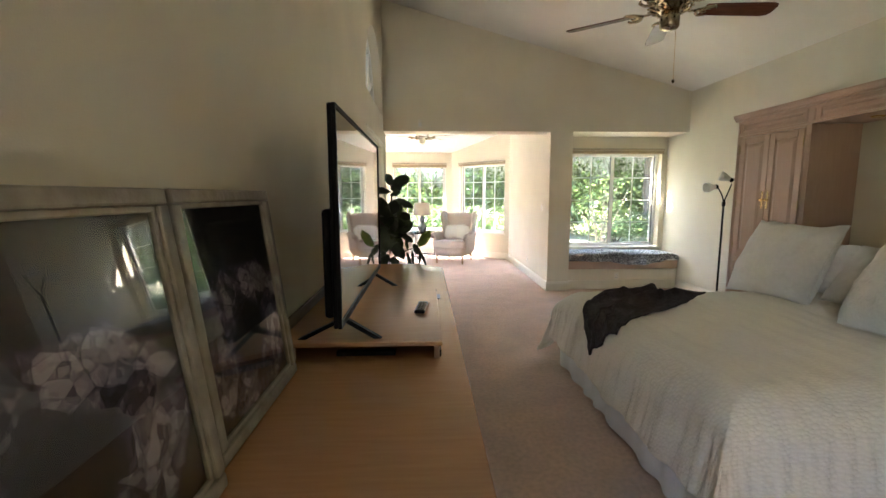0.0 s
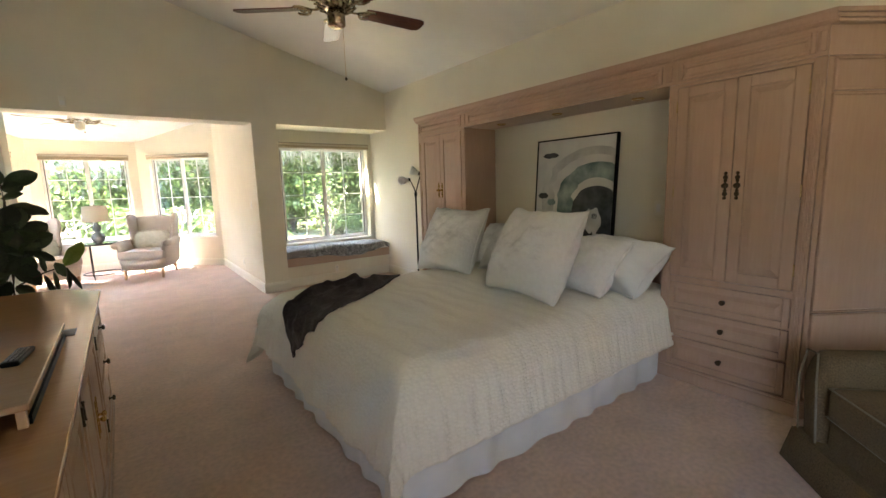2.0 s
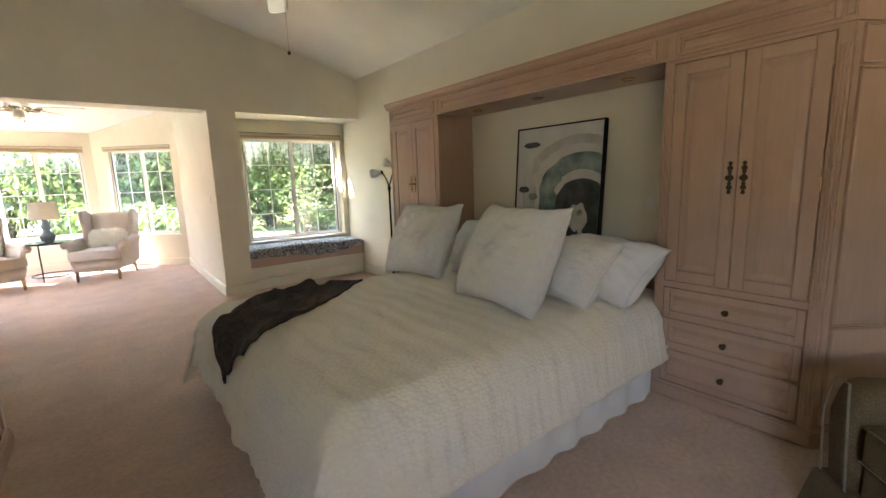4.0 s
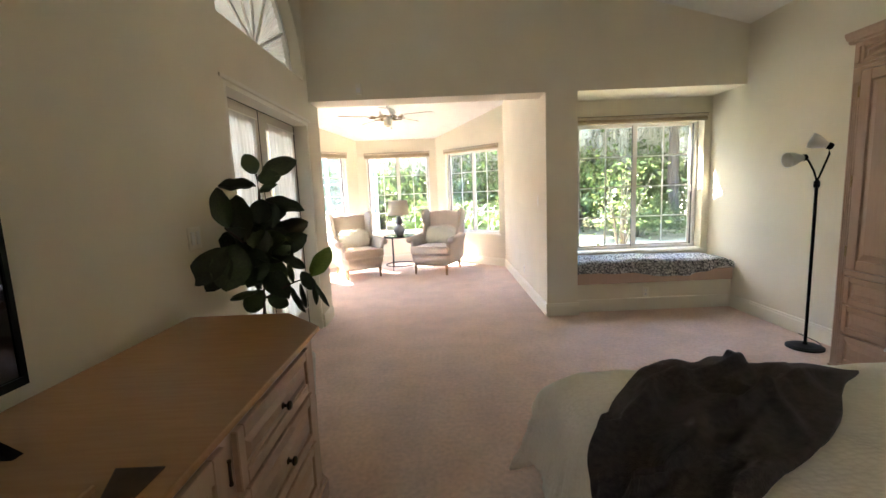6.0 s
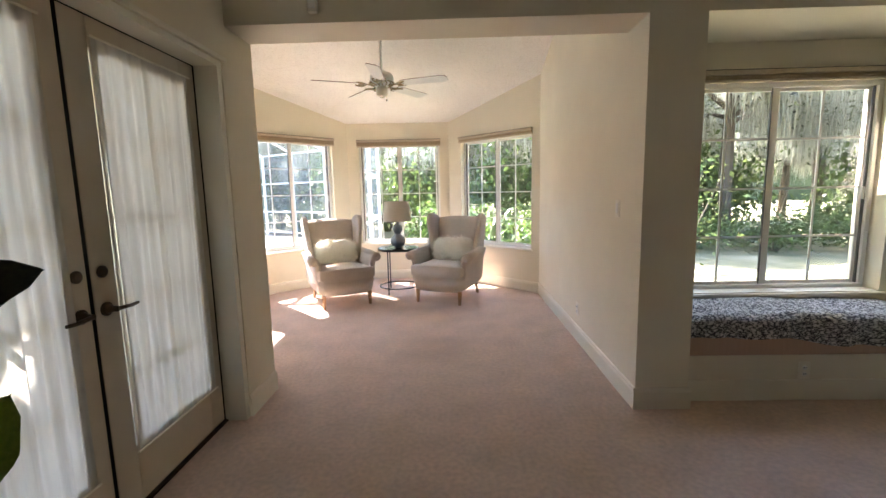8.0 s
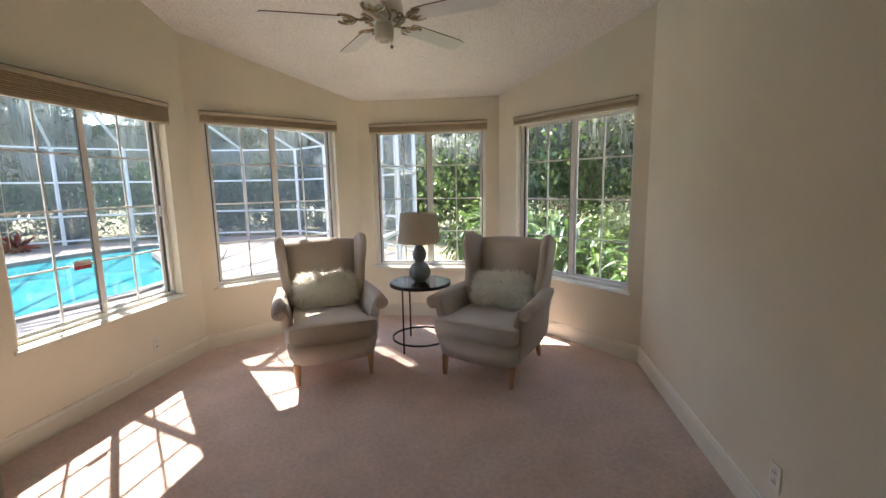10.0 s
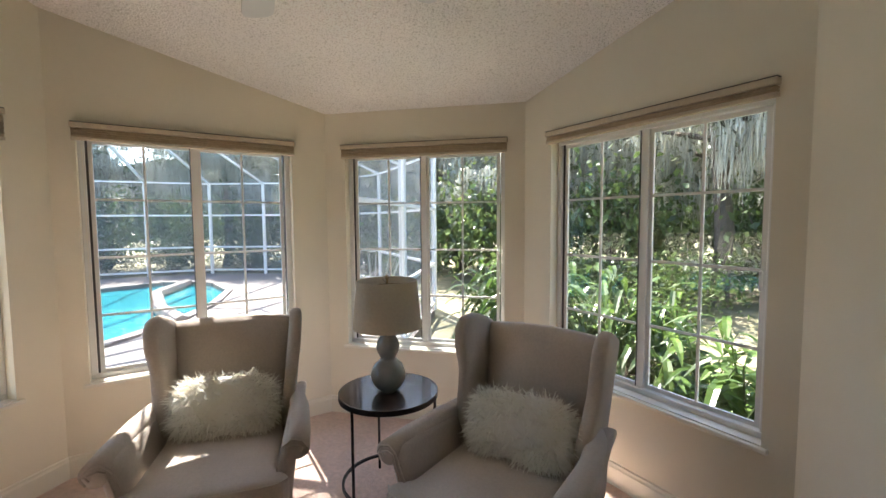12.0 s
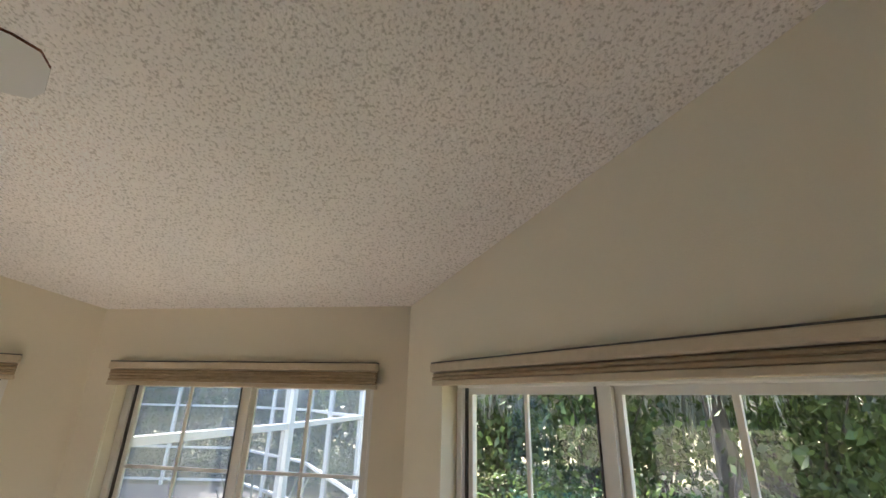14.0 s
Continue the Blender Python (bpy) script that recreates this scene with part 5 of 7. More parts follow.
HANGING = [(0.04, 0.86, 0.06, 0.71, 0.0, 0.22), (-0.01, 0.85, 0.04, 0.67, -0.02, 0.22), (0.11, 0.88, 0.13, 0.73, 0.02, 0.25), (0.12, 0.85, 0.18, 0.71, 0.03, 0.2), (0.05, 0.92, 0.11, 0.83, 0.0, 0.75)]


def add_leaf(p, tip, breadth, k, material=None):
    """A blade from p to tip, its upper face turned to the room, with some tilt of its own."""
    p, tip = Vector(p), Vector(tip)
    ax = tip - p
    size = ax.length
    ax.normalize()
    up = Vector((0.35 + rnd.uniform(-0.5, 0.5), -1.0, 0.35 + rnd.uniform(-0.5, 0.5)))
    up = (up - ax * up.dot(ax)).normalized()
    sd = up.cross(ax)
    o = new("leaf", leaf_meshes[k])
    o.parent = fig
    o.matrix_local = Matrix(((ax.x, sd.x, up.x, p.x), (ax.y, sd.y, up.y, p.y), (ax.z, sd.z, up.z, p.z), (0, 0, 0, 1))) @ Matrix.Diagonal((size * 1.08, size * breadth * 1.2, size, 1))
    if material:
        o.material_slots[0].link = "OBJECT"
        o.material_slots[0].material = material
        o["label"] = "young yellow-green leaf"


for k, (x0, z0, x1, z1, y, wd) in enumerate(UPPER + LOWER + HANGING):
    add_leaf((x0, y * 0.75, z0), (x1, y + rnd.uniform(-0.03, 0.03), z1), wd, k % 4 if wd > 0.3 else 2)
# smaller leaves deep in the crown, behind the outer ones
for k in range(30):
    z = rnd.uniform(0.92, 1.25)
    a = k * 2.4
    add_leaf((-0.18, 0.02, z), (-0.18 + 0.17 * math.cos(a), 0.02 + 0.13 * math.sin(a), z + rnd.uniform(-0.13, 0.07)), 0.8, k % 4)
add_leaf((0.10, 0.02, 0.896), (0.215, 0.02, 1.04), 0.62, 0, M_LEAF2)

# ---- floor lamp ----
M_SHADE = mat("white plastic shade", (0.80, 0.79, 0.76), (0.77, 0.76, 0.73), 0.5, 10, through_light=0.25)
fl = thing("floor_lamp", pose(3.56, 5.00, 0), "slim black two-headed floor lamp with white shades", "lamp")
part("base", lathe(bmesh.new(), [(0.125, 0.0), (0.125, 0.012), (0.10, 0.022), (0.02, 0.03), (0.012, 0.05)], 28), M_BLACK, fl)
part("pole", tube(bmesh.new(), [(0, 0, 0.04), (0, 0, 1.27)], 0.011, 10), M_BLACK, fl)
part("cord", tube(bmesh.new(), [(0.11, 0.0, 0.012), (0.15, 0.02, 0.006), (0.18, 0.10, 0.006), (0.20, 0.30, 0.006)], 0.0035, 6), M_BLACK, fl, "thin black power cord")
part("collar", lathe(bmesh.new(), [(0.012, 1.25), (0.02, 1.26), (0.02, 1.30), (0.012, 1.31)], 14), M_BLACK, fl)
for pts, tip, d in (([(0, 0, 1.30), (-0.02, 0.01, 1.38), (-0.06, 0.02, 1.46), (-0.10, 0.02, 1.48)], (-0.10, 0.02, 1.48), (-1, 0.0, -0.1)),
                    ([(0, 0, 1.30), (0.03, -0.01, 1.40), (0.06, -0.02, 1.50), (0.05, -0.02, 1.56)], (0.05, -0.02, 1.56), (-0.7, 0.5, 0.4))):
    part("gooseneck", tube(bmesh.new(), pts, 0.007, 8), M_BLACK, fl)
    mm = Matrix.Translation(tip) @ Vector(d).to_track_quat("Z", "Y").to_matrix().to_4x4()
    head = part("shade", lathe(bmesh.new(), [(0.022, 0.0), (0.03, 0.03), (0.05, 0.075), (0.058, 0.12), (0.054, 0.118), (0.045, 0.075), (0.024, 0.03), (0.01, 0.025)], 20, mm), M_SHADE, fl, "white cone shade", True)
    part("socket", lathe(bmesh.new(), [(0.014, -0.03), (0.024, -0.02), (0.026, 0.006)], 14, mm), M_BLACK, head)


# ---- ceiling fans ----
M_NICKEL = mat("antiqued brass casting", (0.48, 0.41, 0.29), (0.30, 0.25, 0.17), 0.25, 60, metal=1.0)
M_WBLADE = mat("white fan blade", (0.78, 0.78, 0.76), (0.74, 0.74, 0.72), 0.35, 6)
M_DBLADE = mat("walnut fan blade", (0.10, 0.03, 0.018), (0.16, 0.055, 0.03), 0.22, 8, stretch=(1, 12, 6))
# pale grey puts the reflected light on one walnut blade into its colour
M_PALEB = mat("walnut blade with painted sheen", (0.46, 0.46, 0.46), (0.52, 0.52, 0.52), 0.25, 8)


def ceiling_fan(name, x, y, zb, ztop, angles, blade_mats, body_mat, label, chain, radius):
    ob = thing(name, pose(x, y, zb), label, "ceiling fan")
    part("canopy", lathe(bmesh.new(), [(0.07, ztop - zb + 0.03), (0.07, ztop - zb - 0.03), (0.03, ztop - zb - 0.07), (0.015, ztop - zb - 0.08)], 22), body_mat, ob, smooth=True)
    part("downrod", tube(bmesh.new(), [(0, 0, 0.13), (0, 0, ztop - zb - 0.02)], 0.012, 10), body_mat, ob)
    part("motor", lathe(bmesh.new(), [(0.02, 0.15), (0.05, 0.14), (0.11, 0.115), (0.125, 0.08), (0.125, 0.04), (0.10, 0.02), (0.09, 0.0), (0.06, -0.01)], 30), body_mat, ob, smooth=True)
    bm = bmesh.new()
    for k in range(14):
        a = 2 * math.pi * k / 14
        tube(bm, [(0.10 * math.cos(a), 0.10 * math.sin(a), 0.034), (0.135 * math.cos(a + 0.15), 0.135 * math.sin(a + 0.15), 0.02), (0.115 * math.cos(a + 0.4), 0.115 * math.sin(a + 0.4), 0.004), (0.075 * math.cos(a + 0.5), 0.075 * math.sin(a + 0.5), -0.012)], 0.0075, 6)
    part("motor_grille", bm, M_NICKEL, ob, "scrolled brass filigree ring")
    part("switch_housing", lathe(bmesh.new(), [(0.05, -0.008), (0.06, -0.03), (0.06, -0.10), (0.052, -0.112), (0.03, -0.116)], 26), M_TRIM if body_mat is M_WHITE else M_NICKEL, ob, smooth=True)
    part("end_cap", lathe(bmesh.new(), [(0.03, -0.115), (0.026, -0.122), (0.004, -0.124)], 20), M_NICKEL, ob)
    part("pull_chain", tube(bmesh.new(), [(0.045, 0, -0.08), (0.047, 0, -0.09 - chain)], 0.0016, 5), M_BRASS, ob)
    part("chain_ball", lathe(bmesh.new(), [(0.002, 0.012), (0.009, 0.005), (0.009, -0.004), (0.003, -0.012)], 10, pose(0.047, 0, -0.10 - chain)), M_BRONZE, ob)
    for k, a in enumerate(angles):
        m = pose(0, 0, 0.0, 0, 0, a)
        bm = bmesh.new()
        tube(bm, [m @ Vector(p) for p in ((0.08, 0, 0.012), (0.13, 0.004, 0.0), (0.18, 0, 0.004))], 0.009, 8, 0.007)
        for sg in (-1, 1):
            tube(bm, [m @ Vector(p) for p in ((0.17, 0, 0.001), (0.185, 0.035 * sg, -0.004), (0.21, 0.06 * sg, -0.003), (0.255, 0.066 * sg, 0.002), (0.27, 0.05 * sg, 0.004))], 0.012, 8, 0.008)
            tube(bm, [m @ Vector(p) for p in ((0.18, 0, 0.003), (0.20, 0.012 * sg, 0.0), (0.225, 0.03 * sg, 0.001), (0.245, 0.02 * sg, 0.004))], 0.008, 7, 0.006)
        iron = part("blade_iron", bm, M_NICKEL, ob, "scrolled brass blade bracket", True)
        tilt = pose(0, 0, 0, -12)
        pts = [(0.215, -0.052), (0.30, -0.06), (radius - 0.05, -0.068), (radius - 0.015, -0.058), (radius, -0.03), (radius, 0.03), (radius - 0.015, 0.058), (radius - 0.05, 0.068), (0.30, 0.06), (0.215, 0.052)]
        bm = bmesh.new()
        prism(bm, pts, 0.007, 0.013)
        bmesh.ops.transform(bm, matrix=m @ tilt, verts=bm.verts[:])
        for q in bm.faces:
            if len(q.verts) == 4:
                q.material_index = 1
        part("blade", bm, [blade_mats[k % len(blade_mats)], M_DBLADE], ob)
    return ob


ceiling_fan("ceiling_fan", 1.64, 2.95, 2.575, main_top(1.64, 0), (358, 70, 142, 214, 286), (M_DBLADE, M_PALEB, M_DBLADE, M_DBLADE, M_DBLADE), M_NICKEL, "brass ceiling fan with walnut blades and a long pull chain", 0.34, 0.68)
ceiling_fan("ceiling_fan", -0.01, 8.34, 2.46, sun_top(0, 8.34), (56, 128, 200, 272, 344), (M_WBLADE,), M_WHITE, "white ceiling fan with scrolled brass brackets in the bay", 0.05, 0.72)

# ---- wing chairs ----
M_LINEN = mat("oatmeal linen upholstery", (0.58, 0.50, 0.42), (0.52, 0.445, 0.37), 0.92, 90, 0.35, 260, big=4, sheen=0.2)
M_BEECH = mat("beech leg", (0.46, 0.27, 0.14), (0.40, 0.23, 0.12), 0.45, 20, stretch=(6, 6, 0.8))
M_FUR = mat("cream sheepskin", (0.97, 0.95, 0.86), (0.94, 0.91, 0.81), 0.95, 50, 0.0, 80, through_light=0.4)


def side_profile(bm, outline, x0, x1, bevel):
    """A board cut to a (y, z) outline, thick from x0 to x1, with rounded edges."""
    b = bmesh.new()
    lo = [b.verts.new((x0, y, z)) for y, z in outline]
    hi = [b.verts.new((x1, y, z)) for y, z in outline]
    b.faces.new(lo)
    b.faces.new(hi[::-1])
    n_ = len(lo)
    for i in range(n_):
        b.faces.new((lo[i], hi[i], hi[(i + 1) % n_], lo[(i + 1) % n_]))
    bmesh.ops.recalc_face_normals(b, faces=b.faces[:])
    bmesh.ops.bevel(b, geom=b.edges[:], offset=bevel, segments=3, affect="EDGES", profile=0.5)
    merge(bm, b)


def wing_chair(m, label):
    """Front at -y; origin on the floor under the middle of the seat."""
    ob = thing("wing_chair", m, label, "armchair", "wing chairs")
    bm = bmesh.new()
    b = bmesh.new()
    hexa(b, [(-0.295, -0.345, 0.15), (0.295, -0.345, 0.15), (0.26, 0.36, 0.15), (-0.26, 0.36, 0.15), (-0.338, -0.385, 0.335), (0.338, -0.385, 0.335), (0.29, 0.38, 0.335), (-0.29, 0.38, 0.335)])
    bmesh.ops.subdivide_edges(b, edges=[e_ for e_ in b.edges if abs(e_.verts[0].co.y - e_.verts[1].co.y) < 0.01 and abs(e_.verts[0].co.z - e_.verts[1].co.z) < 0.01], cuts=7, use_grid_fill=True)
    for v in b.verts:
        if v.co.y < -0.3:
            v.co.y -= 0.045 * (1 - (v.co.x / 0.34) ** 2)
    sharp = [e_ for e_ in b.edges if len(e_.link_faces) == 2 and e_.calc_face_angle(0) > 0.6]
    bmesh.ops.bevel(b, geom=sharp, offset=0.02, segments=3, affect="EDGES")
    merge(bm, b)
    part("seat_base", bm, M_LINEN, ob, smooth=True)
    # box cushion with ears in front of the arms and a bowed front
    b = bmesh.new()
    ny, na = 30, 44
    rings = []
    for j in range(ny + 1):
        v = j / ny
        y = -0.405 + 0.685 * (0.5 - 0.5 * math.cos(math.pi * v))
        ear = 1 / (1 + math.exp((y + 0.315) / 0.012))
        w_ = (0.278 + 0.062 * ear) * (1 - max(0.0, (-0.36 - y) / 0.05) ** 3 * 0.10)
        end = max(0.0, 1 - min((y + 0.405) / 0.03, (0.28 - y) / 0.03, 1.0))
        hh = 0.066 * (0.72 + 0.28 * math.sqrt(max(0.0, 1 - end * end)))
        ring = []
        for i in range(na):
            a_ = 2 * math.pi * i / na
            c_, s_ = math.cos(a_), math.sin(a_)
            x = math.copysign(abs(c_) ** 0.28, c_) * w_
            z = math.copysign(abs(s_) ** 0.34, s_) * hh
            bow = -0.045 * (1 - (x / 0.34) ** 2) * max(0.0, 1 - (y + 0.405) / 0.25)
            crown = 0.014 * max(0.0, 1 - (x / 0.33) ** 2) * (1 if z > 0 else 0)
            ring.append(b.verts.new((x, y + bow, 0.402 + z + crown)))
        rings.append(ring)
    for r0, r1 in zip(rings, rings[1:]):
        for i in range(na):
            b.faces.new((r0[i], r0[(i + 1) % na], r1[(i + 1) % na], r1[i]))
    b.faces.new(rings[0][::-1])
    b.faces.new(rings[-1])
    bmesh.ops.recalc_face_normals(b, faces=b.faces[:])
    cu = part("seat_cushion", b, M_LINEN, ob, smooth=True)
    for z in (0.458, 0.348):
        pts = [(0.335 * k / 8, -0.412 - 0.045 * (1 - (k / 8) ** 2) + (0.03 if abs(k) == 8 else 0), z + (0.012 * (1 - (k / 8) ** 2) if z > 0.4 else 0)) for k in range(-8, 9)]
        part("piping", tube(bmesh.new(), pts, 0.0045, 6), M_LINEN, cu)
    # back, slightly curved and raked, with buttons
    bm = bmesh.new()
    nx, nz = 16, 16
    g = []
    for face in (0, 1):
        lay = []
        for j in range(nz + 1):
            v = j / nz
            row = []
            for i in range(nx + 1):
                u = 2 * i / nx - 1
                z = 0.36 + 0.64 * v + (0.03 * (1 - abs(u) ** 2) - 0.015) * v
                y = 0.27 + 0.145 * v - 0.03 * (1 - u * u)
                ed = (1 - abs(u) ** 6) * (1 - abs(2 * v - 1) ** 8)
                y += (-0.045 if face == 0 else 0.075) * (0.35 + 0.65 * ed)
                row.append(bm.verts.new((u * (0.262 + 0.05 * v), y, z)))
            lay.append(row)
        g.append(lay)
    for j in range(nz):
        for i in range(nx):
            bm.faces.new((g[0][j][i], g[0][j][i + 1], g[0][j + 1][i + 1], g[0][j + 1][i]))
            bm.faces.new((g[1][j][i + 1], g[1][j][i], g[1][j + 1][i], g[1][j + 1][i + 1]))
    for j in range(nz):
        bm.faces.new((g[1][j][0], g[0][j][0], g[0][j + 1][0], g[1][j + 1][0]))
        bm.faces.new((g[0][j][nx], g[1][j][nx], g[1][j + 1][nx], g[0][j + 1][nx]))
    for i in range(nx):
        bm.faces.new((g[0][nz][i], g[0][nz][i + 1], g[1][nz][i + 1], g[1][nz][i]))
    back = part("backrest", bm, M_LINEN, ob, smooth=True)
    for x in (-0.18, -0.06, 0.06, 0.18):
        part("button", lathe(bmesh.new(), [(0.012, 0), (0.011, 0.005), (0.004, 0.008)], 12, pose(x, 0.255, 0.655, 90)), M_LINEN, back)
    for sg in (-1, 1):
        bm = bmesh.new()
        side_profile(bm, [(0.40, 0.42), (0.12, 0.45), (0.085, 0.60), (0.13, 0.70), (0.155, 0.80), (0.14, 0.91), (0.15, 1.00), (0.20, 1.055), (0.29, 1.06), (0.38, 1.03), (0.46, 0.99)], sg * 0.262, sg * 0.326, 0.026)
        bmesh.ops.subdivide_edges(bm, edges=[e_ for e_ in bm.edges if e_.calc_length() > 0.06], cuts=3, use_grid_fill=True)
        for v in bm.verts:
            up = max(0.0, v.co.z - 0.55)
            v.co.x += sg * (0.085 * up + 0.10 * max(0.0, 0.32 - v.co.y) * min(1.0, up * 3))
        part("wing", bm, M_LINEN, ob, smooth=True)
        bm = bmesh.new()
        side_profile(bm, [(-0.315, 0.30), (-0.345, 0.54), (-0.31, 0.60), (0.10, 0.60), (0.34, 0.62), (0.36, 0.20), (0.20, 0.16), (-0.28, 0.16)], sg * 0.272, sg * 0.345, 0.028)
        bmesh.ops.subdivide_edges(bm, edges=[e_ for e_ in bm.edges if e_.calc_length() > 0.06], cuts=4, use_grid_fill=True)
        for v in bm.verts:
            v.co.x += sg * 0.045 * max(0.0, (v.co.z - 0.40) / 0.2) ** 1.6 - sg * 0.03 * max(0.0, (0.32 - v.co.z) / 0.16)
        arm = part("arm", bm, M_LINEN, ob, smooth=True)
        bm = bmesh.new()
        tube(bm, [(sg * 0.375, -0.352, 0.568), (sg * 0.376, -0.2, 0.578), (sg * 0.365, 0.02, 0.588), (sg * 0.335, 0.20, 0.60), (sg * 0.31, 0.26, 0.60)], 0.052, 18, 0.04)
        part("arm_roll", bm, M_LINEN, arm, smooth=True)
        for o_, yo in ((0.0, -0.360), (0.028, -0.358)):
            bm = bmesh.new()
            tube(bm, [(sg * (0.285 + o_), yo + 0.03, 0.44), (sg * (0.292 + o_), yo + 0.005, 0.52), (sg * (0.315 + o_ * 0.7), yo, 0.585 - o_ * 0.3), (sg * (0.35 + o_ * 0.3), yo, 0.612 - o_), (sg * 0.395, yo, 0.60 - o_), (sg * (0.418 - o_ * 0.6), yo, 0.568), (sg * (0.40 - o_ * 0.4), yo, 0.535 + o_ * 0.5)], 0.0045, 6)
            part("piping", bm, M_LINEN, arm)
    for x, y, dx, dy in ((-0.275, -0.33, -0.0, -0.012), (0.275, -0.33, 0.0, -0.012), (-0.245, 0.31, -0.01, 0.05), (0.245, 0.31, 0.01, 0.05)):
        bm = bmesh.new()
        tube(bm, [(x, y, 0.16), (x + dx, y + dy, 0.0)], 0.027, 12, 0.017)
        part("leg", bm, M_BEECH, ob, "tapered beech leg")
    return ob


def fur_pillow(m, label, seed):
    ob = thing("sheepskin_pillow", m, label, "pillow", "sheepskin pillows")
    rnd = random.Random(seed)
    w, h, t = 0.51, 0.30, 0.16
    b = bmesh.new()
    bmesh.ops.create_uvsphere(b, u_segments=28, v_segments=18, radius=1.0)
    for v in b.verts:
        x, y, z = v.co
        f_ = lambda q, e_: math.copysign(abs(q) ** e_, q)
        v.co = (f_(x, 0.6) * w / 2 * 0.95, f_(y, 0.9) * t / 2 * 0.9, h / 2 + f_(z, 0.6) * h / 2 * 0.95)
    part("core", b, M_FUR, ob, smooth=True)
    verts, faces = [], []
    for k in range(4200):
        a, e_ = rnd.uniform(0, 2 * math.pi), math.asin(rnd.uniform(-1, 1))
        x, y, z = math.cos(e_) * math.cos(a), math.cos(e_) * math.sin(a), math.sin(e_)
        f_ = lambda q, p: math.copysign(abs(q) ** p, q)
        p = Vector((f_(x, 0.6) * w / 2 * 0.93, f_(y, 0.9) * t / 2 * 0.9, h / 2 + f_(z, 0.6) * h / 2 * 0.93))
        n_ = Vector((x / w, y / t, z / h)).normalized()
        d = (n_ * 0.42 + Vector((rnd.uniform(-.9, .9), rnd.uniform(-.3, .3), rnd.uniform(-1.0, .5)))).normalized()
        s_ = (d.cross(n_) + 0.25 * Vector((rnd.uniform(-1, 1), rnd.uniform(-1, 1), rnd.uniform(-1, 1)))).normalized()
        ln, wd = rnd.uniform(0.03, 0.07), rnd.uniform(0.0018, 0.0038)
        i = len(verts)
        mid = p + d * ln * 0.55 + Vector((0, 0, -0.002))
        verts += [p - s_ * wd, p + s_ * wd, mid + s_ * wd * 0.9, mid - s_ * wd * 0.9, p + d * ln + Vector((0, 0, -0.008))]
        faces += [(i, i + 1, i + 2, i + 3), (i + 3, i + 2, i + 4)]
    me = bpy.data.meshes.new("fur")
    me.from_pydata([tuple(v) for v in verts], [], faces)
    me.materials.append(M_FUR)
    o = new("fur", me)
    o.parent = ob
    tagged(o, "long cream wool tufts", kind="stuff")
    return ob


CH1 = Matrix.Translation((-0.715, 8.875, 0)) @ Matrix.Rotation(radians(29.0), 4, "Z")
CH2 = Matrix.Translation((0.655, 8.975, 0)) @ Matrix.Rotation(radians(-22.5), 4, "Z")
wing_chair(CH1, "oatmeal linen wing chair in the bay, partly sunlit")
wing_chair(CH2, "oatmeal linen wing chair beside the round table")
fur_pillow(CH1 @ pose(0.0, 0.055, 0.468, -20), "cream sheepskin pillow on the wing chair, sunlit", 3)
fur_pillow(CH2 @ pose(0.02, 0.055, 0.468, -20, 0, 5), "cream sheepskin lumbar pillow on the wing chair", 4)

# ---- side table and lamp ----
M_DTOP = mat("dark walnut planks", (0.035, 0.02, 0.014), (0.065, 0.036, 0.024), 0.25, 10, stretch=(1, 10, 10), coat=0.3)
M_IRON = mat("black iron", (0.02, 0.018, 0.017), (0.035, 0.03, 0.028), 0.5, 60, metal=0.5)
tab = thing("side_table", pose(-0.03, 9.36, 0), "round dark wood side table with a black iron frame", "table")
TR, TZ = 0.27, 0.60
for k in range(5):
    x0, x1 = -TR + k * TR * 0.4 + 0.001, -TR + (k + 1) * TR * 0.4 - 0.001
    pts = []
    for i in range(9):
        x = x0 + (x1 - x0) * i / 8
        pts.append((x, -math.sqrt(max(0, TR * TR - x * x))))
    for i in range(8, -1, -1):
        x = x0 + (x1 - x0) * i / 8
        pts.append((x, math.sqrt(max(0, TR * TR - x * x))))
    pts = [p for i, p in enumerate(pts) if i == 0 or (Vector(p) - Vector(pts[i - 1])).length > 1e-5]
    if (Vector(pts[0]) - Vector(pts[-1])).length < 1e-5:
        pts.pop()
    part("plank", prism(bmesh.new(), pts, TZ - 0.022, TZ), M_DTOP, tab)


def ring_band(bm, r0, r1, z0, z1, n=48):
    pr = None
    first = None
    for i in range(n + 1):
        a = 2 * math.pi * i / n
        q = [bm.verts.new((r * math.cos(a), r * math.sin(a), z)) for r, z in ((r0, z0), (r1, z0), (r1, z1), (r0, z1))] if i < n else first
        if pr:
            for k in range(4):
                bm.faces.new((pr[k], q[k], q[(k + 1) % 4], pr[(k + 1) % 4]))
        else:
            first = q
        pr = q
    return bm


part("rim", ring_band(bmesh.new(), TR + 0.001, TR + 0.006, TZ - 0.028, TZ + 0.001), M_IRON, tab)
for k in range(3):
    a = radians(-115 + 120 * k)
    part("leg", tube(bmesh.new(), [(TR * 0.97 * math.cos(a), TR * 0.97 * math.sin(a), 0.0), (TR * 0.97 * math.cos(a), TR * 0.97 * math.sin(a), TZ - 0.022)], 0.008, 8), M_IRON, tab)
part("lower_ring", ring_band(bmesh.new(), TR * 0.94, TR * 0.99, 0.075, 0.09), M_IRON, tab)

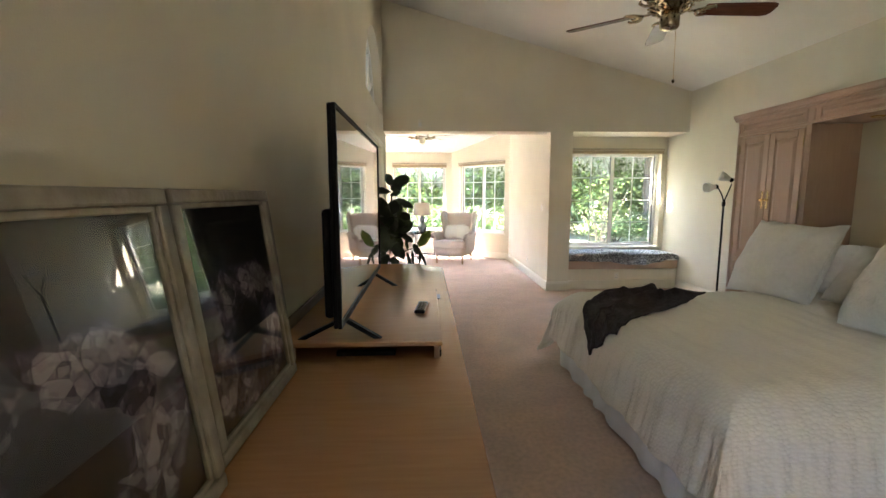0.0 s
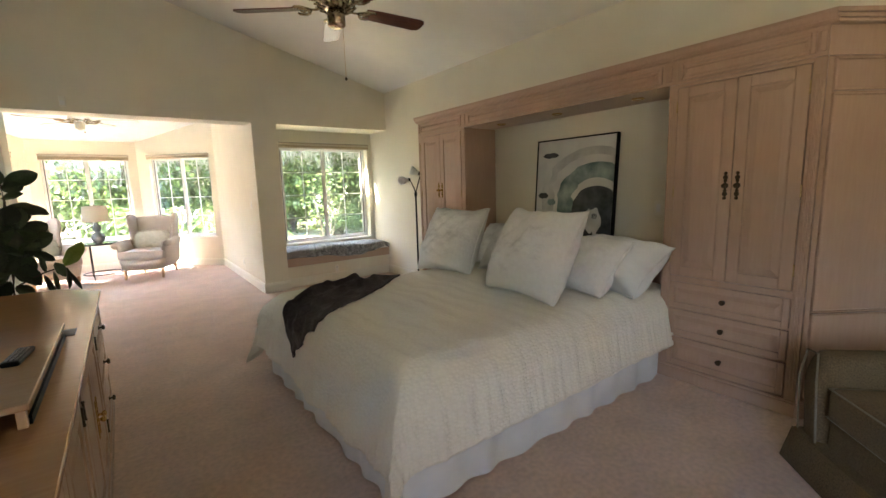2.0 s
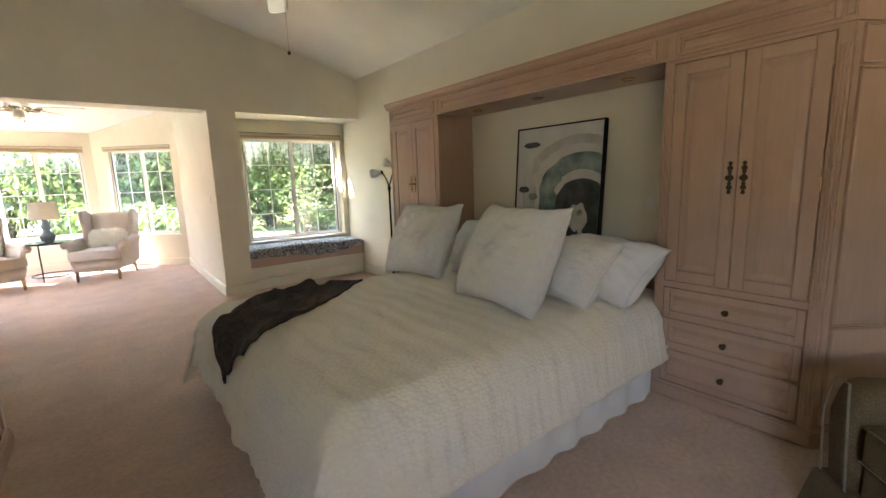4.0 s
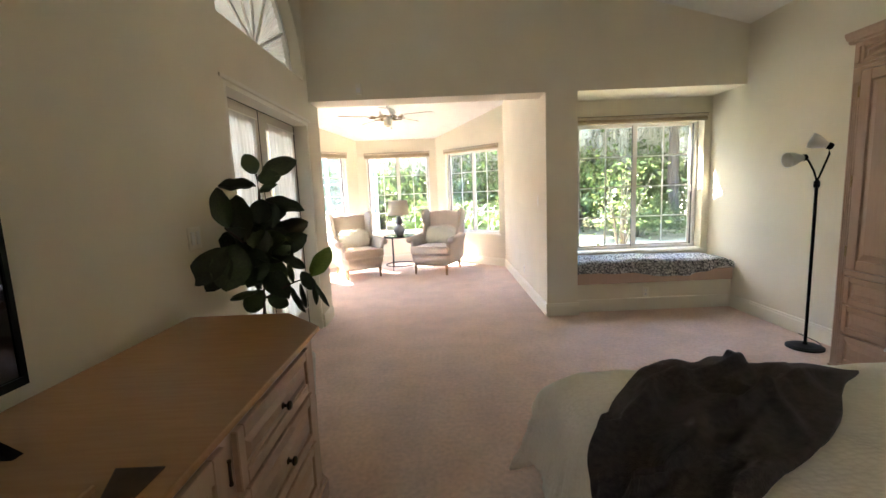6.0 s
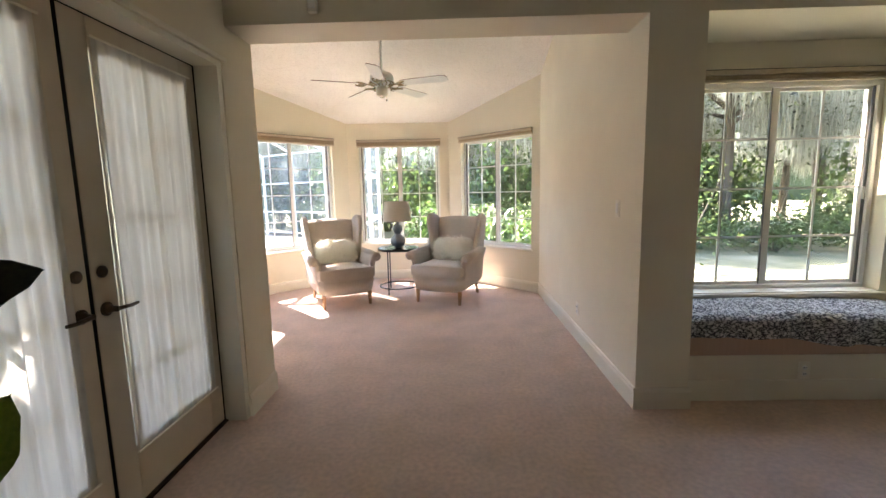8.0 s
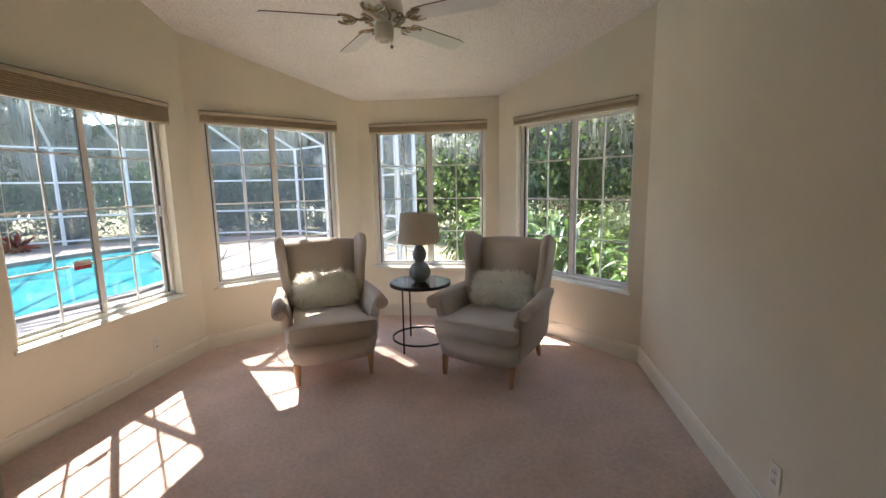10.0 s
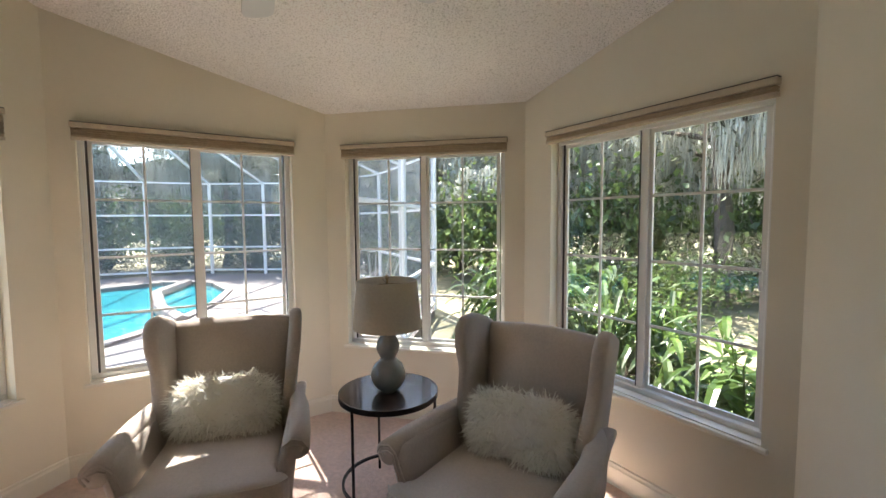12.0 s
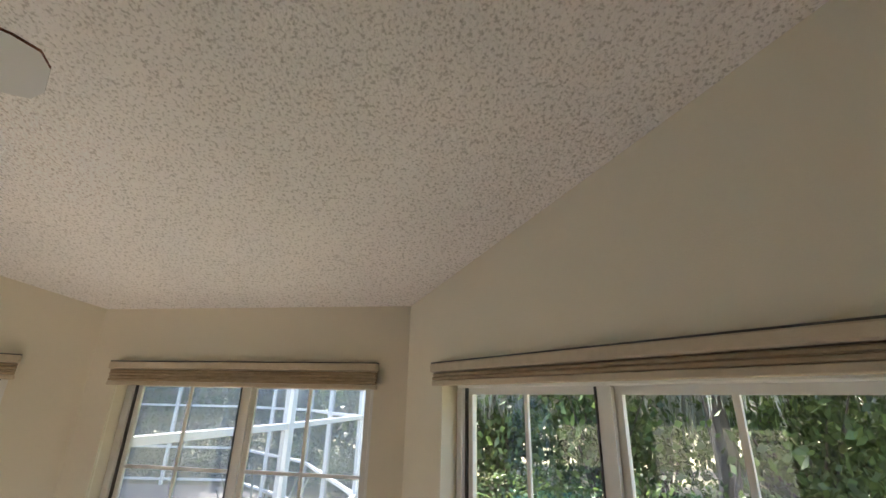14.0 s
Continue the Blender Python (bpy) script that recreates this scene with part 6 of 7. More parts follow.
M_CERAM = mat("grey-blue glazed ceramic", (0.17, 0.19, 0.19), (0.24, 0.26, 0.255), 0.18, 12, coat=0.5, big=8)
M_LSHADE = mat("oatmeal lamp shade", (0.70, 0.63, 0.50), (0.64, 0.57, 0.45), 0.9, 80, 0.2, 250, through_light=0.45)
tl = thing("table_lamp", pose(-0.03, 9.36, TZ), "grey double-gourd ceramic lamp with a beige drum shade", "lamp")
part("body", lathe(bmesh.new(), [(0.05, 0.0), (0.055, 0.012), (0.078, 0.03), (0.098, 0.07), (0.098, 0.105), (0.078, 0.15), (0.045, 0.178), (0.042, 0.19), (0.06, 0.22), (0.066, 0.25), (0.058, 0.285), (0.035, 0.325), (0.026, 0.345)], 36), M_CERAM, tl, smooth=True)
part("neck", lathe(bmesh.new(), [(0.018, 0.345), (0.018, 0.36), (0.01, 0.365), (0.01, 0.40)], 16), M_NICKEL, tl)
sh = part("shade", lathe(bmesh.new(), [(0.19, 0.36), (0.165, 0.62), (0.162, 0.62), (0.187, 0.36)], 48, cap=False), M_LSHADE, tl, "beige linen drum shade", True)
bm = bmesh.new()
for k in range(3):
    a = 2.1 * k
    tube(bm, [(0, 0, 0.60), (0.163 * math.cos(a), 0.163 * math.sin(a), 0.605)], 0.002, 5)
tube(bm, [(0, 0, 0.40), (0.05, 0, 0.46), (0.05, 0, 0.54), (0, 0, 0.60)], 0.002, 5)
part("harp", bm, M_NICKEL, tl)
part("finial", lathe(bmesh.new(), [(0.006, 0.60), (0.006, 0.625), (0.012, 0.632), (0.012, 0.645), (0.003, 0.652)], 14), M_NICKEL, tl)

# ---- olive armchair at the rear ----
M_OLIVE = mat("olive wool upholstery", (0.18, 0.125, 0.06), (0.10, 0.069, 0.033), 0.95, 140, 0.5, 300, big=5)
M_PIPE = mat("pale piping", (0.25, 0.215, 0.15), (0.21, 0.18, 0.125), 0.9, 60)
oc = thing("club_chair", pose(2.86, -0.01, 0, 0, 0, -137), "olive upholstered club chair with pale piping", "armchair")
part("seat_base", boxm(-0.30, 0.30, -0.42, 0.34, 0.03, 0.30, 0.02), M_OLIVE, oc)
c_ = part("seat_cushion", boxm(-0.285, 0.285, -0.45, 0.33, 0.30, 0.46, 0.035, 3), M_OLIVE, oc)
bm = bmesh.new()
for z in (0.315, 0.447):
    tube(bm, [(-0.275, 0.2, z), (-0.28, -0.44, z), (0.28, -0.44, z), (0.275, 0.2, z)], 0.005, 6)
part("piping", bm, M_PIPE, c_)
for sg in (-1, 1):
    bm = bmesh.new()
    side_profile(bm, [(-0.44, 0.03), (-0.47, 0.45), (-0.43, 0.585), (0.43, 0.60), (0.44, 0.03)], sg * 0.30, sg * 0.44, 0.05)
    a_ = part("arm", bm, M_OLIVE, oc, smooth=True)
    bm = bmesh.new()
    tube(bm, [(sg * 0.305, -0.455, 0.10), (sg * 0.31, -0.474, 0.45), (sg * 0.34, -0.46, 0.585), (sg * 0.41, -0.46, 0.58), (sg * 0.435, -0.47, 0.45), (sg * 0.435, -0.455, 0.10)], 0.005, 6)
    part("piping", bm, M_PIPE, a_)
bm = bmesh.new()
side_profile(bm, [(0.30, 0.40), (0.345, 0.77), (0.39, 0.81), (0.46, 0.79), (0.46, 0.05), (0.34, 0.05)], -0.31, 0.31, 0.05)
part("backrest", bm, M_OLIVE, oc, smooth=True)
bm = bmesh.new()
hexa(bm, [(-0.465, -0.51, 0.008), (0.465, -0.51, 0.008), (0.47, 0.47, 0.008), (-0.47, 0.47, 0.008), (-0.446, -0.476, 0.17), (0.446, -0.476, 0.17), (0.446, 0.465, 0.17), (-0.446, 0.465, 0.17)])
part("skirt", bm, M_OLIVE, oc)

# ---- roofs over the bay, the alcove and the bedroom ----
M_ROOF = mat("grey shingles", (0.30, 0.27, 0.24), (0.2, 0.18, 0.16), 0.9, 20, 0.4, 40)
M_SOFFIT = mat("white eave", (0.62, 0.61, 0.58), (0.58, 0.57, 0.54), 0.7, 10)


def roof_slab(name, x0, x1, y0, y1, top, material, t=0.12):
    bm = bmesh.new()
    hexa(bm, [(x0, y0, top(x0, y0)), (x1, y0, top(x1, y0)), (x1, y1, top(x1, y1)), (x0, y1, top(x0, y1)),
              (x0, y0, top(x0, y0) + t), (x1, y0, top(x1, y0) + t), (x1, y1, top(x1, y1) + t), (x0, y1, top(x0, y1) + t)])
    tagged(part(name, bm, material), "shingled roof slab with white eaves, blocking the sun", "roof", kind="structure")


bm = bmesh.new()
# the unseen east eave is stretched to 2.45 to cut the alcove sun patch
eaves = [(-2.3, 6.3), (-2.3, 9.2), (-0.92, 10.84), (0.76, 10.86), (2.45, 9.45), (2.45, 6.3)]
lo = [bm.verts.new((x, y, sun_top(x, y) + 0.18)) for x, y in eaves]
hi = [bm.verts.new((x, y, sun_top(x, y) + 0.30)) for x, y in eaves]
bm.faces.new(lo[::-1])
bm.faces.new(hi)
for i in range(6):
    bm.faces.new((lo[i], lo[(i + 1) % 6], hi[(i + 1) % 6], hi[i]))
tagged(part("roof_bay", bm, M_SOFFIT), "bay roof slab with white eaves", "roof", kind="structure")
# slab added out of view to keep direct sun off the door sheers
roof_slab("roof_sun_block", -3.8, -2.15, 6.245, 8.0, lambda x, y: 3.34 + 0.1 * (x + 0.7), M_SOFFIT)
roof_slab("roof_alcove", 2.46, 4.5, 6.6, 7.25, lambda x, y: 2.62, M_SOFFIT)
roof_slab("roof_porch", -3.8, XL - 0.17, -1.0, 6.24, lambda x, y: 3.34 + 0.1 * (x + 0.7), M_SOFFIT)
roof_slab("roof_main", XL - 0.7, XR + 0.7, YB - 0.6, 6.25, lambda x, y: 4.45, M_ROOF)

# ---- garden ----
rg = np.random.RandomState(5)
rnd = random.Random(21)
M_GRASS = mat("dry sunlit lawn", (0.36, 0.31, 0.20), (0.17, 0.165, 0.08), 0.95, 1.6, 0.6, 30, big=0.35, detail=9)
M_DECK = mat("pale concrete pool deck", (0.26, 0.225, 0.205), (0.21, 0.18, 0.165), 0.85, 3, 0.2, 90, big=0.5)
M_WATER = mat("turquoise pool water", (0.025, 0.22, 0.27), (0.04, 0.27, 0.31), 0.06, 0.8, 0.12, 5)
M_CAGE = mat("white aluminium cage", (0.80, 0.80, 0.79), (0.76, 0.76, 0.75), 0.5, 9)
M_PLANT = mat("sunlit garden leaf", (0.12, 0.165, 0.05), (0.065, 0.105, 0.03), 0.42, 3, random_amount=0.6, island=True, through_light=0.35)
M_OAK = mat("live oak leaf", (0.095, 0.115, 0.058), (0.17, 0.18, 0.11), 0.34, 3, random_amount=0.75, island=True, through_light=0.25)
M_GING = mat("bright ginger leaf", (0.13, 0.205, 0.04), (0.035, 0.075, 0.022), 0.35, 5, random_amount=0.45, island=True, through_light=0.4)
M_MOSS = mat("grey hanging moss", (0.50, 0.50, 0.44), (0.38, 0.39, 0.33), 0.95, 20, random_amount=0.35, island=True, through_light=0.3)
M_TRUNK = mat("grey oak bark", (0.14, 0.115, 0.09), (0.07, 0.055, 0.045), 0.95, 8, 0.8, 25, stretch=(1, 1, 0.3))
M_RED = mat("red bromeliad", (0.25, 0.04, 0.03), (0.14, 0.05, 0.03), 0.5, 6, random_amount=0.5, island=True, through_light=0.2)

bm = bmesh.new()
g_ = 40
grid = [[bm.verts.new((-150 + 300 * i / g_, -150 + 300 * j / g_, -0.24 + (0.0 if abs(-150 + 300 * i / g_) < 25 and abs(-150 + 300 * j / g_) < 30 else 0.25 * noise.noise((i, j, 0))))) for i in range(g_ + 1)] for j in range(g_ + 1)]
for j in range(g_):
    for i in range(g_):
        bm.faces.new((grid[j][i], grid[j][i + 1], grid[j + 1][i + 1], grid[j + 1][i]))
tagged(part("ground", bm, M_GRASS), "dry patchy lawn with leaf litter", "ground", kind="structure")

POOL = [(-6.4, 4.0), (-5.9, 8.5), (-5.3, 10.0), (-4.97, 11.2), (-5.15, 12.8), (-5.7, 14.3), (-6.6, 15.8), (-7.9, 16.8), (-9.3, 16.6), (-10.0, 15.0), (-10.3, 12.5), (-10.5, 9.0), (-10.3, 4.0)]
DECK = [(-15.5, 2.0), (-15.2, 9.0), (-14.3, 14.0), (-12.3, 16.6), (-9.6, 18.7), (-6.2, 19.4), (-3.4, 17.6), (-1.2, 14.8), (-0.95, 12.3), (-0.92, 10.49), (-2.16, 9.1), (-2.16, 6.3), (-0.7, 6.3), (-0.7, 2.0)]


def ring_fill(outer, inner, z):
    bm = bmesh.new()
    ed = []
    for loop in (outer, inner):
        vs = [bm.verts.new((x, y, z)) for x, y in loop]
        ed += [bm.edges.new((vs[i], vs[(i + 1) % len(vs)])) for i in range(len(vs))]
    bmesh.ops.triangle_fill(bm, use_beauty=True, use_dissolve=False, edges=ed)
    for f in bm.faces:
        if f.normal.z < 0:
            f.normal_flip()
    r = bmesh.ops.extrude_face_region(bm, geom=bm.faces[:])
    for v in [q for q in r["geom"] if isinstance(q, bmesh.types.BMVert)]:
        v.co.z -= 0.13
    bmesh.ops.recalc_face_normals(bm, faces=bm.faces[:])
    return bm


tagged(part("pool_deck", ring_fill(DECK, POOL, -0.11), M_DECK), "pale pinkish concrete pool deck", "deck", kind="structure")
cxp, cyp = sum(p[0] for p in POOL) / len(POOL), sum(p[1] for p in POOL) / len(POOL)
out = [(cxp + (x - cxp) * 1.06 + 0.0, cyp + (y - cyp) * 1.03) for x, y in POOL]
bm = ring_fill(out, [(cxp + (x - cxp) * 0.985, cyp + (y - cyp) * 0.99) for x, y in POOL], -0.07)
tagged(part("pool_coping", bm, M_DECK), "pale raised coping around the pool", "coping", kind="structure")
bm = bmesh.new()
bm.faces.new([bm.verts.new((cxp + (x - cxp) * 1.02, cyp + (y - cyp) * 1.01, -0.17)) for x, y in POOL])
bmesh.ops.recalc_face_normals(bm, faces=bm.faces[:])
tagged(part("water", bm, M_WATER), "turquoise swimming pool water", "water", kind="structure")
bm = bmesh.new()
tube(bm, [(-5.0, 12.9, -0.11), (-6.3, 13.7, -0.11), (-7.8, 15.0, -0.11), (-8.6, 16.7, -0.11)], 0.13, 8)
tagged(part("spa_divider", bm, M_DECK), "pale low wall between pool and spa", "coping", kind="structure")

# screen enclosure
M_MESH = bpy.data.materials.new("fine insect screen")
M_MESH.use_nodes = True
nt = M_MESH.node_tree
trn = nt.nodes.new("ShaderNodeBsdfTransparent")
trn.inputs[0].default_value = (0.86, 0.87, 0.88, 1)
dfn = nt.nodes.new("ShaderNodeBsdfDiffuse")
dfn.inputs[0].default_value = (0.42, 0.44, 0.47, 1)
mxn = nt.nodes.new("ShaderNodeMixShader")
mxn.inputs[0].default_value = 0.24
nt.links.new(trn.outputs[0], mxn.inputs[1])
nt.links.new(dfn.outputs[0], mxn.inputs[2])
nt.links.new(mxn.outputs[0], nt.nodes["Material Output"].inputs[0])
cage = thing("pool_enclosure", pose(0, 0, 0), "white aluminium pool cage with dark insect screen", "enclosure")


def bar(bm, p, q, w=0.03):
    p, q = Vector(p), Vector(q)
    d = (q - p).normalized()
    up = Vector((0, 0, 1)) if abs(d.z) < 0.9 else Vector((1, 0, 0))
    s_ = d.cross(up).normalized() * w
    u_ = d.cross(s_).normalized() * w
    hexa(bm, [tuple(v) for v in (p - s_ - u_, p + s_ - u_, p + s_ + u_, p - s_ + u_, q - s_ - u_, q + s_ - u_, q + s_ + u_, q - s_ + u_)])


edge = [Vector((x, y, -0.11)) for x, y in DECK[1:10]]
posts = []
for a, b in zip(edge, edge[1:]):
    n_ = max(1, round((b - a).length / 1.75))
    posts += [a + (b - a) * k / n_ for k in range(n_)]
posts.append(edge[-1])
mid = Vector((-7.6, 11.5, 3.9))
CH = 2.75
for k, p in enumerate(posts):
    bm = bmesh.new()
    bar(bm, p, (p.x, p.y, CH), 0.038)
    part("post", bm, M_CAGE, cage)
    inn = Vector((p.x, p.y, 0)).lerp(Vector((mid.x, mid.y, 0)), 0.38)
    bm = bmesh.new()
    bar(bm, (p.x, p.y, CH), (inn.x, inn.y, 3.75), 0.03)
    bar(bm, (inn.x, inn.y, 3.75), (mid.x, mid.y, 3.95), 0.03)
    part("roof_beam", bm, M_CAGE, cage)
    if k + 1 < len(posts):
        q = posts[k + 1]
        inq = Vector((q.x, q.y, 0)).lerp(Vector((mid.x, mid.y, 0)), 0.38)
        for z in (0.02, 0.75, 1.75, CH):
            bm = bmesh.new()
            bar(bm, (p.x, p.y, z), (q.x, q.y, z), 0.025)
            part("rail", bm, M_CAGE, cage)
        bm = bmesh.new()
        bar(bm, (inn.x, inn.y, 3.75), (inq.x, inq.y, 3.75), 0.025)
        part("purlin", bm, M_CAGE, cage)
        bm = bmesh.new()
        bm.faces.new([bm.verts.new(c) for c in ((p.x, p.y, -0.1), (q.x, q.y, -0.1), (q.x, q.y, CH), (p.x, p.y, CH))])
        part("screen_panel", bm, M_MESH, cage)
        for quad in (((p.x, p.y, CH), (q.x, q.y, CH), (inq.x, inq.y, 3.75), (inn.x, inn.y, 3.75)), ((inn.x, inn.y, 3.75), (inq.x, inq.y, 3.75), (mid.x, mid.y, 3.95))):
            bm = bmesh.new()
            bm.faces.new([bm.verts.new(c) for c in quad])
            part("roof_screen", bm, M_MESH, cage)
# roof bays between the cage and the house
house_edge = [posts[-1] + Vector((0, 0, CH + 0.11)), Vector((-1.0, 10.95, 2.75)), Vector((-2.36, 9.3, 3.0)), Vector((-3.85, 8.05, 3.05)), Vector((-3.85, 2.0, 3.05)), posts[0] + Vector((0, 0, CH + 0.11))]
for a, b in zip(house_edge, house_edge[1:]):
    bm = bmesh.new()
    bm.faces.new([bm.verts.new(c) for c in (a, b, (mid.x, mid.y, 3.95))])
    part("roof_screen", bm, M_MESH, cage)
    bm = bmesh.new()
    bar(bm, b, (mid.x, mid.y, 3.95), 0.03)
    part("roof_beam", bm, M_CAGE, cage)

# wing of the house across the pool
M_STUCCO = mat("grey-blue stucco", (0.42, 0.46, 0.52), (0.38, 0.42, 0.48), 0.9, 20, 0.3, 90, big=1)
wing = thing("house_wing", pose(-15.0, 11.4, -0.11), "grey-blue stucco house wing with white trim and shingle roof", "house")
part("wall", boxm(-1.6, 2.3, -2.6, 2.2, 0, 2.75), M_STUCCO, wing)
part("base", boxm(-1.66, 2.36, -2.66, 2.26, 0, 0.28, 0.02), M_CAGE, wing)
part("eave", boxm(-2.1, 2.75, -3.0, 2.65, 2.75, 2.95, 0.02), M_CAGE, wing)
bm = bmesh.new()
lo = [bm.verts.new(p) for p in ((-2.2, -3.1, 2.95), (2.85, -3.1, 2.95), (2.85, 2.75, 2.95), (-2.2, 2.75, 2.95))]
hi = [bm.verts.new(p) for p in ((-0.2, -1.0, 4.3), (0.8, -1.0, 4.3), (0.8, 0.6, 4.3), (-0.2, 0.6, 4.3))]
bm.faces.new(lo[::-1])
bm.faces.new(hi)
for k in range(4):
    bm.faces.new((lo[k], lo[(k + 1) % 4], hi[(k + 1) % 4], hi[k]))
part("roof", bm, M_ROOF, wing)


def leaf_cloud(name, pts, size, material, parent, kind="", flat=0.6, aspect=0.45, label=""):
    """Small creased leaves, one at each point of the array."""
    n_ = len(pts)
    d = rg.normal(size=(n_, 3))
    d[:, 2] *= flat
    d /= np.linalg.norm(d, axis=1)[:, None]
    s_ = np.cross(d, rg.normal(size=(n_, 3)))
    s_ /= np.linalg.norm(s_, axis=1)[:, None] + 1e-9
    L = (size * rg.uniform(0.6, 1.3, n_))[:, None]
    up = np.cross(d, s_) * L * 0.08
    v = np.stack([pts, pts + d * L * 0.5 + s_ * L * aspect * 0.5 + up, pts + d * L, pts + d * L * 0.5 - s_ * L * aspect * 0.5 + up], 1).reshape(-1, 3)
    me = bpy.data.meshes.new(name)
    me.vertices.add(4 * n_)
    me.vertices.foreach_set("co", v.ravel())
    me.loops.add(4 * n_)
    me.loops.foreach_set("vertex_index", np.arange(4 * n_))
    me.polygons.add(n_)
    me.polygons.foreach_set("loop_start", np.arange(0, 4 * n_, 4))
    me.update(calc_edges=True)
    me.materials.append(material)
    ob = new(name, me)
    ob.parent = parent
    return tagged(ob, label, kind=kind)


def oak(height, spread, seed, leaves, moss):
    r_ = random.Random(seed)
    ob = thing("oak_tree", pose(0, 0, 0), "live oak draped with grey hanging moss", "tree", "oaks around the garden")
    bm = bmesh.new()
    top = Vector((r_.uniform(-.4, .4), r_.uniform(-.4, .4), height * 0.8))
    spine = [Vector((0, 0, -0.3)), Vector((0.1, 0.05, height * 0.2)), Vector((-0.1, 0.1, height * 0.5)), top]
    tube(bm, spine, 0.24, 10, 0.06)
    tips = []
    for k in range(16):
        u = r_.uniform(0.22, 0.95)
        base = spine[1].lerp(spine[3], u)
        a = k * 2.4 + r_.uniform(-.3, .3)
        ln = spread * r_.uniform(0.55, 1.0) * (1.1 - 0.5 * u)
        tip = base + Vector((math.cos(a) * ln, math.sin(a) * ln, r_.uniform(-0.1, 0.35) * height * 0.5))
        mid_ = base.lerp(tip, 0.5) + Vector((0, 0, 0.25))
        tube(bm, [base, mid_, tip], 0.075, 6, 0.015)
        tips += [tip, mid_, base.lerp(tip, 0.75) + Vector((r_.uniform(-.5, .5), r_.uniform(-.5, .5), 0.3))]
    part("trunk", bm, M_TRUNK, ob)
    per = leaves // len(tips)
    P = np.concatenate([np.array(t_) + rg.normal(size=(per, 3)) * np.array([0.55, 0.55, 0.38]) * r_.uniform(0.7, 1.3) for t_ in tips])
    leaf_cloud("crown", P, 0.13, M_OAK, ob)
    verts, faces = [], []
    for k in range(moss):
        t_ = r_.choice(tips) + Vector((r_.uniform(-.6, .6), r_.uniform(-.6, .6), r_.uniform(-.3, .1)))
        ln = r_.uniform(0.4, 1.4)
        for s_ in range(9):
            x, y = t_.x + r_.gauss(0, 0.07), t_.y + r_.gauss(0, 0.07)
            a, w_ = r_.uniform(0, 3.14), r_.uniform(0.006, 0.018)
            l2 = ln * r_.uniform(0.5, 1)
            z0 = t_.z
            i = len(verts)
            for q in range(4):
                z = z0 - l2 * q / 3
                jx, jy = r_.gauss(0, 0.02), r_.gauss(0, 0.02)
                ww = w_ * (1 - 0.7 * q / 3)
                verts += [(x + jx + ww * math.cos(a), y + jy + ww * math.sin(a), z), (x + jx - ww * math.cos(a), y + jy - ww * math.sin(a), z)]
            faces += [(i + 2 * q, i + 2 * q + 1, i + 2 * q + 3, i + 2 * q + 2) for q in range(3)]
    me = bpy.data.meshes.new("hanging_moss")
    me.from_pydata(verts, [], faces)
    me.materials.append(M_MOSS)
    o = new("hanging_moss", me)
    o.parent = ob
    tagged(o, "grey strands of hanging moss", kind="stuff")
    return ob


oaks = [oak(7.5, 3.4, 3, 7600, 1500), oak(9.0, 3.8, 8, 8000, 1500), oak(6.5, 3.0, 12, 7200, 1500)]
spots = [(4.2, 16.8), (8.6, 16.2), (0.6, 20.5), (6.6, 20.5), (12.5, 18.0), (3.2, 24.5), (10.5, 23.5), (-3.4, 23.5), (-7.5, 23.8), (-11.8, 22.0), (-15.8, 19.5), (-19.5, 16.0), (-1.0, 28), (6.5, 29), (-6, 30), (14.5, 14.0), (-13, 28), (16, 24), (-22, 22), (9.6, 12.2)]
for k, (x, y) in enumerate(spots):
    m = pose(x, y, -0.24, 0, 0, 77 * k)
    if k < 3:
        oaks[k].matrix_world = m
    else:
        copy_thing(oaks[k % 3], m @ Matrix.Scale(1.0, 4))


def shrub(name, x, y, r, h, n_, size, material, label, aspect=0.5, bark=None):
    ob = thing(name, pose(x, y, -0.24), label, "shrub", "garden shrubs")
    bm = bmesh.new()
    tips = []
    for k in range(9):
        a = k * 2.4
        t_ = Vector((math.cos(a) * r * rnd.uniform(0.3, 0.9), math.sin(a) * r * rnd.uniform(0.3, 0.9), h * rnd.uniform(0.55, 0.95)))
        tube(bm, [(0.05 * math.cos(a), 0.05 * math.sin(a), 0), t_ * 0.5 + Vector((0, 0, 0.05)), t_], 0.022, 6, 0.006)
        tips += [t_, t_ * 0.7, Vector((t_.x * 1.1, t_.y * 1.1, t_.z * 0.5))]
    part("stems", bm, bark or M_TRUNK, ob)
    per = n_ // len(tips)
    P = np.concatenate([np.array(t_) + rg.normal(size=(per, 3)) * np.array([0.2 * r + 0.08, 0.2 * r + 0.08, 0.1 * h + 0.03]) for t_ in tips])
    P[:, 2] = np.maximum(P[:, 2], 0.05)
    leaf_cloud("foliage", P, size, material, ob, aspect=aspect)
    return ob


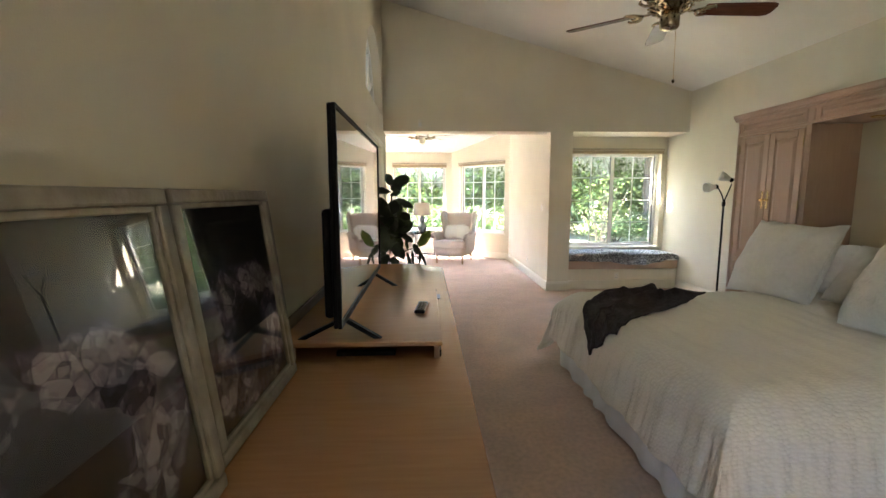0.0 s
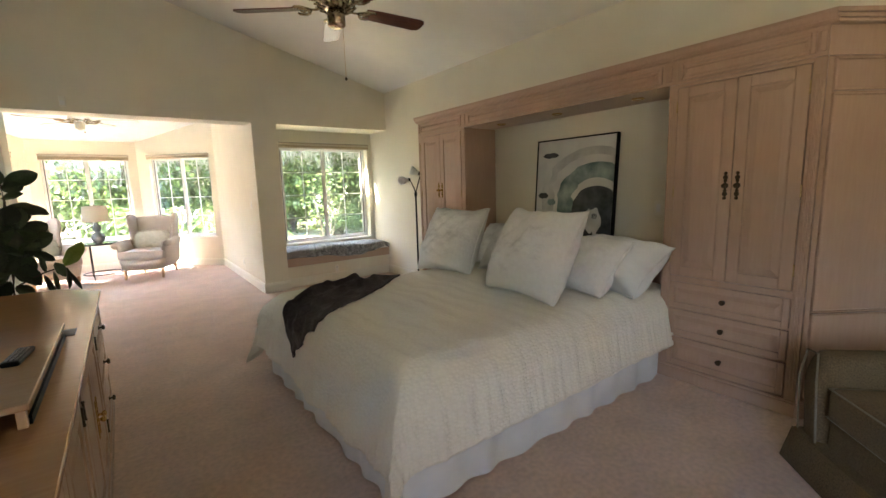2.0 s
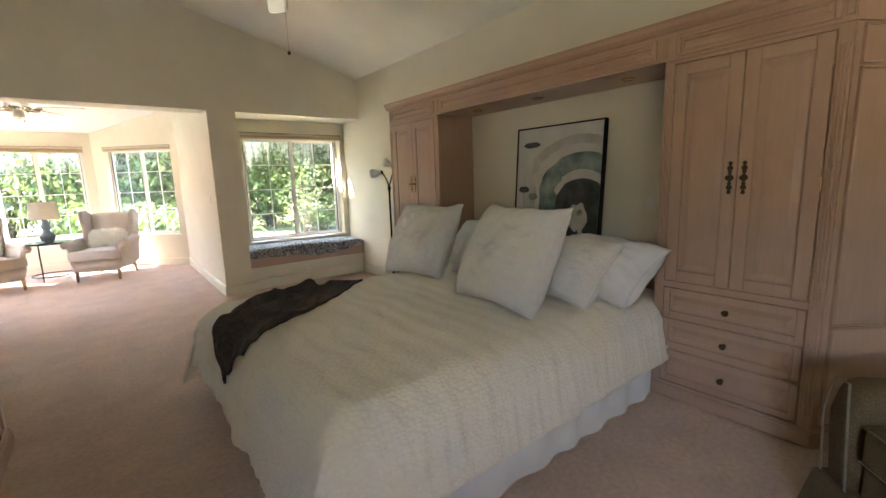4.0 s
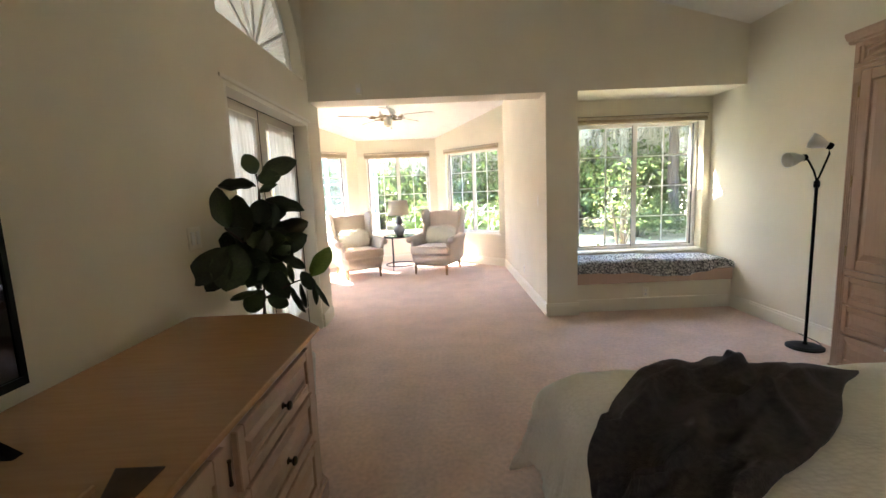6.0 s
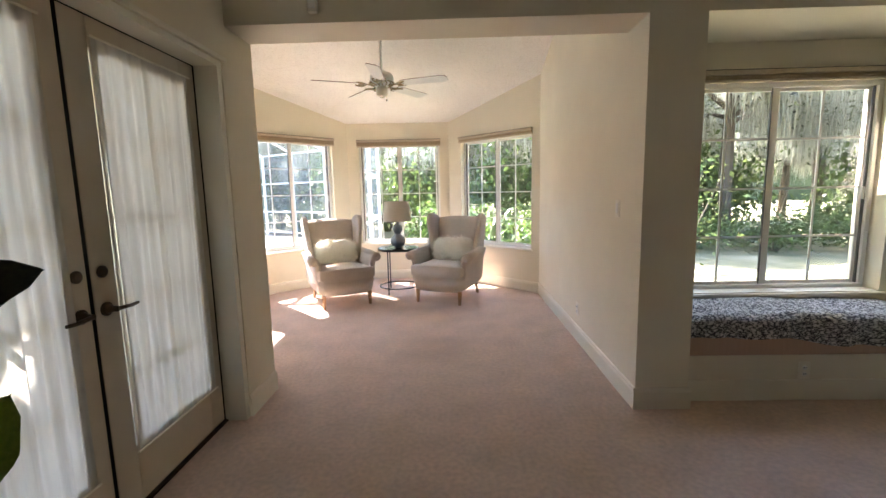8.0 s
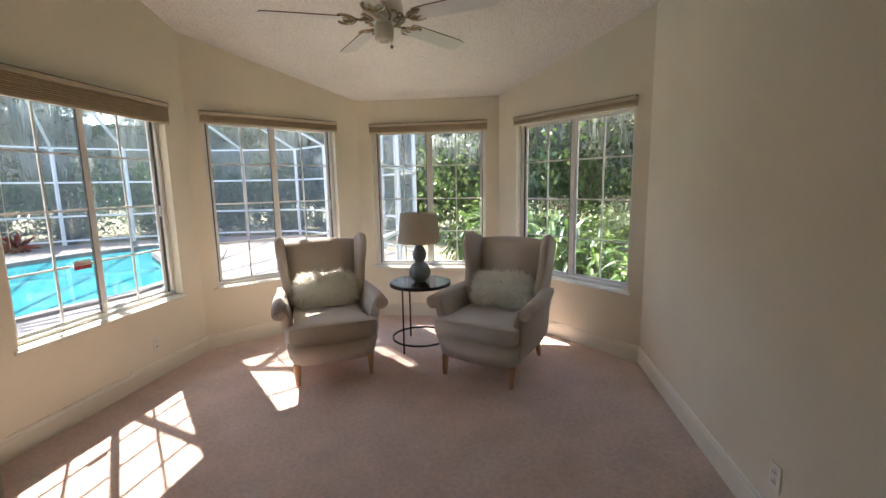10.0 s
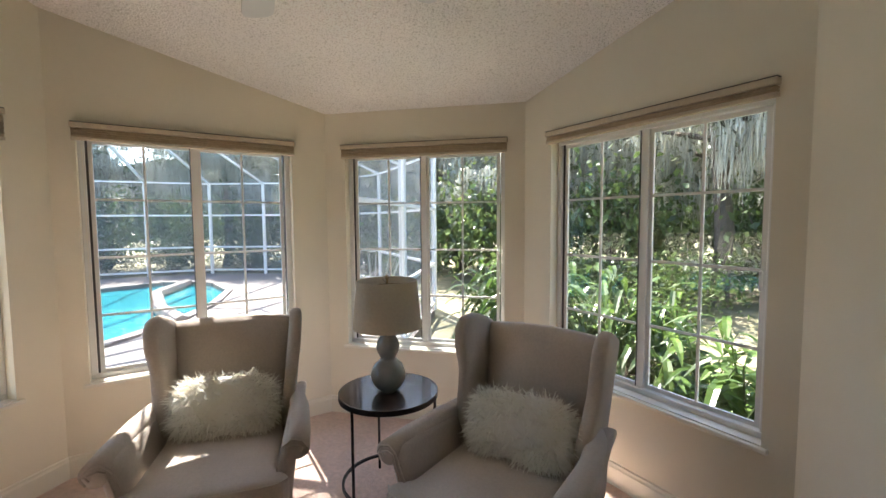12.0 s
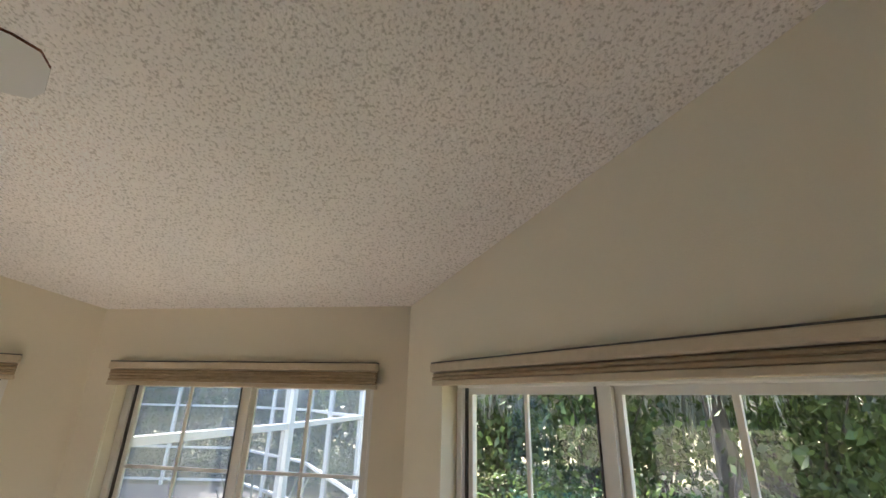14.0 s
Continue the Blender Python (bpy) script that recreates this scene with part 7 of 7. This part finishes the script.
hedges = shrub("shrub", -9.5, 20.3, 1.1, 1.1, 2600, 0.10, M_PLANT, "leafy green hedge shrub beyond the pool cage")
for x, y in ((-7.3, 20.7), (-5.0, 20.6), (-11.6, 19.2), (-13.4, 17.8), (-14.9, 16.2), (-3.0, 19.6), (-15.9, 14.6), (-16.4, 12.8), (8.2, 16.6), (3.0, 15.6), (11.3, 15.8), (1.4, 17.0), (12.6, 12.5), (6.0, 18.2)):
    copy_thing(hedges, pose(x, y, -0.24, 0, 0, x * 50))
for x, y in ((-17.5, 18.0), (-15.5, 20.0), (-13.5, 21.5), (-11.0, 22.6), (-8.8, 22.4), (-6.4, 22.9), (-4.2, 22.0), (-2.0, 21.4), (-18.5, 15.5), (0.4, 22.5), (4.6, 21.5), (5.6, 17.2), (2.6, 18.6), (9.2, 18.0), (-0.4, 18.6), (12.6, 15.6), (7.6, 19.2)):
    copy_thing(hedges, pose(x, y, -0.24, 0, 0, x * 50) @ Matrix.Scale(1.0, 4)).scale = (1.6, 1.6, 2.6)
for x, y in ((6.6, 14.5), (8.4, 14.0), (10.2, 13.6)):
    copy_thing(hedges, pose(x, y, -0.24, 0, 0, x * 70)).scale = (1.0, 1.0, 0.75)
shrub("crape_shrub", 4.85, 11.6, 0.75, 2.1, 420, 0.12, M_PLANT, "thin multi-stem shrub with yellow-green leaves outside the alcove")
shrub("bare_shrub", -1.9, 13.6, 0.8, 1.9, 60, 0.05, M_PLANT, "nearly bare pale branching shrub by the screen", bark=M_MOSS)
brom = thing("bromeliad", pose(-12.2, 15.2, -0.11), "dark red bromeliad in the pool bed", "plant")
P = rg.normal(size=(90, 3)) * np.array([0.12, 0.12, 0.02]) + np.array([0, 0, 0.1])
leaf_cloud("leaves", P, 0.55, M_RED, brom, flat=1.2, aspect=0.14)


def ginger(x, y, n_, h, seed):
    """Tall canes with long strap leaves in two ranks."""
    r_ = random.Random(seed)
    ob = thing("shell_ginger", pose(x, y, -0.24), "bright green ginger clump with long arching leaves", "plant", "ginger clumps by the bay")
    verts, faces = [], []
    bm = bmesh.new()
    for c in range(n_):
        a = r_.uniform(0, 6.28)
        b0 = Vector((r_.gauss(0, 0.28), r_.gauss(0, 0.28), 0))
        ln = h * r_.uniform(0.6, 1.1)
        ld = Vector((math.cos(a), math.sin(a), 0)) * r_.uniform(0.1, 0.55)
        cane = [b0, b0 + ld * 0.25 + Vector((0, 0, ln * 0.55)), b0 + ld + Vector((0, 0, ln))]
        tube(bm, cane, 0.011, 5, 0.005)
        for q in range(9):
            u = 0.3 + 0.7 * q / 8
            p = cane[0].lerp(cane[1], u * 2) if u < 0.5 else cane[1].lerp(cane[2], u * 2 - 1)
            az = a + (1.57 if q % 2 else -1.57) + r_.uniform(-.5, .5)
            dr = Vector((math.cos(az), math.sin(az), 0))
            sd = Vector((-dr.y, dr.x, 0))
            L_ = r_.uniform(0.32, 0.52)
            w_ = r_.uniform(0.024, 0.04)
            rise, sag = r_.uniform(0.2, 0.8), r_.uniform(0.5, 1.3)
            i = len(verts)
            for k in range(5):
                s_ = k / 4
                ww = w_ * (0.25 + 1.5 * s_ * (1 - s_) * 2) * (1 if k < 4 else 0.02)
                ctr = p + dr * L_ * s_ + Vector((0, 0, L_ * (rise * s_ - sag * s_ * s_)))
                verts += [tuple(ctr - sd * ww + Vector((0, 0, ww * 0.3))), tuple(ctr), tuple(ctr + sd * ww + Vector((0, 0, ww * 0.3)))]
            for k in range(4):
                j = i + 3 * k
                faces += [(j, j + 1, j + 4, j + 3), (j + 1, j + 2, j + 5, j + 4)]
    part("canes", bm, M_PLANT, ob)
    me = bpy.data.meshes.new("leaves")
    me.from_pydata(verts, [], faces)
    me.materials.append(M_GING)
    o = new("leaves", me)
    o.parent = ob
    return ob


gin = ginger(1.45, 11.5, 34, 1.2, 2)
gin2 = ginger(2.15, 10.75, 28, 0.85, 4)
for k, (x, y) in enumerate(((0.75, 12.3), (1.9, 12.6), (0.3, 13.2))):
    copy_thing((gin, gin2)[k % 2], pose(x, y, -0.24, 0, 0, 70 + 95 * k))

# distant woods
M_WOODS = mat("far woods", (0.02, 0.032, 0.012), (0.07, 0.085, 0.035), 0.95, 0.9, 0.0, 1, big=0.15, detail=8)
bm = bmesh.new()
n_ = 96
lo, hi = [], []
for i in range(n_):
    a = 2 * math.pi * i / n_
    r_ = 62 + 4 * noise.noise((math.cos(a) * 4, math.sin(a) * 4, 0))
    lo.append(bm.verts.new((r_ * math.cos(a), r_ * math.sin(a), -1)))
    hi.append(bm.verts.new((r_ * math.cos(a), r_ * math.sin(a), 9 + 3 * noise.noise((math.cos(a) * 9, math.sin(a) * 9, 3)))))
for i in range(n_):
    bm.faces.new((lo[i], lo[(i + 1) % n_], hi[(i + 1) % n_], hi[i]))
tagged(part("backdrop", bm, M_WOODS), "dark line of distant woods", "woods", kind="structure")

# warning label on the bay window glass
M_LAB = mat("red label", (0.45, 0.03, 0.03), (0.4, 0.03, 0.03), 0.5, 10)
M_LABW = mat("white label", (0.8, 0.8, 0.78), (0.76, 0.76, 0.74), 0.5, 10)
lab = thing("window_label", pose(-2.058, 8.06, 0.98, 0, 0, 90), "small red and white paper label on the window glass", "label")
part("paper", boxm(-0.06, 0.06, -0.0012, 0.0, -0.03, 0.03), M_LABW, lab)
part("red_band", boxm(-0.06, 0.06, -0.002, -0.0013, -0.03, -0.006), M_LAB, lab)
for k in range(3):
    part("text_bar", boxm(-0.045, 0.02 - 0.02 * k, -0.002, -0.0013, 0.002 + 0.008 * k, 0.005 + 0.008 * k), M_LAB, lab)
